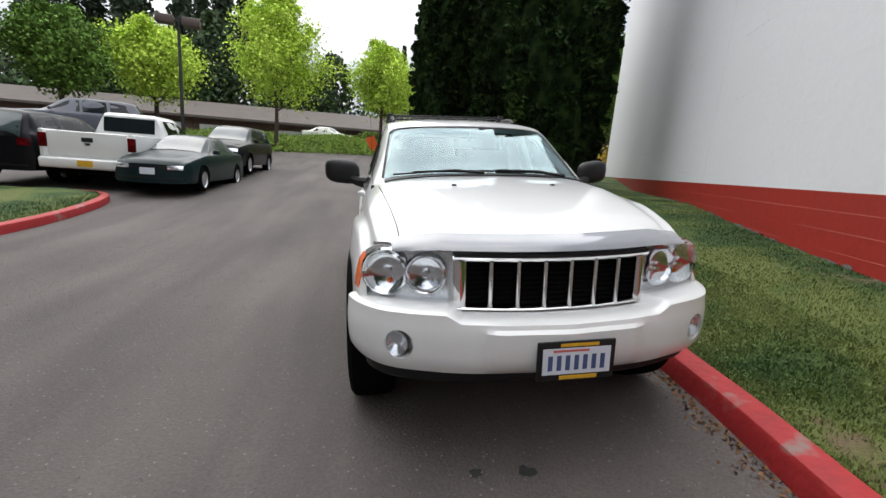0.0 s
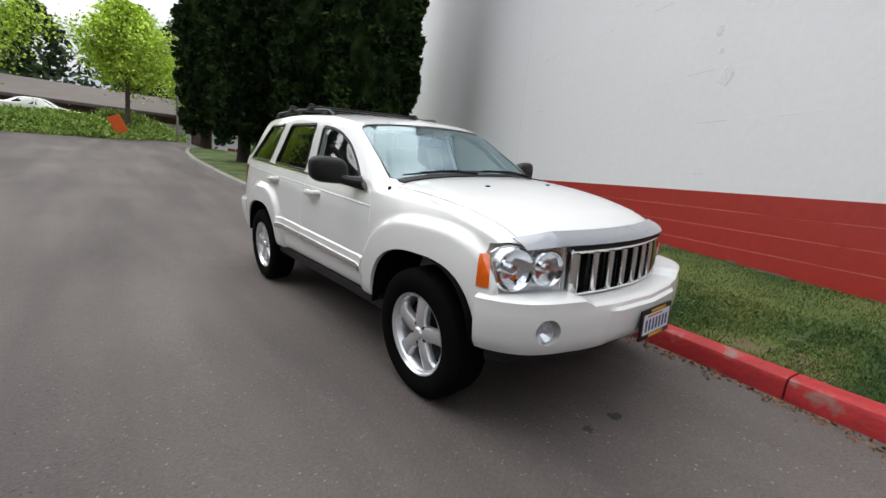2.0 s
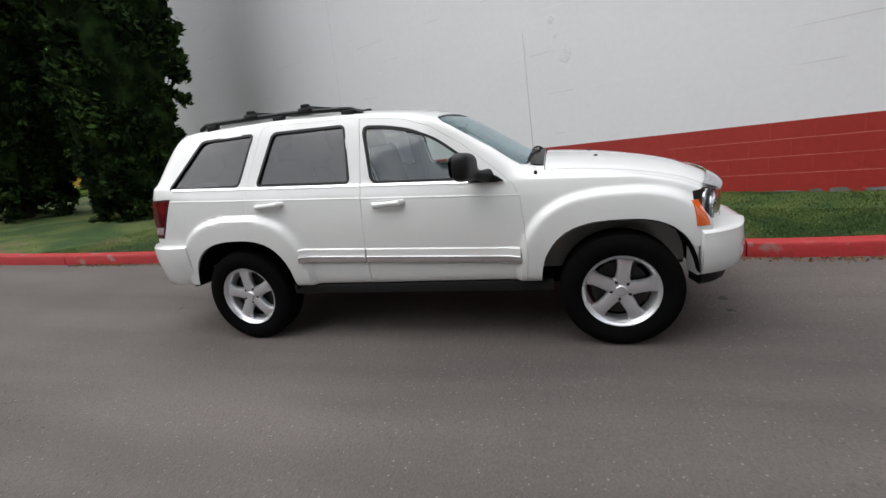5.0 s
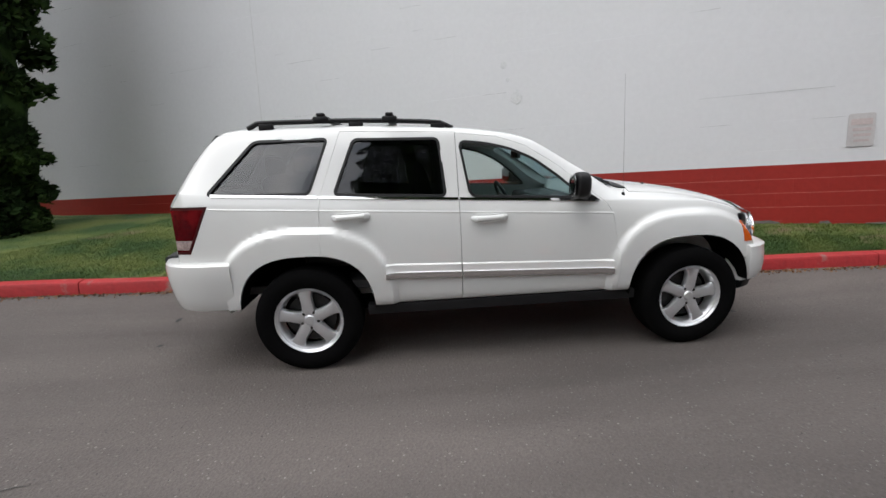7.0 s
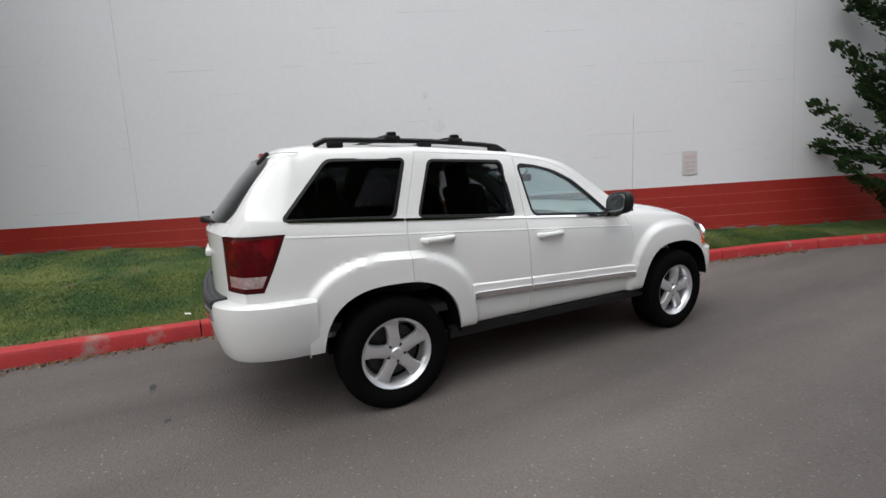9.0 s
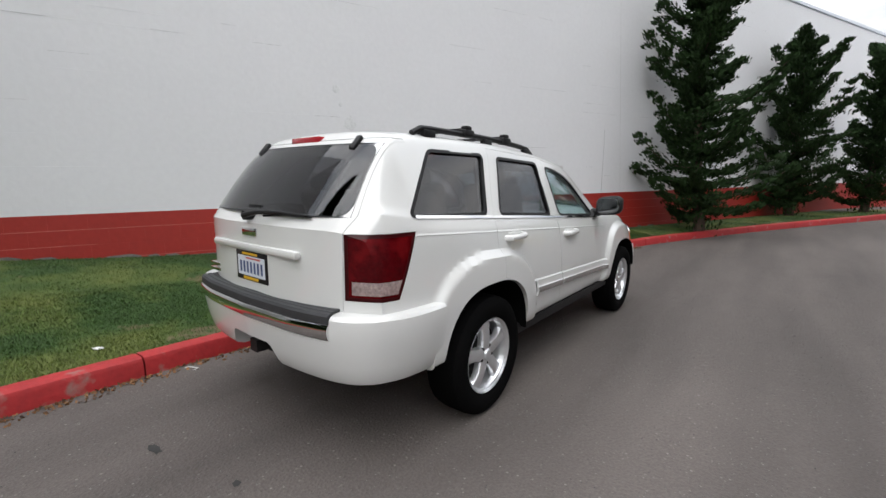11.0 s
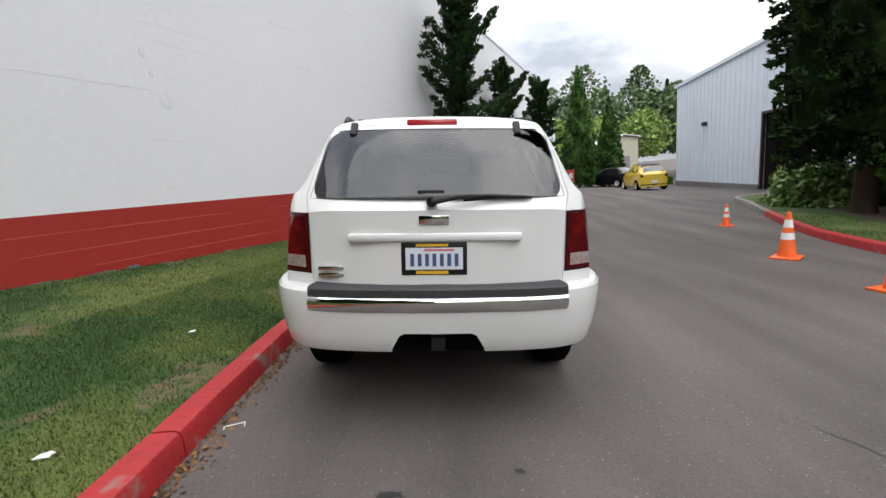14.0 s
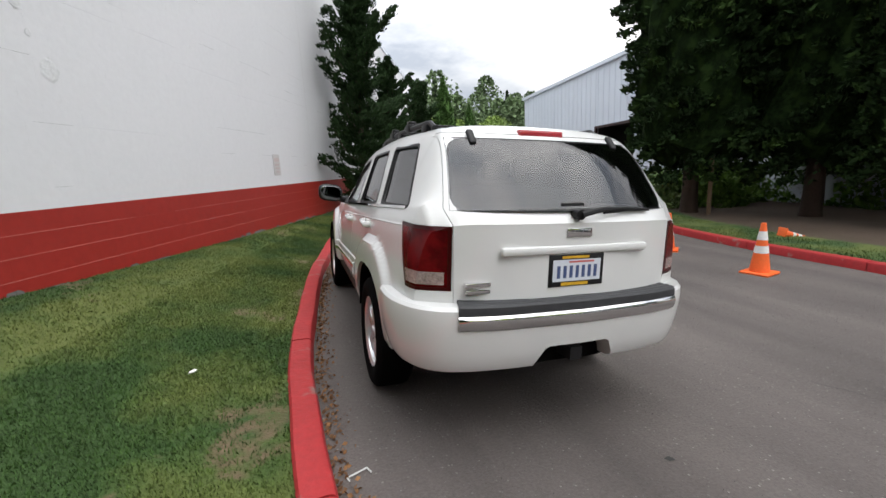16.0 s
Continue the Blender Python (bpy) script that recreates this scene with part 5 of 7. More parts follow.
rear_bumper = mesh_of(sweep(R_PLAN, r_section))
rear_bumper = carve(rear_bumper, prism_ob([(-0.25, 0.40), (0.25, 0.40), (0.235, 0.50), (0.195, 0.575), (0.17, 0.588), (-0.17, 0.588), (-0.195, 0.575), (-0.235, 0.50)], 1, 2.2, 2.7), "DIFFERENCE")
rear_bumper = keep_mesh(rear_bumper, "rear_bumper", PAINT, wagon)
part("step_pad", sweep([(0.652, 2.401), (0.58, 2.418), (0.40, 2.444), (0, 2.462)], lambda x: [(-0.13, 0.815), (-0.13, 0.834), (-0.06, 0.834), (-0.055, 0.829), (-0.05, 0.834), (-0.03, 0.834), (-0.025, 0.829), (-0.02, 0.833), (-0.004, 0.830), (0.006, 0.818), (0.008, 0.782), (-0.03, 0.78)]), GREY_PLASTIC, rear_bumper, "black ribbed step pad", smooth=True)
part("chrome_strip", sweep([(0.652, 2.401), (0.58, 2.418), (0.40, 2.444), (0, 2.462)], lambda x: [(-0.03, 0.779), (0.004, 0.779), (0.012, 0.772), (0.017, 0.757), (0.016, 0.735), (0.010, 0.715), (0.002, 0.704), (-0.03, 0.702)]), CHROME, rear_bumper, "chrome strip", smooth=True)
part("hitch_receiver", prism(bmesh.new(), [(-0.035, 0.49), (0.035, 0.49), (0.035, 0.56), (-0.035, 0.56)], 1, 2.25, 2.425), BLACK_PLASTIC, wagon)
# beam behind the notch; the recess's shade is put into its near-black
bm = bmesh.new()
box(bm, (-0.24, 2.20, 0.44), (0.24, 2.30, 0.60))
part("hitch_beam", bm, SHADE_BLACK, wagon)

# grille
def face_y(x):
    return -2.105 + 0.24 * (abs(x) / 0.85) ** 2


grille = thing("grille")
grille.parent = wagon
n_slot = 7
bm = bmesh.new()
pitch = 0.80 / n_slot
cols = []
for k in range(n_slot):
    cx = -0.40 + pitch * (k + 0.5)
    cols.append((cx - 0.0445, cx + 0.0445))
frame_x = [-0.44] + [v for c in cols for v in c] + [0.44]
def vbar(bm, x0, x1, z0, z1, out=0.0):
    rows = []
    xs = np.linspace(x0, x1, 5)
    a = [[bm.verts.new((x, face_y(x) - out - 0.016 * math.sin(math.pi * i / 4), z)) for i, x in enumerate(xs)] for z in np.linspace(z0, z1, 4)]
    b = [[bm.verts.new((x, face_y(x) + 0.014, z)) for x in xs] for z in np.linspace(z0, z1, 4)]
    for i in range(3):
        for j in range(4):
            bm.faces.new((a[i][j], a[i][j + 1], a[i + 1][j + 1], a[i + 1][j]))
        bm.faces.new((a[i][0], a[i + 1][0], b[i + 1][0], b[i][0]))
        bm.faces.new((a[i][4], b[i][4], b[i + 1][4], a[i + 1][4]))
for k in range(n_slot + 1):
    bm = bmesh.new()
    vbar(bm, frame_x[2 * k], frame_x[2 * k + 1], 0.712, 0.912)
    part("chrome_bar", bm, CHROME, grille, smooth=True)
for z0, z1, nm in ((0.910, 0.938, "top_bar"), (0.698, 0.714, "bottom_bar")):
    xs = np.linspace(-0.445, 0.445, 30)
    sheet(nm, [[(x, face_y(x) - 0.004 - 0.012 * math.sin(math.pi * q), z0 + (z1 - z0) * q) for x in xs] for q in (0, 0.25, 0.5, 0.75, 1)], (0, 0.05, 0), CHROME, grille, "chrome surround")
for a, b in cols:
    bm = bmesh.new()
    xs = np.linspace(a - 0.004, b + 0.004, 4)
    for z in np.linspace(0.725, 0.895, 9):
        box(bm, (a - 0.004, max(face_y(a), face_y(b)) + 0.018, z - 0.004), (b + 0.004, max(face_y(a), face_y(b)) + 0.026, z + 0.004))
    # backing plate: its near-black stands in for the shade behind the slot
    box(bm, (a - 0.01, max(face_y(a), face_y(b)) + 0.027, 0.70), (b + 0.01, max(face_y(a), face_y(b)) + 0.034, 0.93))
    part("slot_mesh", bm, SHADE_BLACK, grille, "black mesh")

# headlamps
for s in (-1, 1):
    lamp = thing("headlamp")
    lamp.parent = wagon
    xs = np.linspace(0.452, 0.802, 14) * s
    top = lambda x: float(np.interp(abs(x), [0.45, 0.50, 0.565, 0.61, 0.655, 0.72, 0.77, 0.802], [0.925, 0.948, 0.943, 0.926, 0.946, 0.958, 0.948, 0.925]))
    low = lambda x: 0.706 + 0.055 * (abs(x) - 0.45)
    sheet("housing", [[(x, face_y(x) + 0.040, low(x) + (top(x) - low(x)) * q) for x in xs] for q in (0, 0.5, 1)], (0, 0.01, 0), LAMP_SILVER, lamp)
    for cx, r in ((0.545, 0.088), (0.71, 0.105)):
        bm = bmesh.new()
        lathe(bm, [(r + 0.004, 0.030), (r - 0.004, 0.036), (r - 0.010, 0.030), (r * 0.80, 0.016), (r * 0.5, 0.004), (r * 0.24, 0.0), (r * 0.2, 0.022), (0.0, 0.026)], 2, 30, full=False)
        m = Matrix.Translation((cx * s, face_y(cx) + 0.042, 0.842)) @ Matrix.Rotation(radians(16 * s), 4, "Z") @ Matrix.Rotation(radians(90), 4, "X")
        bmesh.ops.transform(bm, matrix=m, verts=bm.verts)
        part("reflector", bm, LAMP_CHROME, lamp, "chrome reflector bowl", smooth=True)
    bm = bmesh.new()
    lathe(bm, [(0.0, 0.0), (0.011, 0.003), (0.013, 0.015), (0.0, 0.023)], 2, 16)
    bmesh.ops.transform(bm, matrix=Matrix.Translation((0.70 * s, face_y(0.70) + 0.045, 0.80)) @ Matrix.Rotation(radians(90), 4, "X"), verts=bm.verts)
    part("turn_bulb", bm, AMBER, lamp, "amber bulb", smooth=True)
    sheet("lens", [[(x, face_y(x) - 0.004 - 0.012 * math.sin(math.pi * q), low(x) + (top(x) - low(x)) * q) for x in xs] for q in (0, 0.2, 0.4, 0.6, 0.8, 1)], (0, 0.004, 0), CLEAR_LENS, lamp, "clear lens").visible_shadow = False
    rows = []
    for q in np.linspace(0, 1, 6):
        z = 0.762 + 0.145 * q
        row = []
        for u in np.linspace(0, 1, 7):
            an = radians(-42 + 10 * u)
            d = Vector((s * math.cos(an), math.sin(an), 0))
            c = Vector((0.55 * s, -1.62, z))
            row.append((SKIN.ray_cast(c + d * 1.0, -d)[0] or c + d * 0.35) + d * 0.006)
        rows.append(row)
    sheet("side_marker", rows, (-0.02 * s, 0.02, 0), AMBER, lamp, "amber side marker")

# smoked deflector over the hood's front edge
xs = np.linspace(-0.69, 0.69, 40)
def defl(x, q):
    f = face_y(x) - 0.02
    dip = 0.035 * float(np.clip((abs(x) - 0.50) / 0.19, 0, 1))
    return (x, f + 0.095 * q - 0.008 * math.sin(math.pi * q), 0.957 - dip * 0.4 + (0.058 - dip * 0.4) * q ** 0.8)
sheet("hood_deflector", [[defl(x, q) for x in xs] for q in np.linspace(0, 1, 7)], 0.004, SMOKE_LENS, wagon, "smoked plastic hood deflector")
xs = np.linspace(-0.44, 0.44, 24)
sheet("deflector_mount", [[(x, face_y(x) - 0.016 + 0.03 * q, 0.942 + 0.012 * q) for x in xs] for q in (0, 1)], (0, 0.0, -0.012), BLACK_PLASTIC, wagon, "black mounting strip")
for s in (-1, 1):
    bm = bmesh.new()
    lathe(bm, [(0, 0), (0.016, 0.0), (0.014, 0.008), (0, 0.011)], 2, 12)
    bmesh.ops.transform(bm, matrix=Matrix.Translation((0.30 * s, -1.30, float(smooth_table(*WAGON["top"], -1.30)) + 0.022)), verts=bm.verts)
    part("washer_jet", bm, BLACK_PLASTIC, panels["hood", 0, True])

# tail lamps: a dark red rim, a deep red field and a clear reversing lens
FIELD = inset([(2.6, 1.19), (1.99, 1.19), (2.075, 0.99), (2.13, 0.875), (2.6, 0.875)], 0.020)
REVERSE = [(2.09, 0.905), (2.6, 0.905), (2.6, 0.968), (2.068, 0.968)]
for ob, s in zip(lamps, (-1, 1)):
    red = carve(ob, prism_ob(FIELD, 0, 0.676 * s, 1.2 * s), "INTERSECT")
    rim_ = carve(ob, prism_ob(FIELD, 0, 0.676 * s, 1.2 * s), "DIFFERENCE")
    tl = keep_mesh(rim_, "tail_lamp", LENS_RIM, wagon, "dark red tail lamp")
    clear = carve(red, prism_ob(REVERSE, 0, 0.690 * s, 0.92 * s), "INTERSECT")
    keep_mesh(carve(red, prism_ob(REVERSE, 0, 0.690 * s, 0.92 * s), "DIFFERENCE"), "lens", RED_LENS, tl)
    keep_mesh(clear, "reverse_lens", mat("clear_reflector", (0.46, 0.36, 0.35), 0.2, metal=0.4, vary=0.45, scale=30, fine=90, bump=0.4, coat=1.0), tl, "clear reversing lens")

# tailgate fittings
def slab(name, lo, hi, material, parent, label="", r=0.006):
    return part(name, bevelled(lo, hi, r), material, parent, label, smooth=True)


slab("lift_handle", (-0.42, 2.375, 1.050), (0.44, 2.412, 1.092), PAINT, tailgate, "body-coloured lift bar", 0.014)
slab("badge", (-0.06, 2.398, 1.135), (0.088, 2.408, 1.178), CHROME, tailgate, "plain chrome bar badge", 0.003)
for z0 in (0.902, 0.868):
    slab("badge", (0.475, 2.335, z0), (0.605, 2.366, z0 + 0.020), CHROME, tailgate, "small chrome bar badge", 0.002)


def plate(at_y, cx, z0, parent, s):
    """A number plate in a dealer frame; its writing as plain bars. s: which way it faces along y."""
    pl = thing("number_plate")
    pl.parent = parent
    y0, y1 = sorted((at_y, at_y + 0.012 * s))
    part("plate_frame", bevelled((cx - 0.163, y0, z0), (cx + 0.163, y1, z0 + 0.165), 0.004), BLACK_PLASTIC, pl, "black dealer frame", smooth=True)
    f = at_y + 0.012 * s
    def strip(name, xa, xb, za, zb, d, material, label=""):
        bm = bmesh.new()
        box(bm, (cx + xa, min(f, f + d * s), z0 + za), (cx + xb, max(f, f + d * s), z0 + zb))
        part(name, bm, material, pl, label)
    strip("plate_face", -0.142, 0.142, 0.028, 0.138, 0.0015, PLATE_WHITE, "pale blue and white plate")
    strip("plate_header", -0.10, 0.05, 0.122, 0.131, 0.0025, mat("plate_red", (0.5, 0.1, 0.09), 0.5), "red printed bar")
    for k in range(7):
        x = -0.120 + 0.0365 * k
        strip("plate_bar", x, x + 0.019, 0.045, 0.108, 0.0025, PLATE_INK, "plain dark bar")
    strip("frame_print", -0.07, 0.09, 0.006, 0.022, 0.0015, PLATE_YELLOW, "yellow printed bar")
    strip("frame_print", -0.07, 0.09, 0.144, 0.157, 0.0015, PLATE_YELLOW, "yellow printed bar")
    return pl


plate(2.392, 0.015, 0.882, tailgate, 1)
plate(-2.274, 0.015, 0.468, front_bumper, -1)
# rear wiper, hinges, high brake lamp
bm = bmesh.new()
tube(bm, [(0.024, 2.36, 1.245), (0.024, 2.425, 1.245)], 0.026, 12)
tube(bm, [(0.024, 2.425, 1.245), (-0.10, 2.415, 1.268), (-0.26, 2.39, 1.272), (-0.46, 2.352, 1.262)], [0.016, 0.013, 0.009, 0.006], 8)
tube(bm, [(-0.13, 2.398, 1.250), (-0.30, 2.372, 1.262), (-0.47, 2.345, 1.258)], 0.006, 6)
part("rear_wiper", bm, BLACK_PLASTIC, tailgate, "black rear wiper", smooth=True)
slab("glass_handle", (-0.04, 2.33, 1.268), (0.095, 2.36, 1.30), BLACK_PLASTIC, tailgate, "black glass release", 0.006)
for x in (-0.44, 0.46):
    bm = bevelled((-0.020, -0.012, -0.055), (0.020, 0.014, 0.045), 0.010, 3)
    bmesh.ops.transform(bm, matrix=Matrix.Translation((x, 2.035, 1.630)) @ Matrix.Rotation(radians(42), 4, "X"), verts=bm.verts)
    part("glass_hinge", bm, BLACK_PLASTIC, tailgate, "black hinge cap", smooth=True)
bm = bevelled((-0.112, 1.985, 1.642), (0.168, 2.03, 1.682), 0.008)
part("brake_lamp", bm, mat("bright_red_lens", (0.42, 0.03, 0.04), 0.2, vary=0.1, coat=1.0), tailgate, "high red brake lamp", smooth=True)

# flank fittings
for s in (-1, 1):
    fd, rd = panels["door", s, True], panels["door", s, False]
    for par, y0, y1 in ((fd, -0.02, 0.22), (rd, 0.93, 1.17)):
        zc = 1.03 + 0.0535 * (y0 + 0.02)
        xa = side_x((y0 + y1) / 2, zc, s)
        bm = bmesh.new()
        pts = [(xa - s * 0.01, y0 + 0.01, zc + 0.002), (xa + s * 0.030, y0 + 0.035, zc + 0.003), (xa + s * 0.036, (y0 + y1) / 2, zc), (xa + s * 0.030, y1 - 0.03, zc - 0.003), (xa - s * 0.01, y1 - 0.005, zc - 0.004)]
        tube(bm, pts, [0.022, 0.021, 0.019, 0.021, 0.022], 10)
        part("door_handle", bm, PAINT, par, "body-coloured pull handle", smooth=True)
        slab("handle_cup", (min(xa - s * 0.012, xa + s * 0.002), y0 + 0.04, zc - 0.03), (max(xa - s * 0.012, xa + s * 0.002), y1 - 0.04, zc + 0.028), PAINT, par, "", 0.003)
    for par, y0, y1 in ((fd, -0.785, 0.300), (rd, 0.312, 0.835)):
        ys = np.linspace(y0, y1, 14)
        zc = lambda y: 0.655 + 0.035 * y
        rows = []
        for d, o in ((-0.042, 0.0), (-0.038, 0.016), (0.004, 0.022), (0.010, 0.016), (0.054, 0.012), (0.064, 0.0)):
            rows.append([(side_x(y, zc(y), s) + s * o, y, zc(y) + d) for y in ys])
        sheet("door_moulding", rows, (-0.012 * s, 0, 0), PAINT, par, "body-coloured rub strip")
        sheet("moulding_insert", [[(side_x(y, zc(y), s) + s * o, y, zc(y) + d) for y in ys] for d, o in ((-0.036, 0.0175), (-0.016, 0.0235), (0.004, 0.0225))], (0.003 * s, 0, 0), CHROME, par, "chrome insert")
    ys = np.linspace(-0.98, 0.98, 12)
    sheet("sill_cover", [[(s * (0.835 + o), y, z) for y in ys] for o, z in ((0.015, 0.445), (0.02, 0.43), (0.012, 0.375), (-0.06, 0.35))], (-0.05 * s, 0, 0.01), BLACK_PLASTIC, wagon, "black plastic sill")
    # mirror
    mir = thing("door_mirror")
    mir.parent = fd
    bm = bmesh.new()
    bmesh.ops.create_uvsphere(bm, u_segments=24, v_segments=14, radius=1.0)
    for v in bm.verts:
        c = v.co.copy()
        p = Vector([math.copysign(abs(q) ** 0.62, q) for q in c])
        p.y = p.y if p.y < 0 else p.y * 0.45
        v.co = (s * (0.985 + 0.125 * p.x) , -0.475 + 0.075 * p.y + 0.02 * p.x, 1.235 + 0.088 * p.z + 0.012 * p.x)
    bmesh.ops.recalc_face_normals(bm, faces=bm.faces)
    part("mirror_shell", bm, BLACK_PLASTIC, mir, "black mirror housing", smooth=True)
    bm = bmesh.new()
    bmesh.ops.create_uvsphere(bm, u_segments=20, v_segments=10, radius=1.0)
    for v in bm.verts:
        p = Vector([math.copysign(abs(q) ** 0.62, q) for q in v.co])
        v.co = (s * (0.985 + 0.108 * p.x), -0.435 + 0.008 * p.y + 0.02 * p.x, 1.235 + 0.072 * p.z + 0.012 * p.x)
    bmesh.ops.recalc_face_normals(bm, faces=bm.faces)
    part("mirror_glass", bm, MIRROR, mir, "mirror glass", smooth=True)
    bm = bmesh.new()
    tube(bm, [(s * 0.80, -0.60, 1.155), (s * 0.87, -0.565, 1.165), (s * 0.93, -0.52, 1.185)], [0.045, 0.035, 0.03], 10)
    prism(bm, [(-0.70, 1.115), (-0.52, 1.125), (-0.57, 1.19), (-0.66, 1.145)], 0, *sorted((s * 0.785, s * 0.83)))
    part("mirror_arm", bm, BLACK_PLASTIC, mir, "", smooth=True)
    # roof rail
    rail = thing("roof_rail")
    rail.parent = wagon
    bm = bmesh.new()
    zr = lambda y: float(smooth_table(*WAGON["top"], y))
    tube(bm, [(s * 0.565, 0.31, zr(0.31) - 0.005), (s * 0.57, 0.40, zr(0.40) + 0.03)] + [(s * 0.575, y, zr(y) + 0.032) for y in np.linspace(0.5, 1.6, 8)] + [(s * 0.57, 1.68, zr(1.68) + 0.03), (s * 0.565, 1.75, zr(1.75) - 0.003)], [0.018] * 12, 8)
    part("bar", bm, BLACK_PLASTIC, rail, "black side rail", smooth=True)
    for y in (0.42, 1.0, 1.62):
        slab("foot", (s * 0.575 - 0.02, y - 0.05, zr(y) - 0.02), (s * 0.575 + 0.02, y + 0.05, zr(y) + 0.025), BLACK_PLASTIC, rail, "", 0.008)
for y in (0.76, 1.24):
    cb = thing("cross_bar")
    cb.parent = wagon
    zr0 = float(smooth_table(*WAGON["top"], y)) + 0.052
    slab("bar", (-0.56, y - 0.035, zr0 + 0.004), (0.56, y + 0.035, zr0 + 0.022), BLACK_PLASTIC, cb, "black cross bar", 0.008)
    for s in (-1, 1):
        slab("clamp", (s * 0.572 - 0.035, y - 0.055, zr0 - 0.035), (s * 0.572 + 0.03, y + 0.055, zr0 + 0.012), BLACK_PLASTIC, cb, "", 0.012)
        slab("knob", (s * 0.572 - 0.03, y - 0.03, zr0 + 0.008), (s * 0.572 + 0.022, y + 0.03, zr0 + 0.036), BLACK_PLASTIC, cb, "", 0.01)
# aerial, cowl and wipers
bm = bmesh.new()
tube(bm, [(-0.765, -0.90, 1.10), (-0.765, -0.90, 1.155)], [0.018, 0.010], 10)
tube(bm, [(-0.765, -0.90, 1.15), (-0.768, -0.885, 1.55), (-0.770, -0.87, 1.96)], [0.0011, 0.0008, 0.0006], 6)
part("aerial", bm, BLACK_PLASTIC, wagon, "thin black whip aerial", smooth=True)
xs = np.linspace(-0.69, 0.69, 26)
cz = lambda x, y: (SKIN.ray_cast(Vector((x, y, 2.5)), Vector((0, 0, -1)))[0] or Vector((x, y, 1.19))).z
sheet("cowl", [[(x, y, cz(x, y) + 0.004) for x in xs] for y in (-0.95, -0.92, -0.89, -0.865)], (0, 0, 0.006), BLACK_PLASTIC, wagon, "black cowl panel")
for x0, x1 in ((-0.50, -0.02), (0.08, 0.56)):
    bm = bmesh.new()
    tube(bm, [(x1, -0.905, cz(x1, -0.90) + 0.018), (x1 - 0.2, -0.88, cz(x1 - 0.2, -0.87) + 0.03), (x0, -0.86, cz(x0, -0.84) + 0.022)], [0.012, 0.009, 0.006], 6)
    tube(bm, [(x0 - 0.13, -0.852, cz(x0 - 0.1, -0.835) + 0.012), (x0 + 0.15, -0.862, cz(x0 + 0.15, -0.84) + 0.016), (x0 + 0.42, -0.862, cz(x0 + 0.42, -0.85) + 0.014)], 0.006, 6)
    part("windscreen_wiper", bm, BLACK_PLASTIC, wagon, "black wiper arm and blade", smooth=True)

# wheels
def wheel(parent, x, y, s, spin=0.0, turn=0.0, r=0.372, rim=0.232, wide=0.245, spokes=5):
    w = thing("wheel", (x, y, r), turn)
    w.parent = parent
    h = wide / 2
    bm = bmesh.new()
    lathe(bm, [(rim - 0.006, -h * 0.80), (rim + 0.02, -h * 0.92), (rim + 0.07, -h), (r - 0.03, -h * 0.94), (r - 0.006, -h * 0.78), (r, -h * 0.5), (r, h * 0.5), (r - 0.006, h * 0.78), (r - 0.03, h * 0.94), (rim + 0.07, h), (rim + 0.02, h * 0.92), (rim - 0.006, h * 0.80)], 0, 64, full=False)
    part("tyre", bm, RUBBER, w, "black road tyre", smooth=True)
    bm = bmesh.new()
    lathe(bm, [(rim - 0.002, -h * 0.85), (rim - 0.02, -h * 0.7), (rim - 0.035, 0.0), (rim - 0.03, s * h * 0.35), (rim - 0.022, s * h * 0.55), (rim - 0.016, s * h * 0.75), (rim + 0.004, s * h * 0.86), (rim + 0.008, s * h * 0.80)], 0, 64, full=False)
    part("rim", bm, ALLOY, w, "silver alloy rim", smooth=True)
    bm = bmesh.new()
    lathe(bm, [(0.0, s * 0.0), (rim - 0.06, s * 0.0), (rim - 0.06, s * 0.012), (0.0, s * 0.012)], 0, 40)
    part("brake_disc", bm, STEEL, w, "dark brake disc", smooth=True)
    for k in range(spokes):
        a = 2 * math.pi * k / spokes + radians(spin)
        bm = bmesh.new()
        prof = ((0.030, 0.045, 0.080), (0.075, 0.046, 0.085), (0.12, 0.042, 0.088), (0.165, 0.044, 0.086), (0.195, 0.054, 0.080), (rim - 0.012, 0.072, 0.074))
        rings = []
        for rr, hw, xo in prof:
            ring = []
            for u, d in ((-1, -0.022), (-0.82, -0.003), (-0.5, 0.003), (0.5, 0.003), (0.82, -0.003), (1, -0.022), (0.9, -0.045), (-0.9, -0.045)):
                c = Vector((s * (xo + d), hw * u, rr))
                ring.append(bm.verts.new(Matrix.Rotation(a, 4, "X") @ c))
            rings.append(ring)
        for p, q in zip(rings, rings[1:]):
            for i in range(8):
                bm.faces.new((p[i], p[(i + 1) % 8], q[(i + 1) % 8], q[i]))
        bm.faces.new(rings[0])
        bm.faces.new(rings[-1])
        bmesh.ops.recalc_face_normals(bm, faces=bm.faces)
        part("spoke", bm, ALLOY, w, smooth=True)
        bm = bmesh.new()
        b = a + math.pi / spokes
        lathe(bm, [(0.014, s * 0.05), (0.014, s * 0.078), (0.009, s * 0.084), (0.0, s * 0.084)], 0, 10)
        bmesh.ops.translate(bm, verts=bm.verts, vec=(0, -0.058 * math.sin(b), 0.058 * math.cos(b)))
        part("lug_nut", bm, STEEL, w, smooth=True)
    bm = bmesh.new()
    lathe(bm, [(0.085, s * 0.045), (0.082, s * 0.066), (0.045, s * 0.072), (0.036, s * 0.086), (0.030, s * 0.094), (0.0, s * 0.097)], 0, 32)
    part("hub_cap", bm, ALLOY, w, smooth=True)
    return w


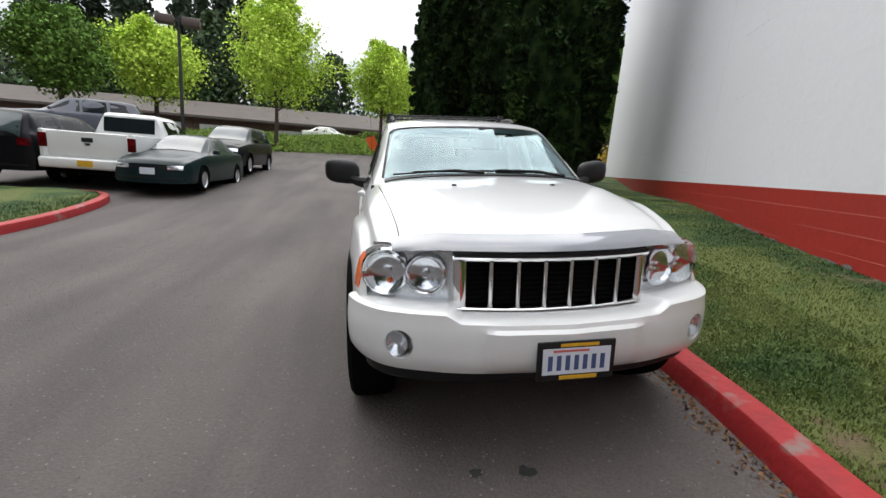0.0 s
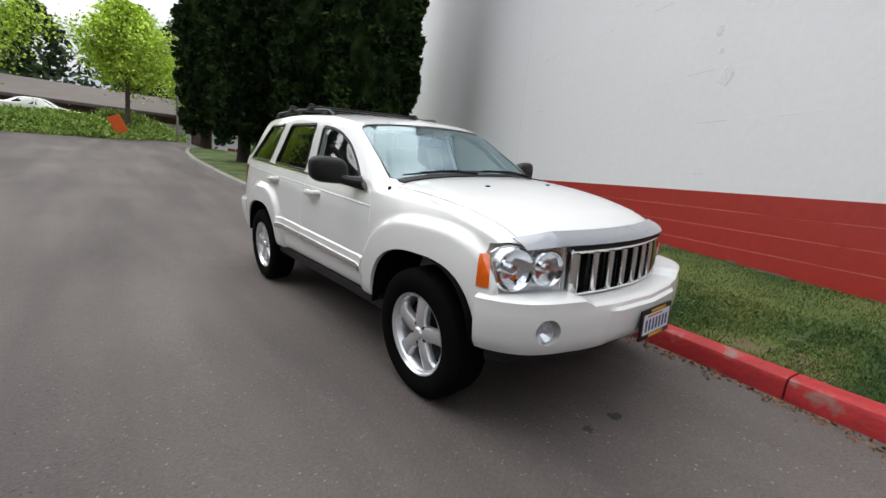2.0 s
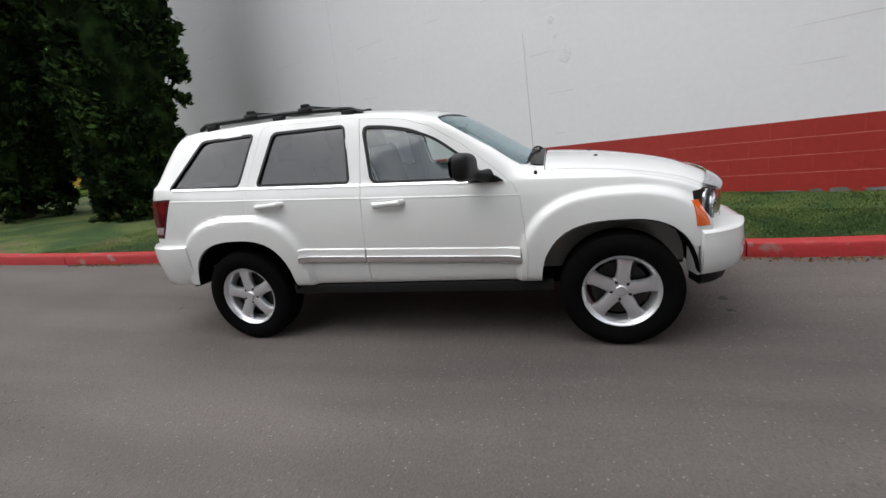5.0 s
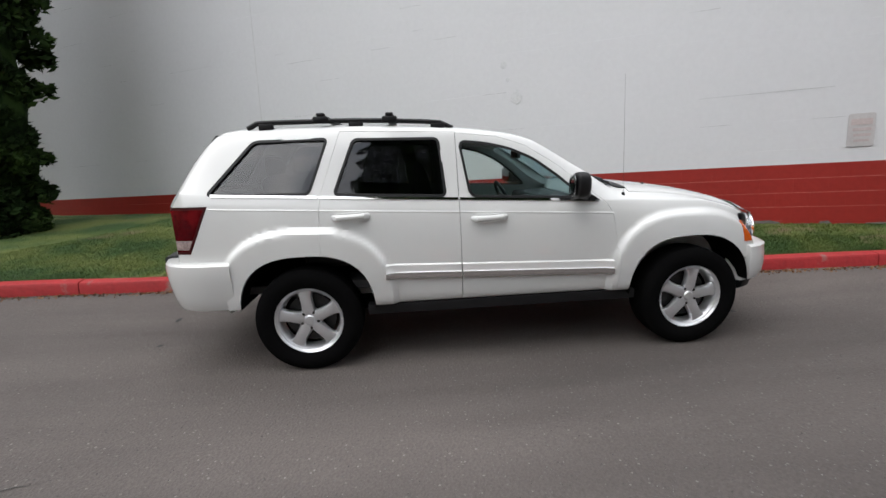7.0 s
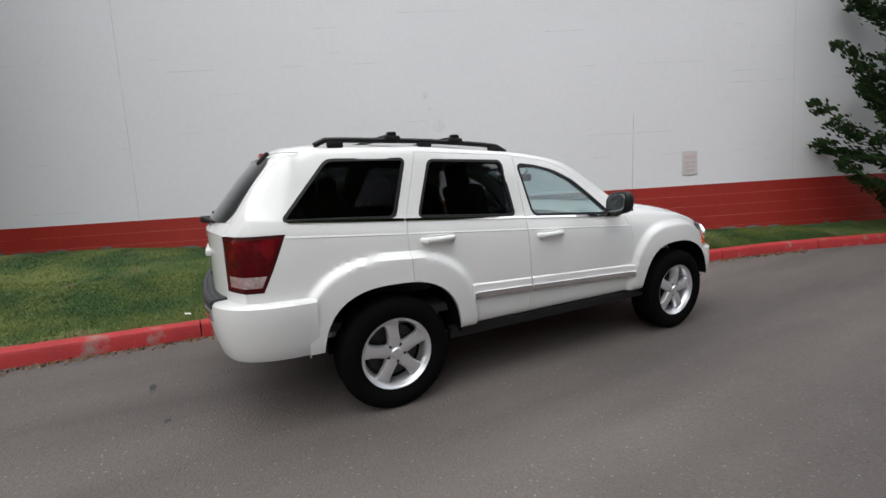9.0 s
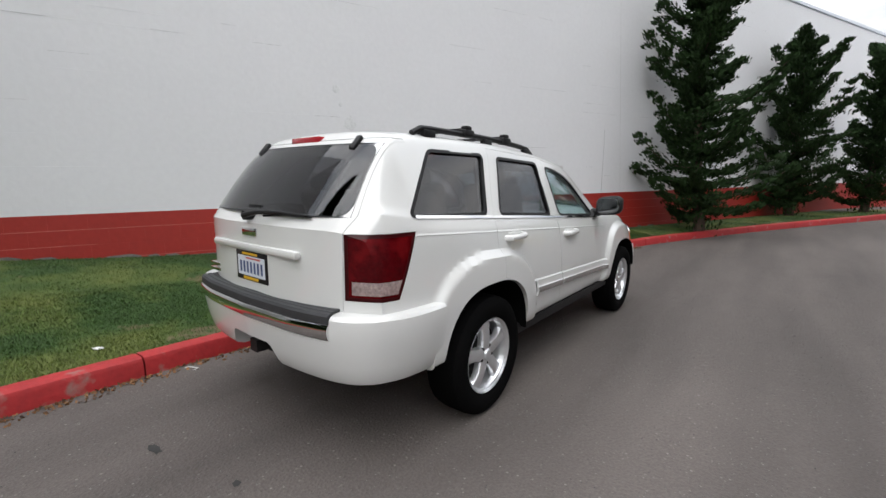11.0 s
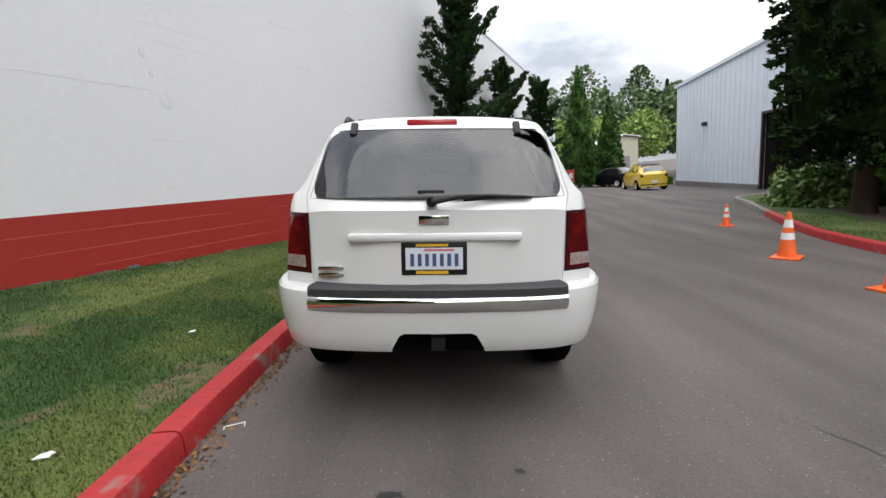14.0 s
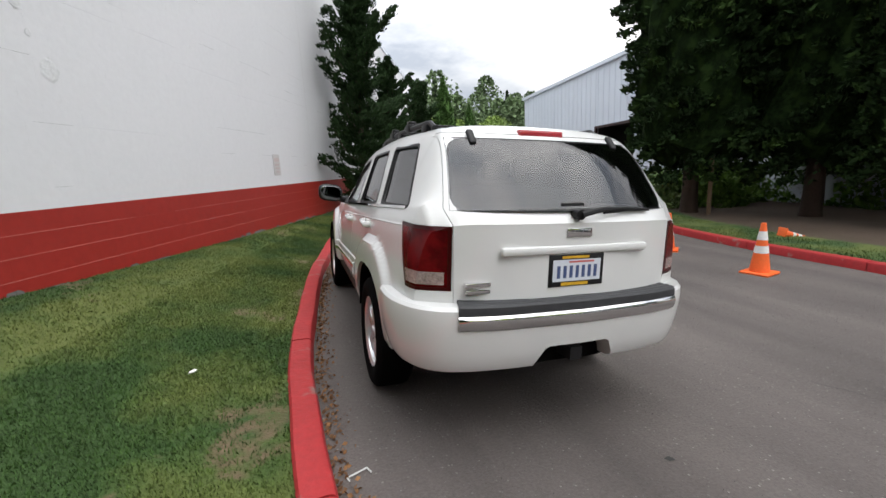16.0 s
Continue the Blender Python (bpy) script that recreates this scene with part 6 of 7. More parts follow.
for y in (-1.39, 1.39):
    for s in (-1, 1):
        wheel(wagon, s * 0.79, y, s, spin=8 if y < 0 else -6)
# underside
bm = bmesh.new()
box(bm, (-0.52, -1.75, 0.31), (0.52, 1.75, 0.46))
box(bm, (-0.70, -0.9, 0.36), (0.70, 0.9, 0.455))
for y in (-1.39, 1.39):
    tube(bm, [(-0.75, y, 0.372), (0.75, y, 0.372)], 0.05, 10)
part("chassis", bm, SHADE_BLACK, wagon, "dark underbody")
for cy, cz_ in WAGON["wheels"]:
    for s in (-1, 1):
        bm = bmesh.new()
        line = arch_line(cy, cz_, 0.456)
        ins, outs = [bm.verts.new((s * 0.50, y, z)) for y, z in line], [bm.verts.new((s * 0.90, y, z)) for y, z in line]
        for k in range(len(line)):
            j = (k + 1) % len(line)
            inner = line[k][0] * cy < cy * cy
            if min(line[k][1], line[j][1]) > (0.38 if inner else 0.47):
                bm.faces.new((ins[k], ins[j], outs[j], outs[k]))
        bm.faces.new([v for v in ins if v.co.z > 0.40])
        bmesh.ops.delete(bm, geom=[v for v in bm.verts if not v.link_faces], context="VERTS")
        part("wheel_liner", bm, SHADE_BLACK, wagon, "black wheel arch liner", smooth=True)
# cabin
cab = lambda n, lo, hi, m, r=0.02, label="": part(n, bevelled(lo, hi, r, 3), m, wagon, label, smooth=True)
cab("dashboard", (-0.70, -0.80, 0.85), (0.70, -0.42, 1.10), DASH, 0.05)
cab("floor_pan", (-0.74, -0.75, 0.54), (0.74, 2.15, 0.60), DASH, 0.01)
cab("console", (-0.12, -0.5, 0.58), (0.12, 0.45, 0.86), DASH, 0.03)
for x in (-0.38, 0.38):
    seat = thing("front_seat")
    seat.parent = wagon
    for nm, lo, hi, tilt in (("cushion", (-0.25, -0.25, -0.09), (0.25, 0.25, 0.09), 6), ):
        bm = bevelled(lo, hi, 0.05, 3)
        bmesh.ops.transform(bm, matrix=Matrix.Translation((x, 0.22, 0.78)) @ Matrix.Rotation(radians(-tilt), 4, "X"), verts=bm.verts)
        part(nm, bm, TRIM_CLOTH, seat, smooth=True)
    bm = bevelled((-0.245, -0.07, -0.33), (0.245, 0.07, 0.33), 0.05, 3)
    bmesh.ops.transform(bm, matrix=Matrix.Translation((x, 0.52, 1.10)) @ Matrix.Rotation(radians(-16), 4, "X"), verts=bm.verts)
    part("backrest", bm, TRIM_CLOTH, seat, smooth=True)
    bm = bevelled((-0.13, -0.05, -0.09), (0.13, 0.05, 0.09), 0.04, 3)
    bmesh.ops.transform(bm, matrix=Matrix.Translation((x, 0.64, 1.49)) @ Matrix.Rotation(radians(-14), 4, "X"), verts=bm.verts)
    part("headrest", bm, TRIM_CLOTH, seat, smooth=True)
bench = thing("rear_bench")
bench.parent = wagon
part("cushion", bevelled((-0.64, 0.98, 0.68), (0.64, 1.45, 0.86), 0.05, 3), TRIM_CLOTH, bench, smooth=True)
bm = bevelled((-0.64, -0.07, -0.30), (0.64, 0.07, 0.30), 0.05, 3)
bmesh.ops.transform(bm, matrix=Matrix.Translation((0, 1.55, 1.08)) @ Matrix.Rotation(radians(-18), 4, "X"), verts=bm.verts)
part("backrest", bm, TRIM_CLOTH, bench, smooth=True)
for x in (-0.38, 0.38):
    part("headrest", bevelled((x - 0.12, 1.60, 1.36), (x + 0.12, 1.70, 1.50), 0.04, 3), TRIM_CLOTH, bench, smooth=True)
bm = bmesh.new()
c, uu, vv = Vector((0.38, -0.28, 1.03)), Vector((1, 0, 0)), Vector((0, 0.42, 0.9)).normalized()
tube(bm, [c + 0.185 * (math.cos(a) * uu + math.sin(a) * vv) for a in np.linspace(0, 2 * math.pi, 29)], 0.016, 8, close=False)
for a in (0.3, 2.84, 4.71):
    tube(bm, [c, c + 0.18 * (math.cos(a) * uu + math.sin(a) * vv)], [0.035, 0.014], 8)
tube(bm, [c, c + Vector((0, -0.25, -0.10))], [0.05, 0.04], 10)
part("steering_wheel", bm, DASH, wagon, "dark steering wheel", smooth=True)
bm = bevelled((-0.12, -0.015, -0.035), (0.12, 0.02, 0.035), 0.015, 3)
bmesh.ops.translate(bm, verts=bm.verts, vec=(0, -0.30, 1.455))
tube(bm, [(0, -0.31, 1.47), (0, -0.36, 1.53)], 0.01, 6)
part("rear_view_mirror", bm, DASH, wagon, "", smooth=True)


# ---- other vehicles ----
SEDAN = dict(top=((-2.40, -2.33, -2.1, -1.2, -0.98, -0.9, -0.12, 0.2, 0.75, 1.0, 1.62, 1.72, 2.2, 2.36, 2.42), (0.60, 0.70, 0.78, 0.92, 0.95, 0.97, 1.37, 1.41, 1.40, 1.36, 1.06, 1.03, 1.0, 0.93, 0.80)),
             plan=((-2.42, -2.1, -1.4, 0.0, 1.4, 2.1, 2.42), (0.86, 0.94, 0.985, 1.0, 0.985, 0.94, 0.87)), roof_x=((-2.4, -1.0, -0.12, 0.6, 1.0, 1.6, 2.4), (0.62, 0.66, 0.54, 0.55, 0.54, 0.62, 0.60)),
             belt=lambda y: 0.93 + 0.02 * y, width=0.88, bottom=0.22, crown=0.03, front=-2.38, rear=2.38, nose_from=-1.5, nose_round=0.22, tail_from=1.6, tail_round=0.18, wheels=((-1.38, 0.32), (1.30, 0.32)), flare_r=0.36, flare=0.006, wheel_r=0.315,
             side=([(-0.72, 0.955), (-0.10, 1.325), (0.22, 1.35), (0.25, 0.965)], [(0.33, 0.965), (0.31, 1.345), (0.72, 1.335), (1.02, 1.28), (1.36, 1.0)]), screen=((-0.93, -0.16), 0.60, 0.50), back=((1.60, 1.03), 0.58, 0.50))
WAGON = dict(top=((-2.30, -2.24, -2.1, -1.3, -1.0, -0.92, -0.2, 0.1, 1.3, 1.9, 2.15, 2.30, 2.34), (0.75, 0.88, 0.96, 1.06, 1.10, 1.12, 1.58, 1.64, 1.66, 1.63, 1.35, 1.05, 0.95)),
             plan=((-2.34, -2.0, -1.4, 0.0, 1.4, 2.0, 2.34), (0.88, 0.95, 0.99, 1.0, 0.99, 0.97, 0.92)), roof_x=((-2.3, -1.0, -0.2, 0.6, 1.6, 2.3), (0.64, 0.68, 0.58, 0.60, 0.59, 0.68)),
             belt=lambda y: 1.08 + 0.03 * y, width=0.90, bottom=0.30, crown=0.03, front=-2.28, rear=2.30, nose_from=-1.4, nose_round=0.2, tail_from=1.6, tail_round=0.16, wheels=((-1.36, 0.36), (1.36, 0.36)), flare_r=0.46, flare=0.02, wheel_r=0.355,
             side=([(-0.72, 1.10), (-0.15, 1.50), (0.22, 1.565), (0.25, 1.12)], [(0.33, 1.12), (0.31, 1.57), (1.05, 1.575), (1.10, 1.13)], [(1.20, 1.135), (1.16, 1.575), (1.65, 1.55), (1.92, 1.17)]), screen=((-0.93, -0.22), 0.62, 0.54), back=((2.26, 1.97), 0.62, 0.53))
COUPE = dict(top=((-1.76, -1.70, -1.5, -0.95, -0.88, -0.25, 0.05, 0.9, 1.25, 1.62, 1.74), (0.62, 0.74, 0.86, 0.99, 1.02, 1.40, 1.46, 1.44, 1.34, 1.02, 0.85)),
             plan=((-1.78, -1.4, -0.9, 0.0, 0.9, 1.4, 1.78), (0.86, 0.94, 0.99, 1.0, 0.99, 0.96, 0.88)), roof_x=((-1.76, -0.9, -0.2, 0.5, 1.2, 1.74), (0.56, 0.62, 0.53, 0.54, 0.52, 0.56)),
             belt=lambda y: 0.98 + 0.03 * y, width=0.815, bottom=0.22, crown=0.03, front=-1.74, rear=1.72, nose_from=-0.9, nose_round=0.2, tail_from=1.0, tail_round=0.2, wheels=((-1.12, 0.30), (1.14, 0.30)), flare_r=0.36, flare=0.012, wheel_r=0.295,
             side=([(-0.62, 1.0), (-0.20, 1.33), (0.22, 1.385), (0.30, 1.015)], [(0.38, 1.015), (0.32, 1.385), (0.85, 1.37), (1.12, 1.05)]), screen=((-0.90, -0.27), 0.56, 0.48), back=((1.60, 1.30), 0.54, 0.46))


def car(name, S, at, turn, paint, label, lift=0.0, scale=1.0, plate_back=True, plate_front=True, category="car", roof_paint=None):
    c = thing(name, (at[0], at[1], float(rise(*at)) + lift), turn, label, category)
    c.scale = (scale, scale, scale)
    sk = shell(S, np.linspace(S["front"], S["rear"], 84), rounds=2)
    tree = BVHTree.FromBMesh(sk)
    ob = mesh_of(sk)
    wl_ = bmesh.new()
    wr = S["wheel_r"]
    for cy, cz in S["wheels"]:
        for s in (1, -1):
            lathe(wl_, [(0.0, s * 0.5), (wr + 0.05, s * 0.5), (wr + 0.05, s * 1.2), (0.0, s * 1.2)], 0, 36)
        for v in wl_.verts:
            if not v.tag:
                v.co.y += cy
                v.co.z += cz
                v.tag = True
    bmesh.ops.recalc_face_normals(wl_, faces=wl_.faces)
    ob = carve(ob, mesh_of(wl_), "DIFFERENCE")
    keep_mesh(ob, "body", paint, c)
    sx = lambda y, z, s: (tree.ray_cast(Vector((1.6 * s, y, z)), Vector((-s, 0, 0)))[0] or Vector((0.7 * s, y, z))).x
    for s in (-1, 1):
        for poly in S["side"]:
            poly = soften(poly, 0.3, 1)
            bm = bmesh.new()
            a = [bm.verts.new((sx(y, z, s) + s * 0.004, y, z)) for y, z in poly]
            b = [bm.verts.new((sx(y, z, s) - s * 0.02, y, z)) for y, z in poly]
            bm.faces.new(a)
            for i in range(len(a)):
                j = (i + 1) % len(a)
                bm.faces.new((a[i], a[j], b[j], b[i]))
            bmesh.ops.recalc_face_normals(bm, faces=bm.faces)
            part("window", bm, CAR_GLASS, c, "dark window glass")
        bm = bevelled((s * 0.90 - 0.09, -0.66, S["belt"](0) + 0.02), (s * 0.90 + 0.09, -0.57, S["belt"](0) + 0.14), 0.03, 2)
        part("door_mirror", bm, paint, c, smooth=True)
        for cy, cz in S["wheels"]:
            small_wheel(c, s * (S["width"] - 0.115), cy, s, wr)
    zt = lambda x, y: (tree.ray_cast(Vector((x, y, 3)), Vector((0, 0, -1)))[0] or Vector((x, y, 1))).z
    for nm, (rng_, w0, w1), lab in (("windscreen", S["screen"], "sloping windscreen"), ("rear_window", S["back"], "rear window")):
        rows = []
        for q in np.linspace(0.04, 0.94, 6):
            y = rng_[0] + (rng_[1] - rng_[0]) * q
            w = w0 + (w1 - w0) * q
            rows.append([(x, y, zt(x, y) + 0.006) for x in np.linspace(-w, w, 11)])
        sheet(nm, rows, (0, 0, 0.004), SCREEN_GLASS, c, lab)
    if roof_paint:
        sheet("soft_top", [[(x, y, zt(x, y) + 0.008) for x in np.linspace(-0.53, 0.53, 11)] for y in np.linspace(-0.2, 1.28, 12)], (0, 0, 0.012), roof_paint, c, "dark cloth roof")
    fy = lambda x, z: (tree.ray_cast(Vector((x, -4, z)), Vector((0, 1, 0)))[0] or Vector((x, S["front"], z))).y
    ry = lambda x, z: (tree.ray_cast(Vector((x, 4, z)), Vector((0, -1, 0)))[0] or Vector((x, S["rear"], z))).y
    hz = float(smooth_table(*S["top"], S["front"] + 0.15))
    for s in (-1, 1):
        xs = np.linspace(0.40, S["width"] * 0.80, 7) * s
        sheet("headlamp", [[(x, fy(x, z) - 0.004, z) for x in xs] for z in (hz - 0.20, hz - 0.15, hz - 0.10)], (0, -0.008, 0), LAMP_SILVER, c, "clear headlamp")
        xs = np.linspace(0.56, S["width"] * 0.86, 6) * s
        bz = S["belt"](S["rear"]) - 0.28
        sheet("tail_lamp", [[(x, ry(x, z) + 0.004, z) for x in xs] for z in (bz, bz + 0.08, bz + 0.16)], (0, 0.008, 0), RED_LENS, c, "red tail lamp")
    xs = np.linspace(-0.36, 0.36, 9)
    sheet("grille", [[(x, fy(x, z) - 0.004, z) for x in xs] for z in (hz - 0.19, hz - 0.12)], (0, -0.006, 0), BLACK_PLASTIC, c, "black grille")
    for f, s, on in ((fy, -1, plate_front), (ry, 1, plate_back)):
        xs = np.linspace(-0.70, 0.70, 13)
        z0 = S["bottom"] + 0.10
        sheet("bumper_strip", [[(x, f(x, z) + s * 0.004, z) for x in xs] for z in (z0, z0 + 0.04)], (0, s * 0.012, 0), BLACK_PLASTIC, c, "black bumper strip")
        if on:
            z0 = S["bottom"] + 0.20
            y = f(0.0, z0 + 0.08) + s * 0.012
            bm = bmesh.new()
            box(bm, (-0.155, min(y, y + s * 0.01), z0), (0.155, max(y, y + s * 0.01), z0 + 0.15))
            part("number_plate", bm, PLATE_WHITE, c, "plain pale number plate")
    return c


def small_wheel(parent, x, y, s, r):
    w = thing("wheel", (x, y, r))
    w.parent = parent
    h = 0.105
    bm = bmesh.new()
    lathe(bm, [(r * 0.64, -h), (r - 0.03, -h), (r, -h * 0.6), (r, h * 0.6), (r - 0.03, h), (r * 0.64, h)], 0, 36, full=False)
    part("tyre", bm, RUBBER, w, "black tyre", smooth=True)
    bm = bmesh.new()
    lathe(bm, [(r * 0.65, s * h * 0.92), (r * 0.60, s * h * 0.70), (r * 0.30, s * h * 0.55), (r * 0.18, s * h * 0.75), (0.0, s * h * 0.78)], 0, 30, full=False)
    part("rim", bm, ALLOY, w, "silver wheel", smooth=True)
    return w


SCREEN_GLASS = mat("car_screen_glass", (0.055, 0.072, 0.075), 0.06, vary=0.1, spec=0.5, coat=0.35)
CAR_GLASS = mat("dark_car_glass", (0.010, 0.014, 0.015), 0.06, vary=0.05, spec=0.3)
GREEN_PAINT = mat("dark_green_paint", (0.008, 0.020, 0.022), 0.30, vary=0.05, coat=0.12, spec=0.15)
BLACK_PAINT = mat("black_paint", (0.007, 0.007, 0.009), 0.30, vary=0.05, coat=0.12, spec=0.15)
SLATE_PAINT = mat("slate_paint", (0.075, 0.082, 0.105), 0.35, vary=0.05, coat=0.5)
YELLOW_PAINT = mat("yellow_paint", (0.65, 0.46, 0.05), 0.35, vary=0.03, coat=1.0)
car("sedan", SEDAN, (-5.75, 8.95), 0, GREEN_PAINT, "dark green four-door sedan parked facing down the drive", scale=0.96)
car("crossover", WAGON, (-5.9, 13.3), 0, BLACK_PAINT, "black crossover wagon parked behind the green sedan")
car("off_road_wagon", WAGON, (-9.3, 9.7), 180, BLACK_PAINT, "black off-road wagon parked nose in beside the pickup")
car("estate_wagon", WAGON, (-12.6, 16.0), -70, SLATE_PAINT, "slate grey wagon on the upper row", lift=0.7)
car("white_sedan", SEDAN, (-4.6, 35.2), 85, PAINT, "white sedan half hidden behind the ivy bank", lift=0.5)
car("small_hatchback", COUPE, (-11.7, -20.6), -6, YELLOW_PAINT, "small yellow hatchback with a dark roof", roof_paint=BLACK_PLASTIC)
car("black_sedan", SEDAN, (-12.5, -27.6), 28, BLACK_PAINT, "black sedan parked across the end of the drive")

# white pickup, tail towards the drive
pick = thing("pickup_truck", (-7.4, 7.55, float(rise(-7.4, 8.5))), 180, "white pickup truck with its tailgate to the drive", "truck")
TRUCK = dict(SEDAN, top=((-5.6, -5.5, -5.3, -4.2, -4.0, -3.9, -3.2, -2.9, -1.95, -1.85, -1.8), (0.95, 1.12, 1.18, 1.26, 1.28, 1.30, 1.80, 1.88, 1.88, 1.80, 1.35)), plan=((-5.6, -5.2, -4.5, -1.8), (0.88, 0.95, 1, 1)), roof_x=((-5.6, -4.0, -3.2, -2.4, -1.8), (0.75, 0.80, 0.64, 0.66, 0.66)), belt=lambda y: 1.24, width=1.0, bottom=0.45, front=-5.6, rear=-1.8, nose_from=-4.6, nose_round=0.2, tail_from=-1.9, tail_round=0.0, wheels=((-4.55, 0.4), (-1.05, 0.4)), flare_r=0.5, flare=0.03, wheel_r=0.39)
sk = shell(TRUCK, np.linspace(-5.6, -1.8, 70), rounds=2)
tk = BVHTree.FromBMesh(sk)
part("cab", sk, PAINT, pick, smooth=True)
sx = lambda y, z, s: (tk.ray_cast(Vector((1.6 * s, y, z)), Vector((-s, 0, 0)))[0] or Vector((0.7 * s, y, z))).x
for s in (-1, 1):
    for poly in ([(-3.75, 1.28), (-3.2, 1.70), (-2.9, 1.78), (-2.85, 1.29)], [(-2.78, 1.29), (-2.80, 1.78), (-2.1, 1.76), (-2.05, 1.29)]):
        bm = bmesh.new()
        a = [bm.verts.new((sx(y, z, s) + s * 0.005, y, z)) for y, z in poly]
        bm.faces.new(a)
        bmesh.ops.solidify(bm, geom=list(bm.faces), thickness=0.01)
        part("window", bm, CAR_GLASS, pick, "dark cab glass")
    # bed sides
    part("bed_side", bevelled((min(s * 0.90, s * 1.0), -1.78, 0.52), (max(s * 0.90, s * 1.0), 0.0, 1.30), 0.03, 2), PAINT, pick, smooth=True)
    part("tail_lamp", bevelled((min(s * 0.84, s * 1.004), -0.05, 0.90), (max(s * 0.84, s * 1.004), 0.012, 1.22), 0.015, 2), RED_LENS, pick, "tall red tail lamp", smooth=True)
    for cy in (-4.55, -1.05):
        small_wheel(pick, s * 0.86, cy, s, 0.39)
part("bed_floor", bevelled((-0.95, -1.8, 0.62), (0.95, -0.02, 0.72), 0.01), PAINT, pick)
tg = part("tailgate", bevelled((-0.835, -0.07, 0.72), (0.835, 0.0, 1.29), 0.025, 3), PAINT, pick, smooth=True)
part("latch", bevelled((-0.12, -0.01, 1.06), (0.12, 0.015, 1.16), 0.01), BLACK_PLASTIC, tg, smooth=True)
part("emblem", bevelled((-0.06, -0.01, 0.98), (0.06, 0.012, 1.04), 0.005), CHROME, tg, "plain chrome badge", smooth=True)
bp = part("rear_bumper", bevelled((-0.97, -0.12, 0.44), (0.97, 0.14, 0.68), 0.05, 3), PAINT, pick, smooth=True)
bm = bmesh.new()
box(bm, (-0.16, 0.14, 0.50), (0.16, 0.152, 0.64))
part("number_plate", bm, PLATE_YELLOW, bp, "plate in a yellow dealer frame")
ty = lambda x, z: (tk.ray_cast(Vector((x, 2, z)), Vector((0, -1, 0)))[0] or Vector((x, -1.85, z))).y
sheet("rear_window", [[(x, ty(x, z) + 0.006, z) for x in np.linspace(-0.62, 0.62, 9)] for z in (1.38, 1.52, 1.66, 1.76)], (0, 0.01, 0), CAR_GLASS, pick, "dark rear cab window")
bm = bmesh.new()
box(bm, (-0.8, -5.3, 0.30), (0.8, -0.1, 0.50))
part("chassis", bm, SHADE_BLACK, pick)

# ---- traffic cones ----
def cone_parts(t):
    part("base", bevelled((-0.18, -0.18, 0.0), (0.18, 0.18, 0.035), 0.012, 2), ORANGE, t, smooth=True)
    prof = lambda z: 0.125 - (z - 0.035) * (0.125 - 0.03) / 0.675
    for nm, z0, z1, m in (("body", 0.035, 0.30, ORANGE), ("collar", 0.30, 0.40, REFLECT), ("body", 0.40, 0.48, ORANGE), ("collar", 0.48, 0.60, REFLECT), ("tip", 0.60, 0.71, ORANGE)):
        bm = bmesh.new()
        o = 0.002 if nm == "collar" else 0.0
        lathe(bm, [(prof(z0) + o, z0), (prof(z1) + o, z1)] + ([(prof(z1) * 0.7, z1 + 0.004)] if nm == "tip" else []), 2, 24, full=nm == "tip")
        part(nm, bm, m, t, "white reflective collar" if nm == "collar" else "", smooth=True)


cone = thing("traffic_cone", (-4.74, 0.19, float(rise(-4.74, 0.19))), 10, "orange traffic cone with two white collars on the drive", "cone", "traffic cones")
cone_parts(cone)
for x, y, a, k in ((-5.02, -1.62, 40, 0.95), (-6.25, -4.85, 5, 0.68)):
    copy_thing(cone, pose(x, y, float(rise(x, y)), 0, 0, a) @ Matrix.Scale(k, 4))
lying = copy_thing(cone, pose(-7.35, -1.2, float(rise(-7.35, -1.2)) + 0.20, 101, 0, -112) @ Matrix.Scale(0.62, 4))
tagged(lying, "orange traffic cone lying on its side in the bed")

# ---- bed furniture ----
post = thing("sign_post", (-9.25, -4.25, float(rise(-9.25, -4.25)) + 0.08), 35, "weathered wooden post with a small grey sign plate", "sign")
part("post", bevelled((-0.05, -0.05, -0.2), (0.05, 0.05, 2.0), 0.008), WOOD, post, smooth=True)
part("sign_plate", bevelled((-0.15, 0.05, 1.62), (0.15, 0.065, 2.05), 0.005), SIGN_WHITE, post, "blank grey plate")


def shrub(at, w, h, label, material=MID_LEAF, n=2600, leaf=0.10, seed=0, lift=0.1, name="shrub"):
    r = np.random.default_rng(1500 + seed)
    t = thing(name, (at[0], at[1], float(rise(*at)) + lift), label=label, category="shrub")
    c = []
    for k in range(9):
        a = k * 2.4
        e = Vector((0.4 * w * math.cos(a) * r.uniform(0.5, 1), 0.4 * w * math.sin(a) * r.uniform(0.5, 1), h * r.uniform(0.5, 0.85)))
        part("stem", tube(bmesh.new(), [(0, 0, -0.1), e * 0.5 + Vector((0, 0, 0.1)), e], [0.03, 0.02, 0.008], 5), BARK, t)
        c.append(np.array(e))
    d = r.normal(size=(n, 3))
    d /= np.linalg.norm(d, axis=1)[:, None]
    d[:, 2] = np.abs(d[:, 2])
    lump = 1 + 0.16 * np.sin(5 * np.arctan2(d[:, 1], d[:, 0]) + seed) + 0.12 * np.sin(9 * d[:, 2] + 3 * d[:, 0])
    p = d * np.array([w / 2, w / 2, h]) * (lump * r.uniform(0.70, 1.05, n))[:, None]
    leaves("foliage", p, leaf, material, t, up=0.2, stretch=1.7)
    return t


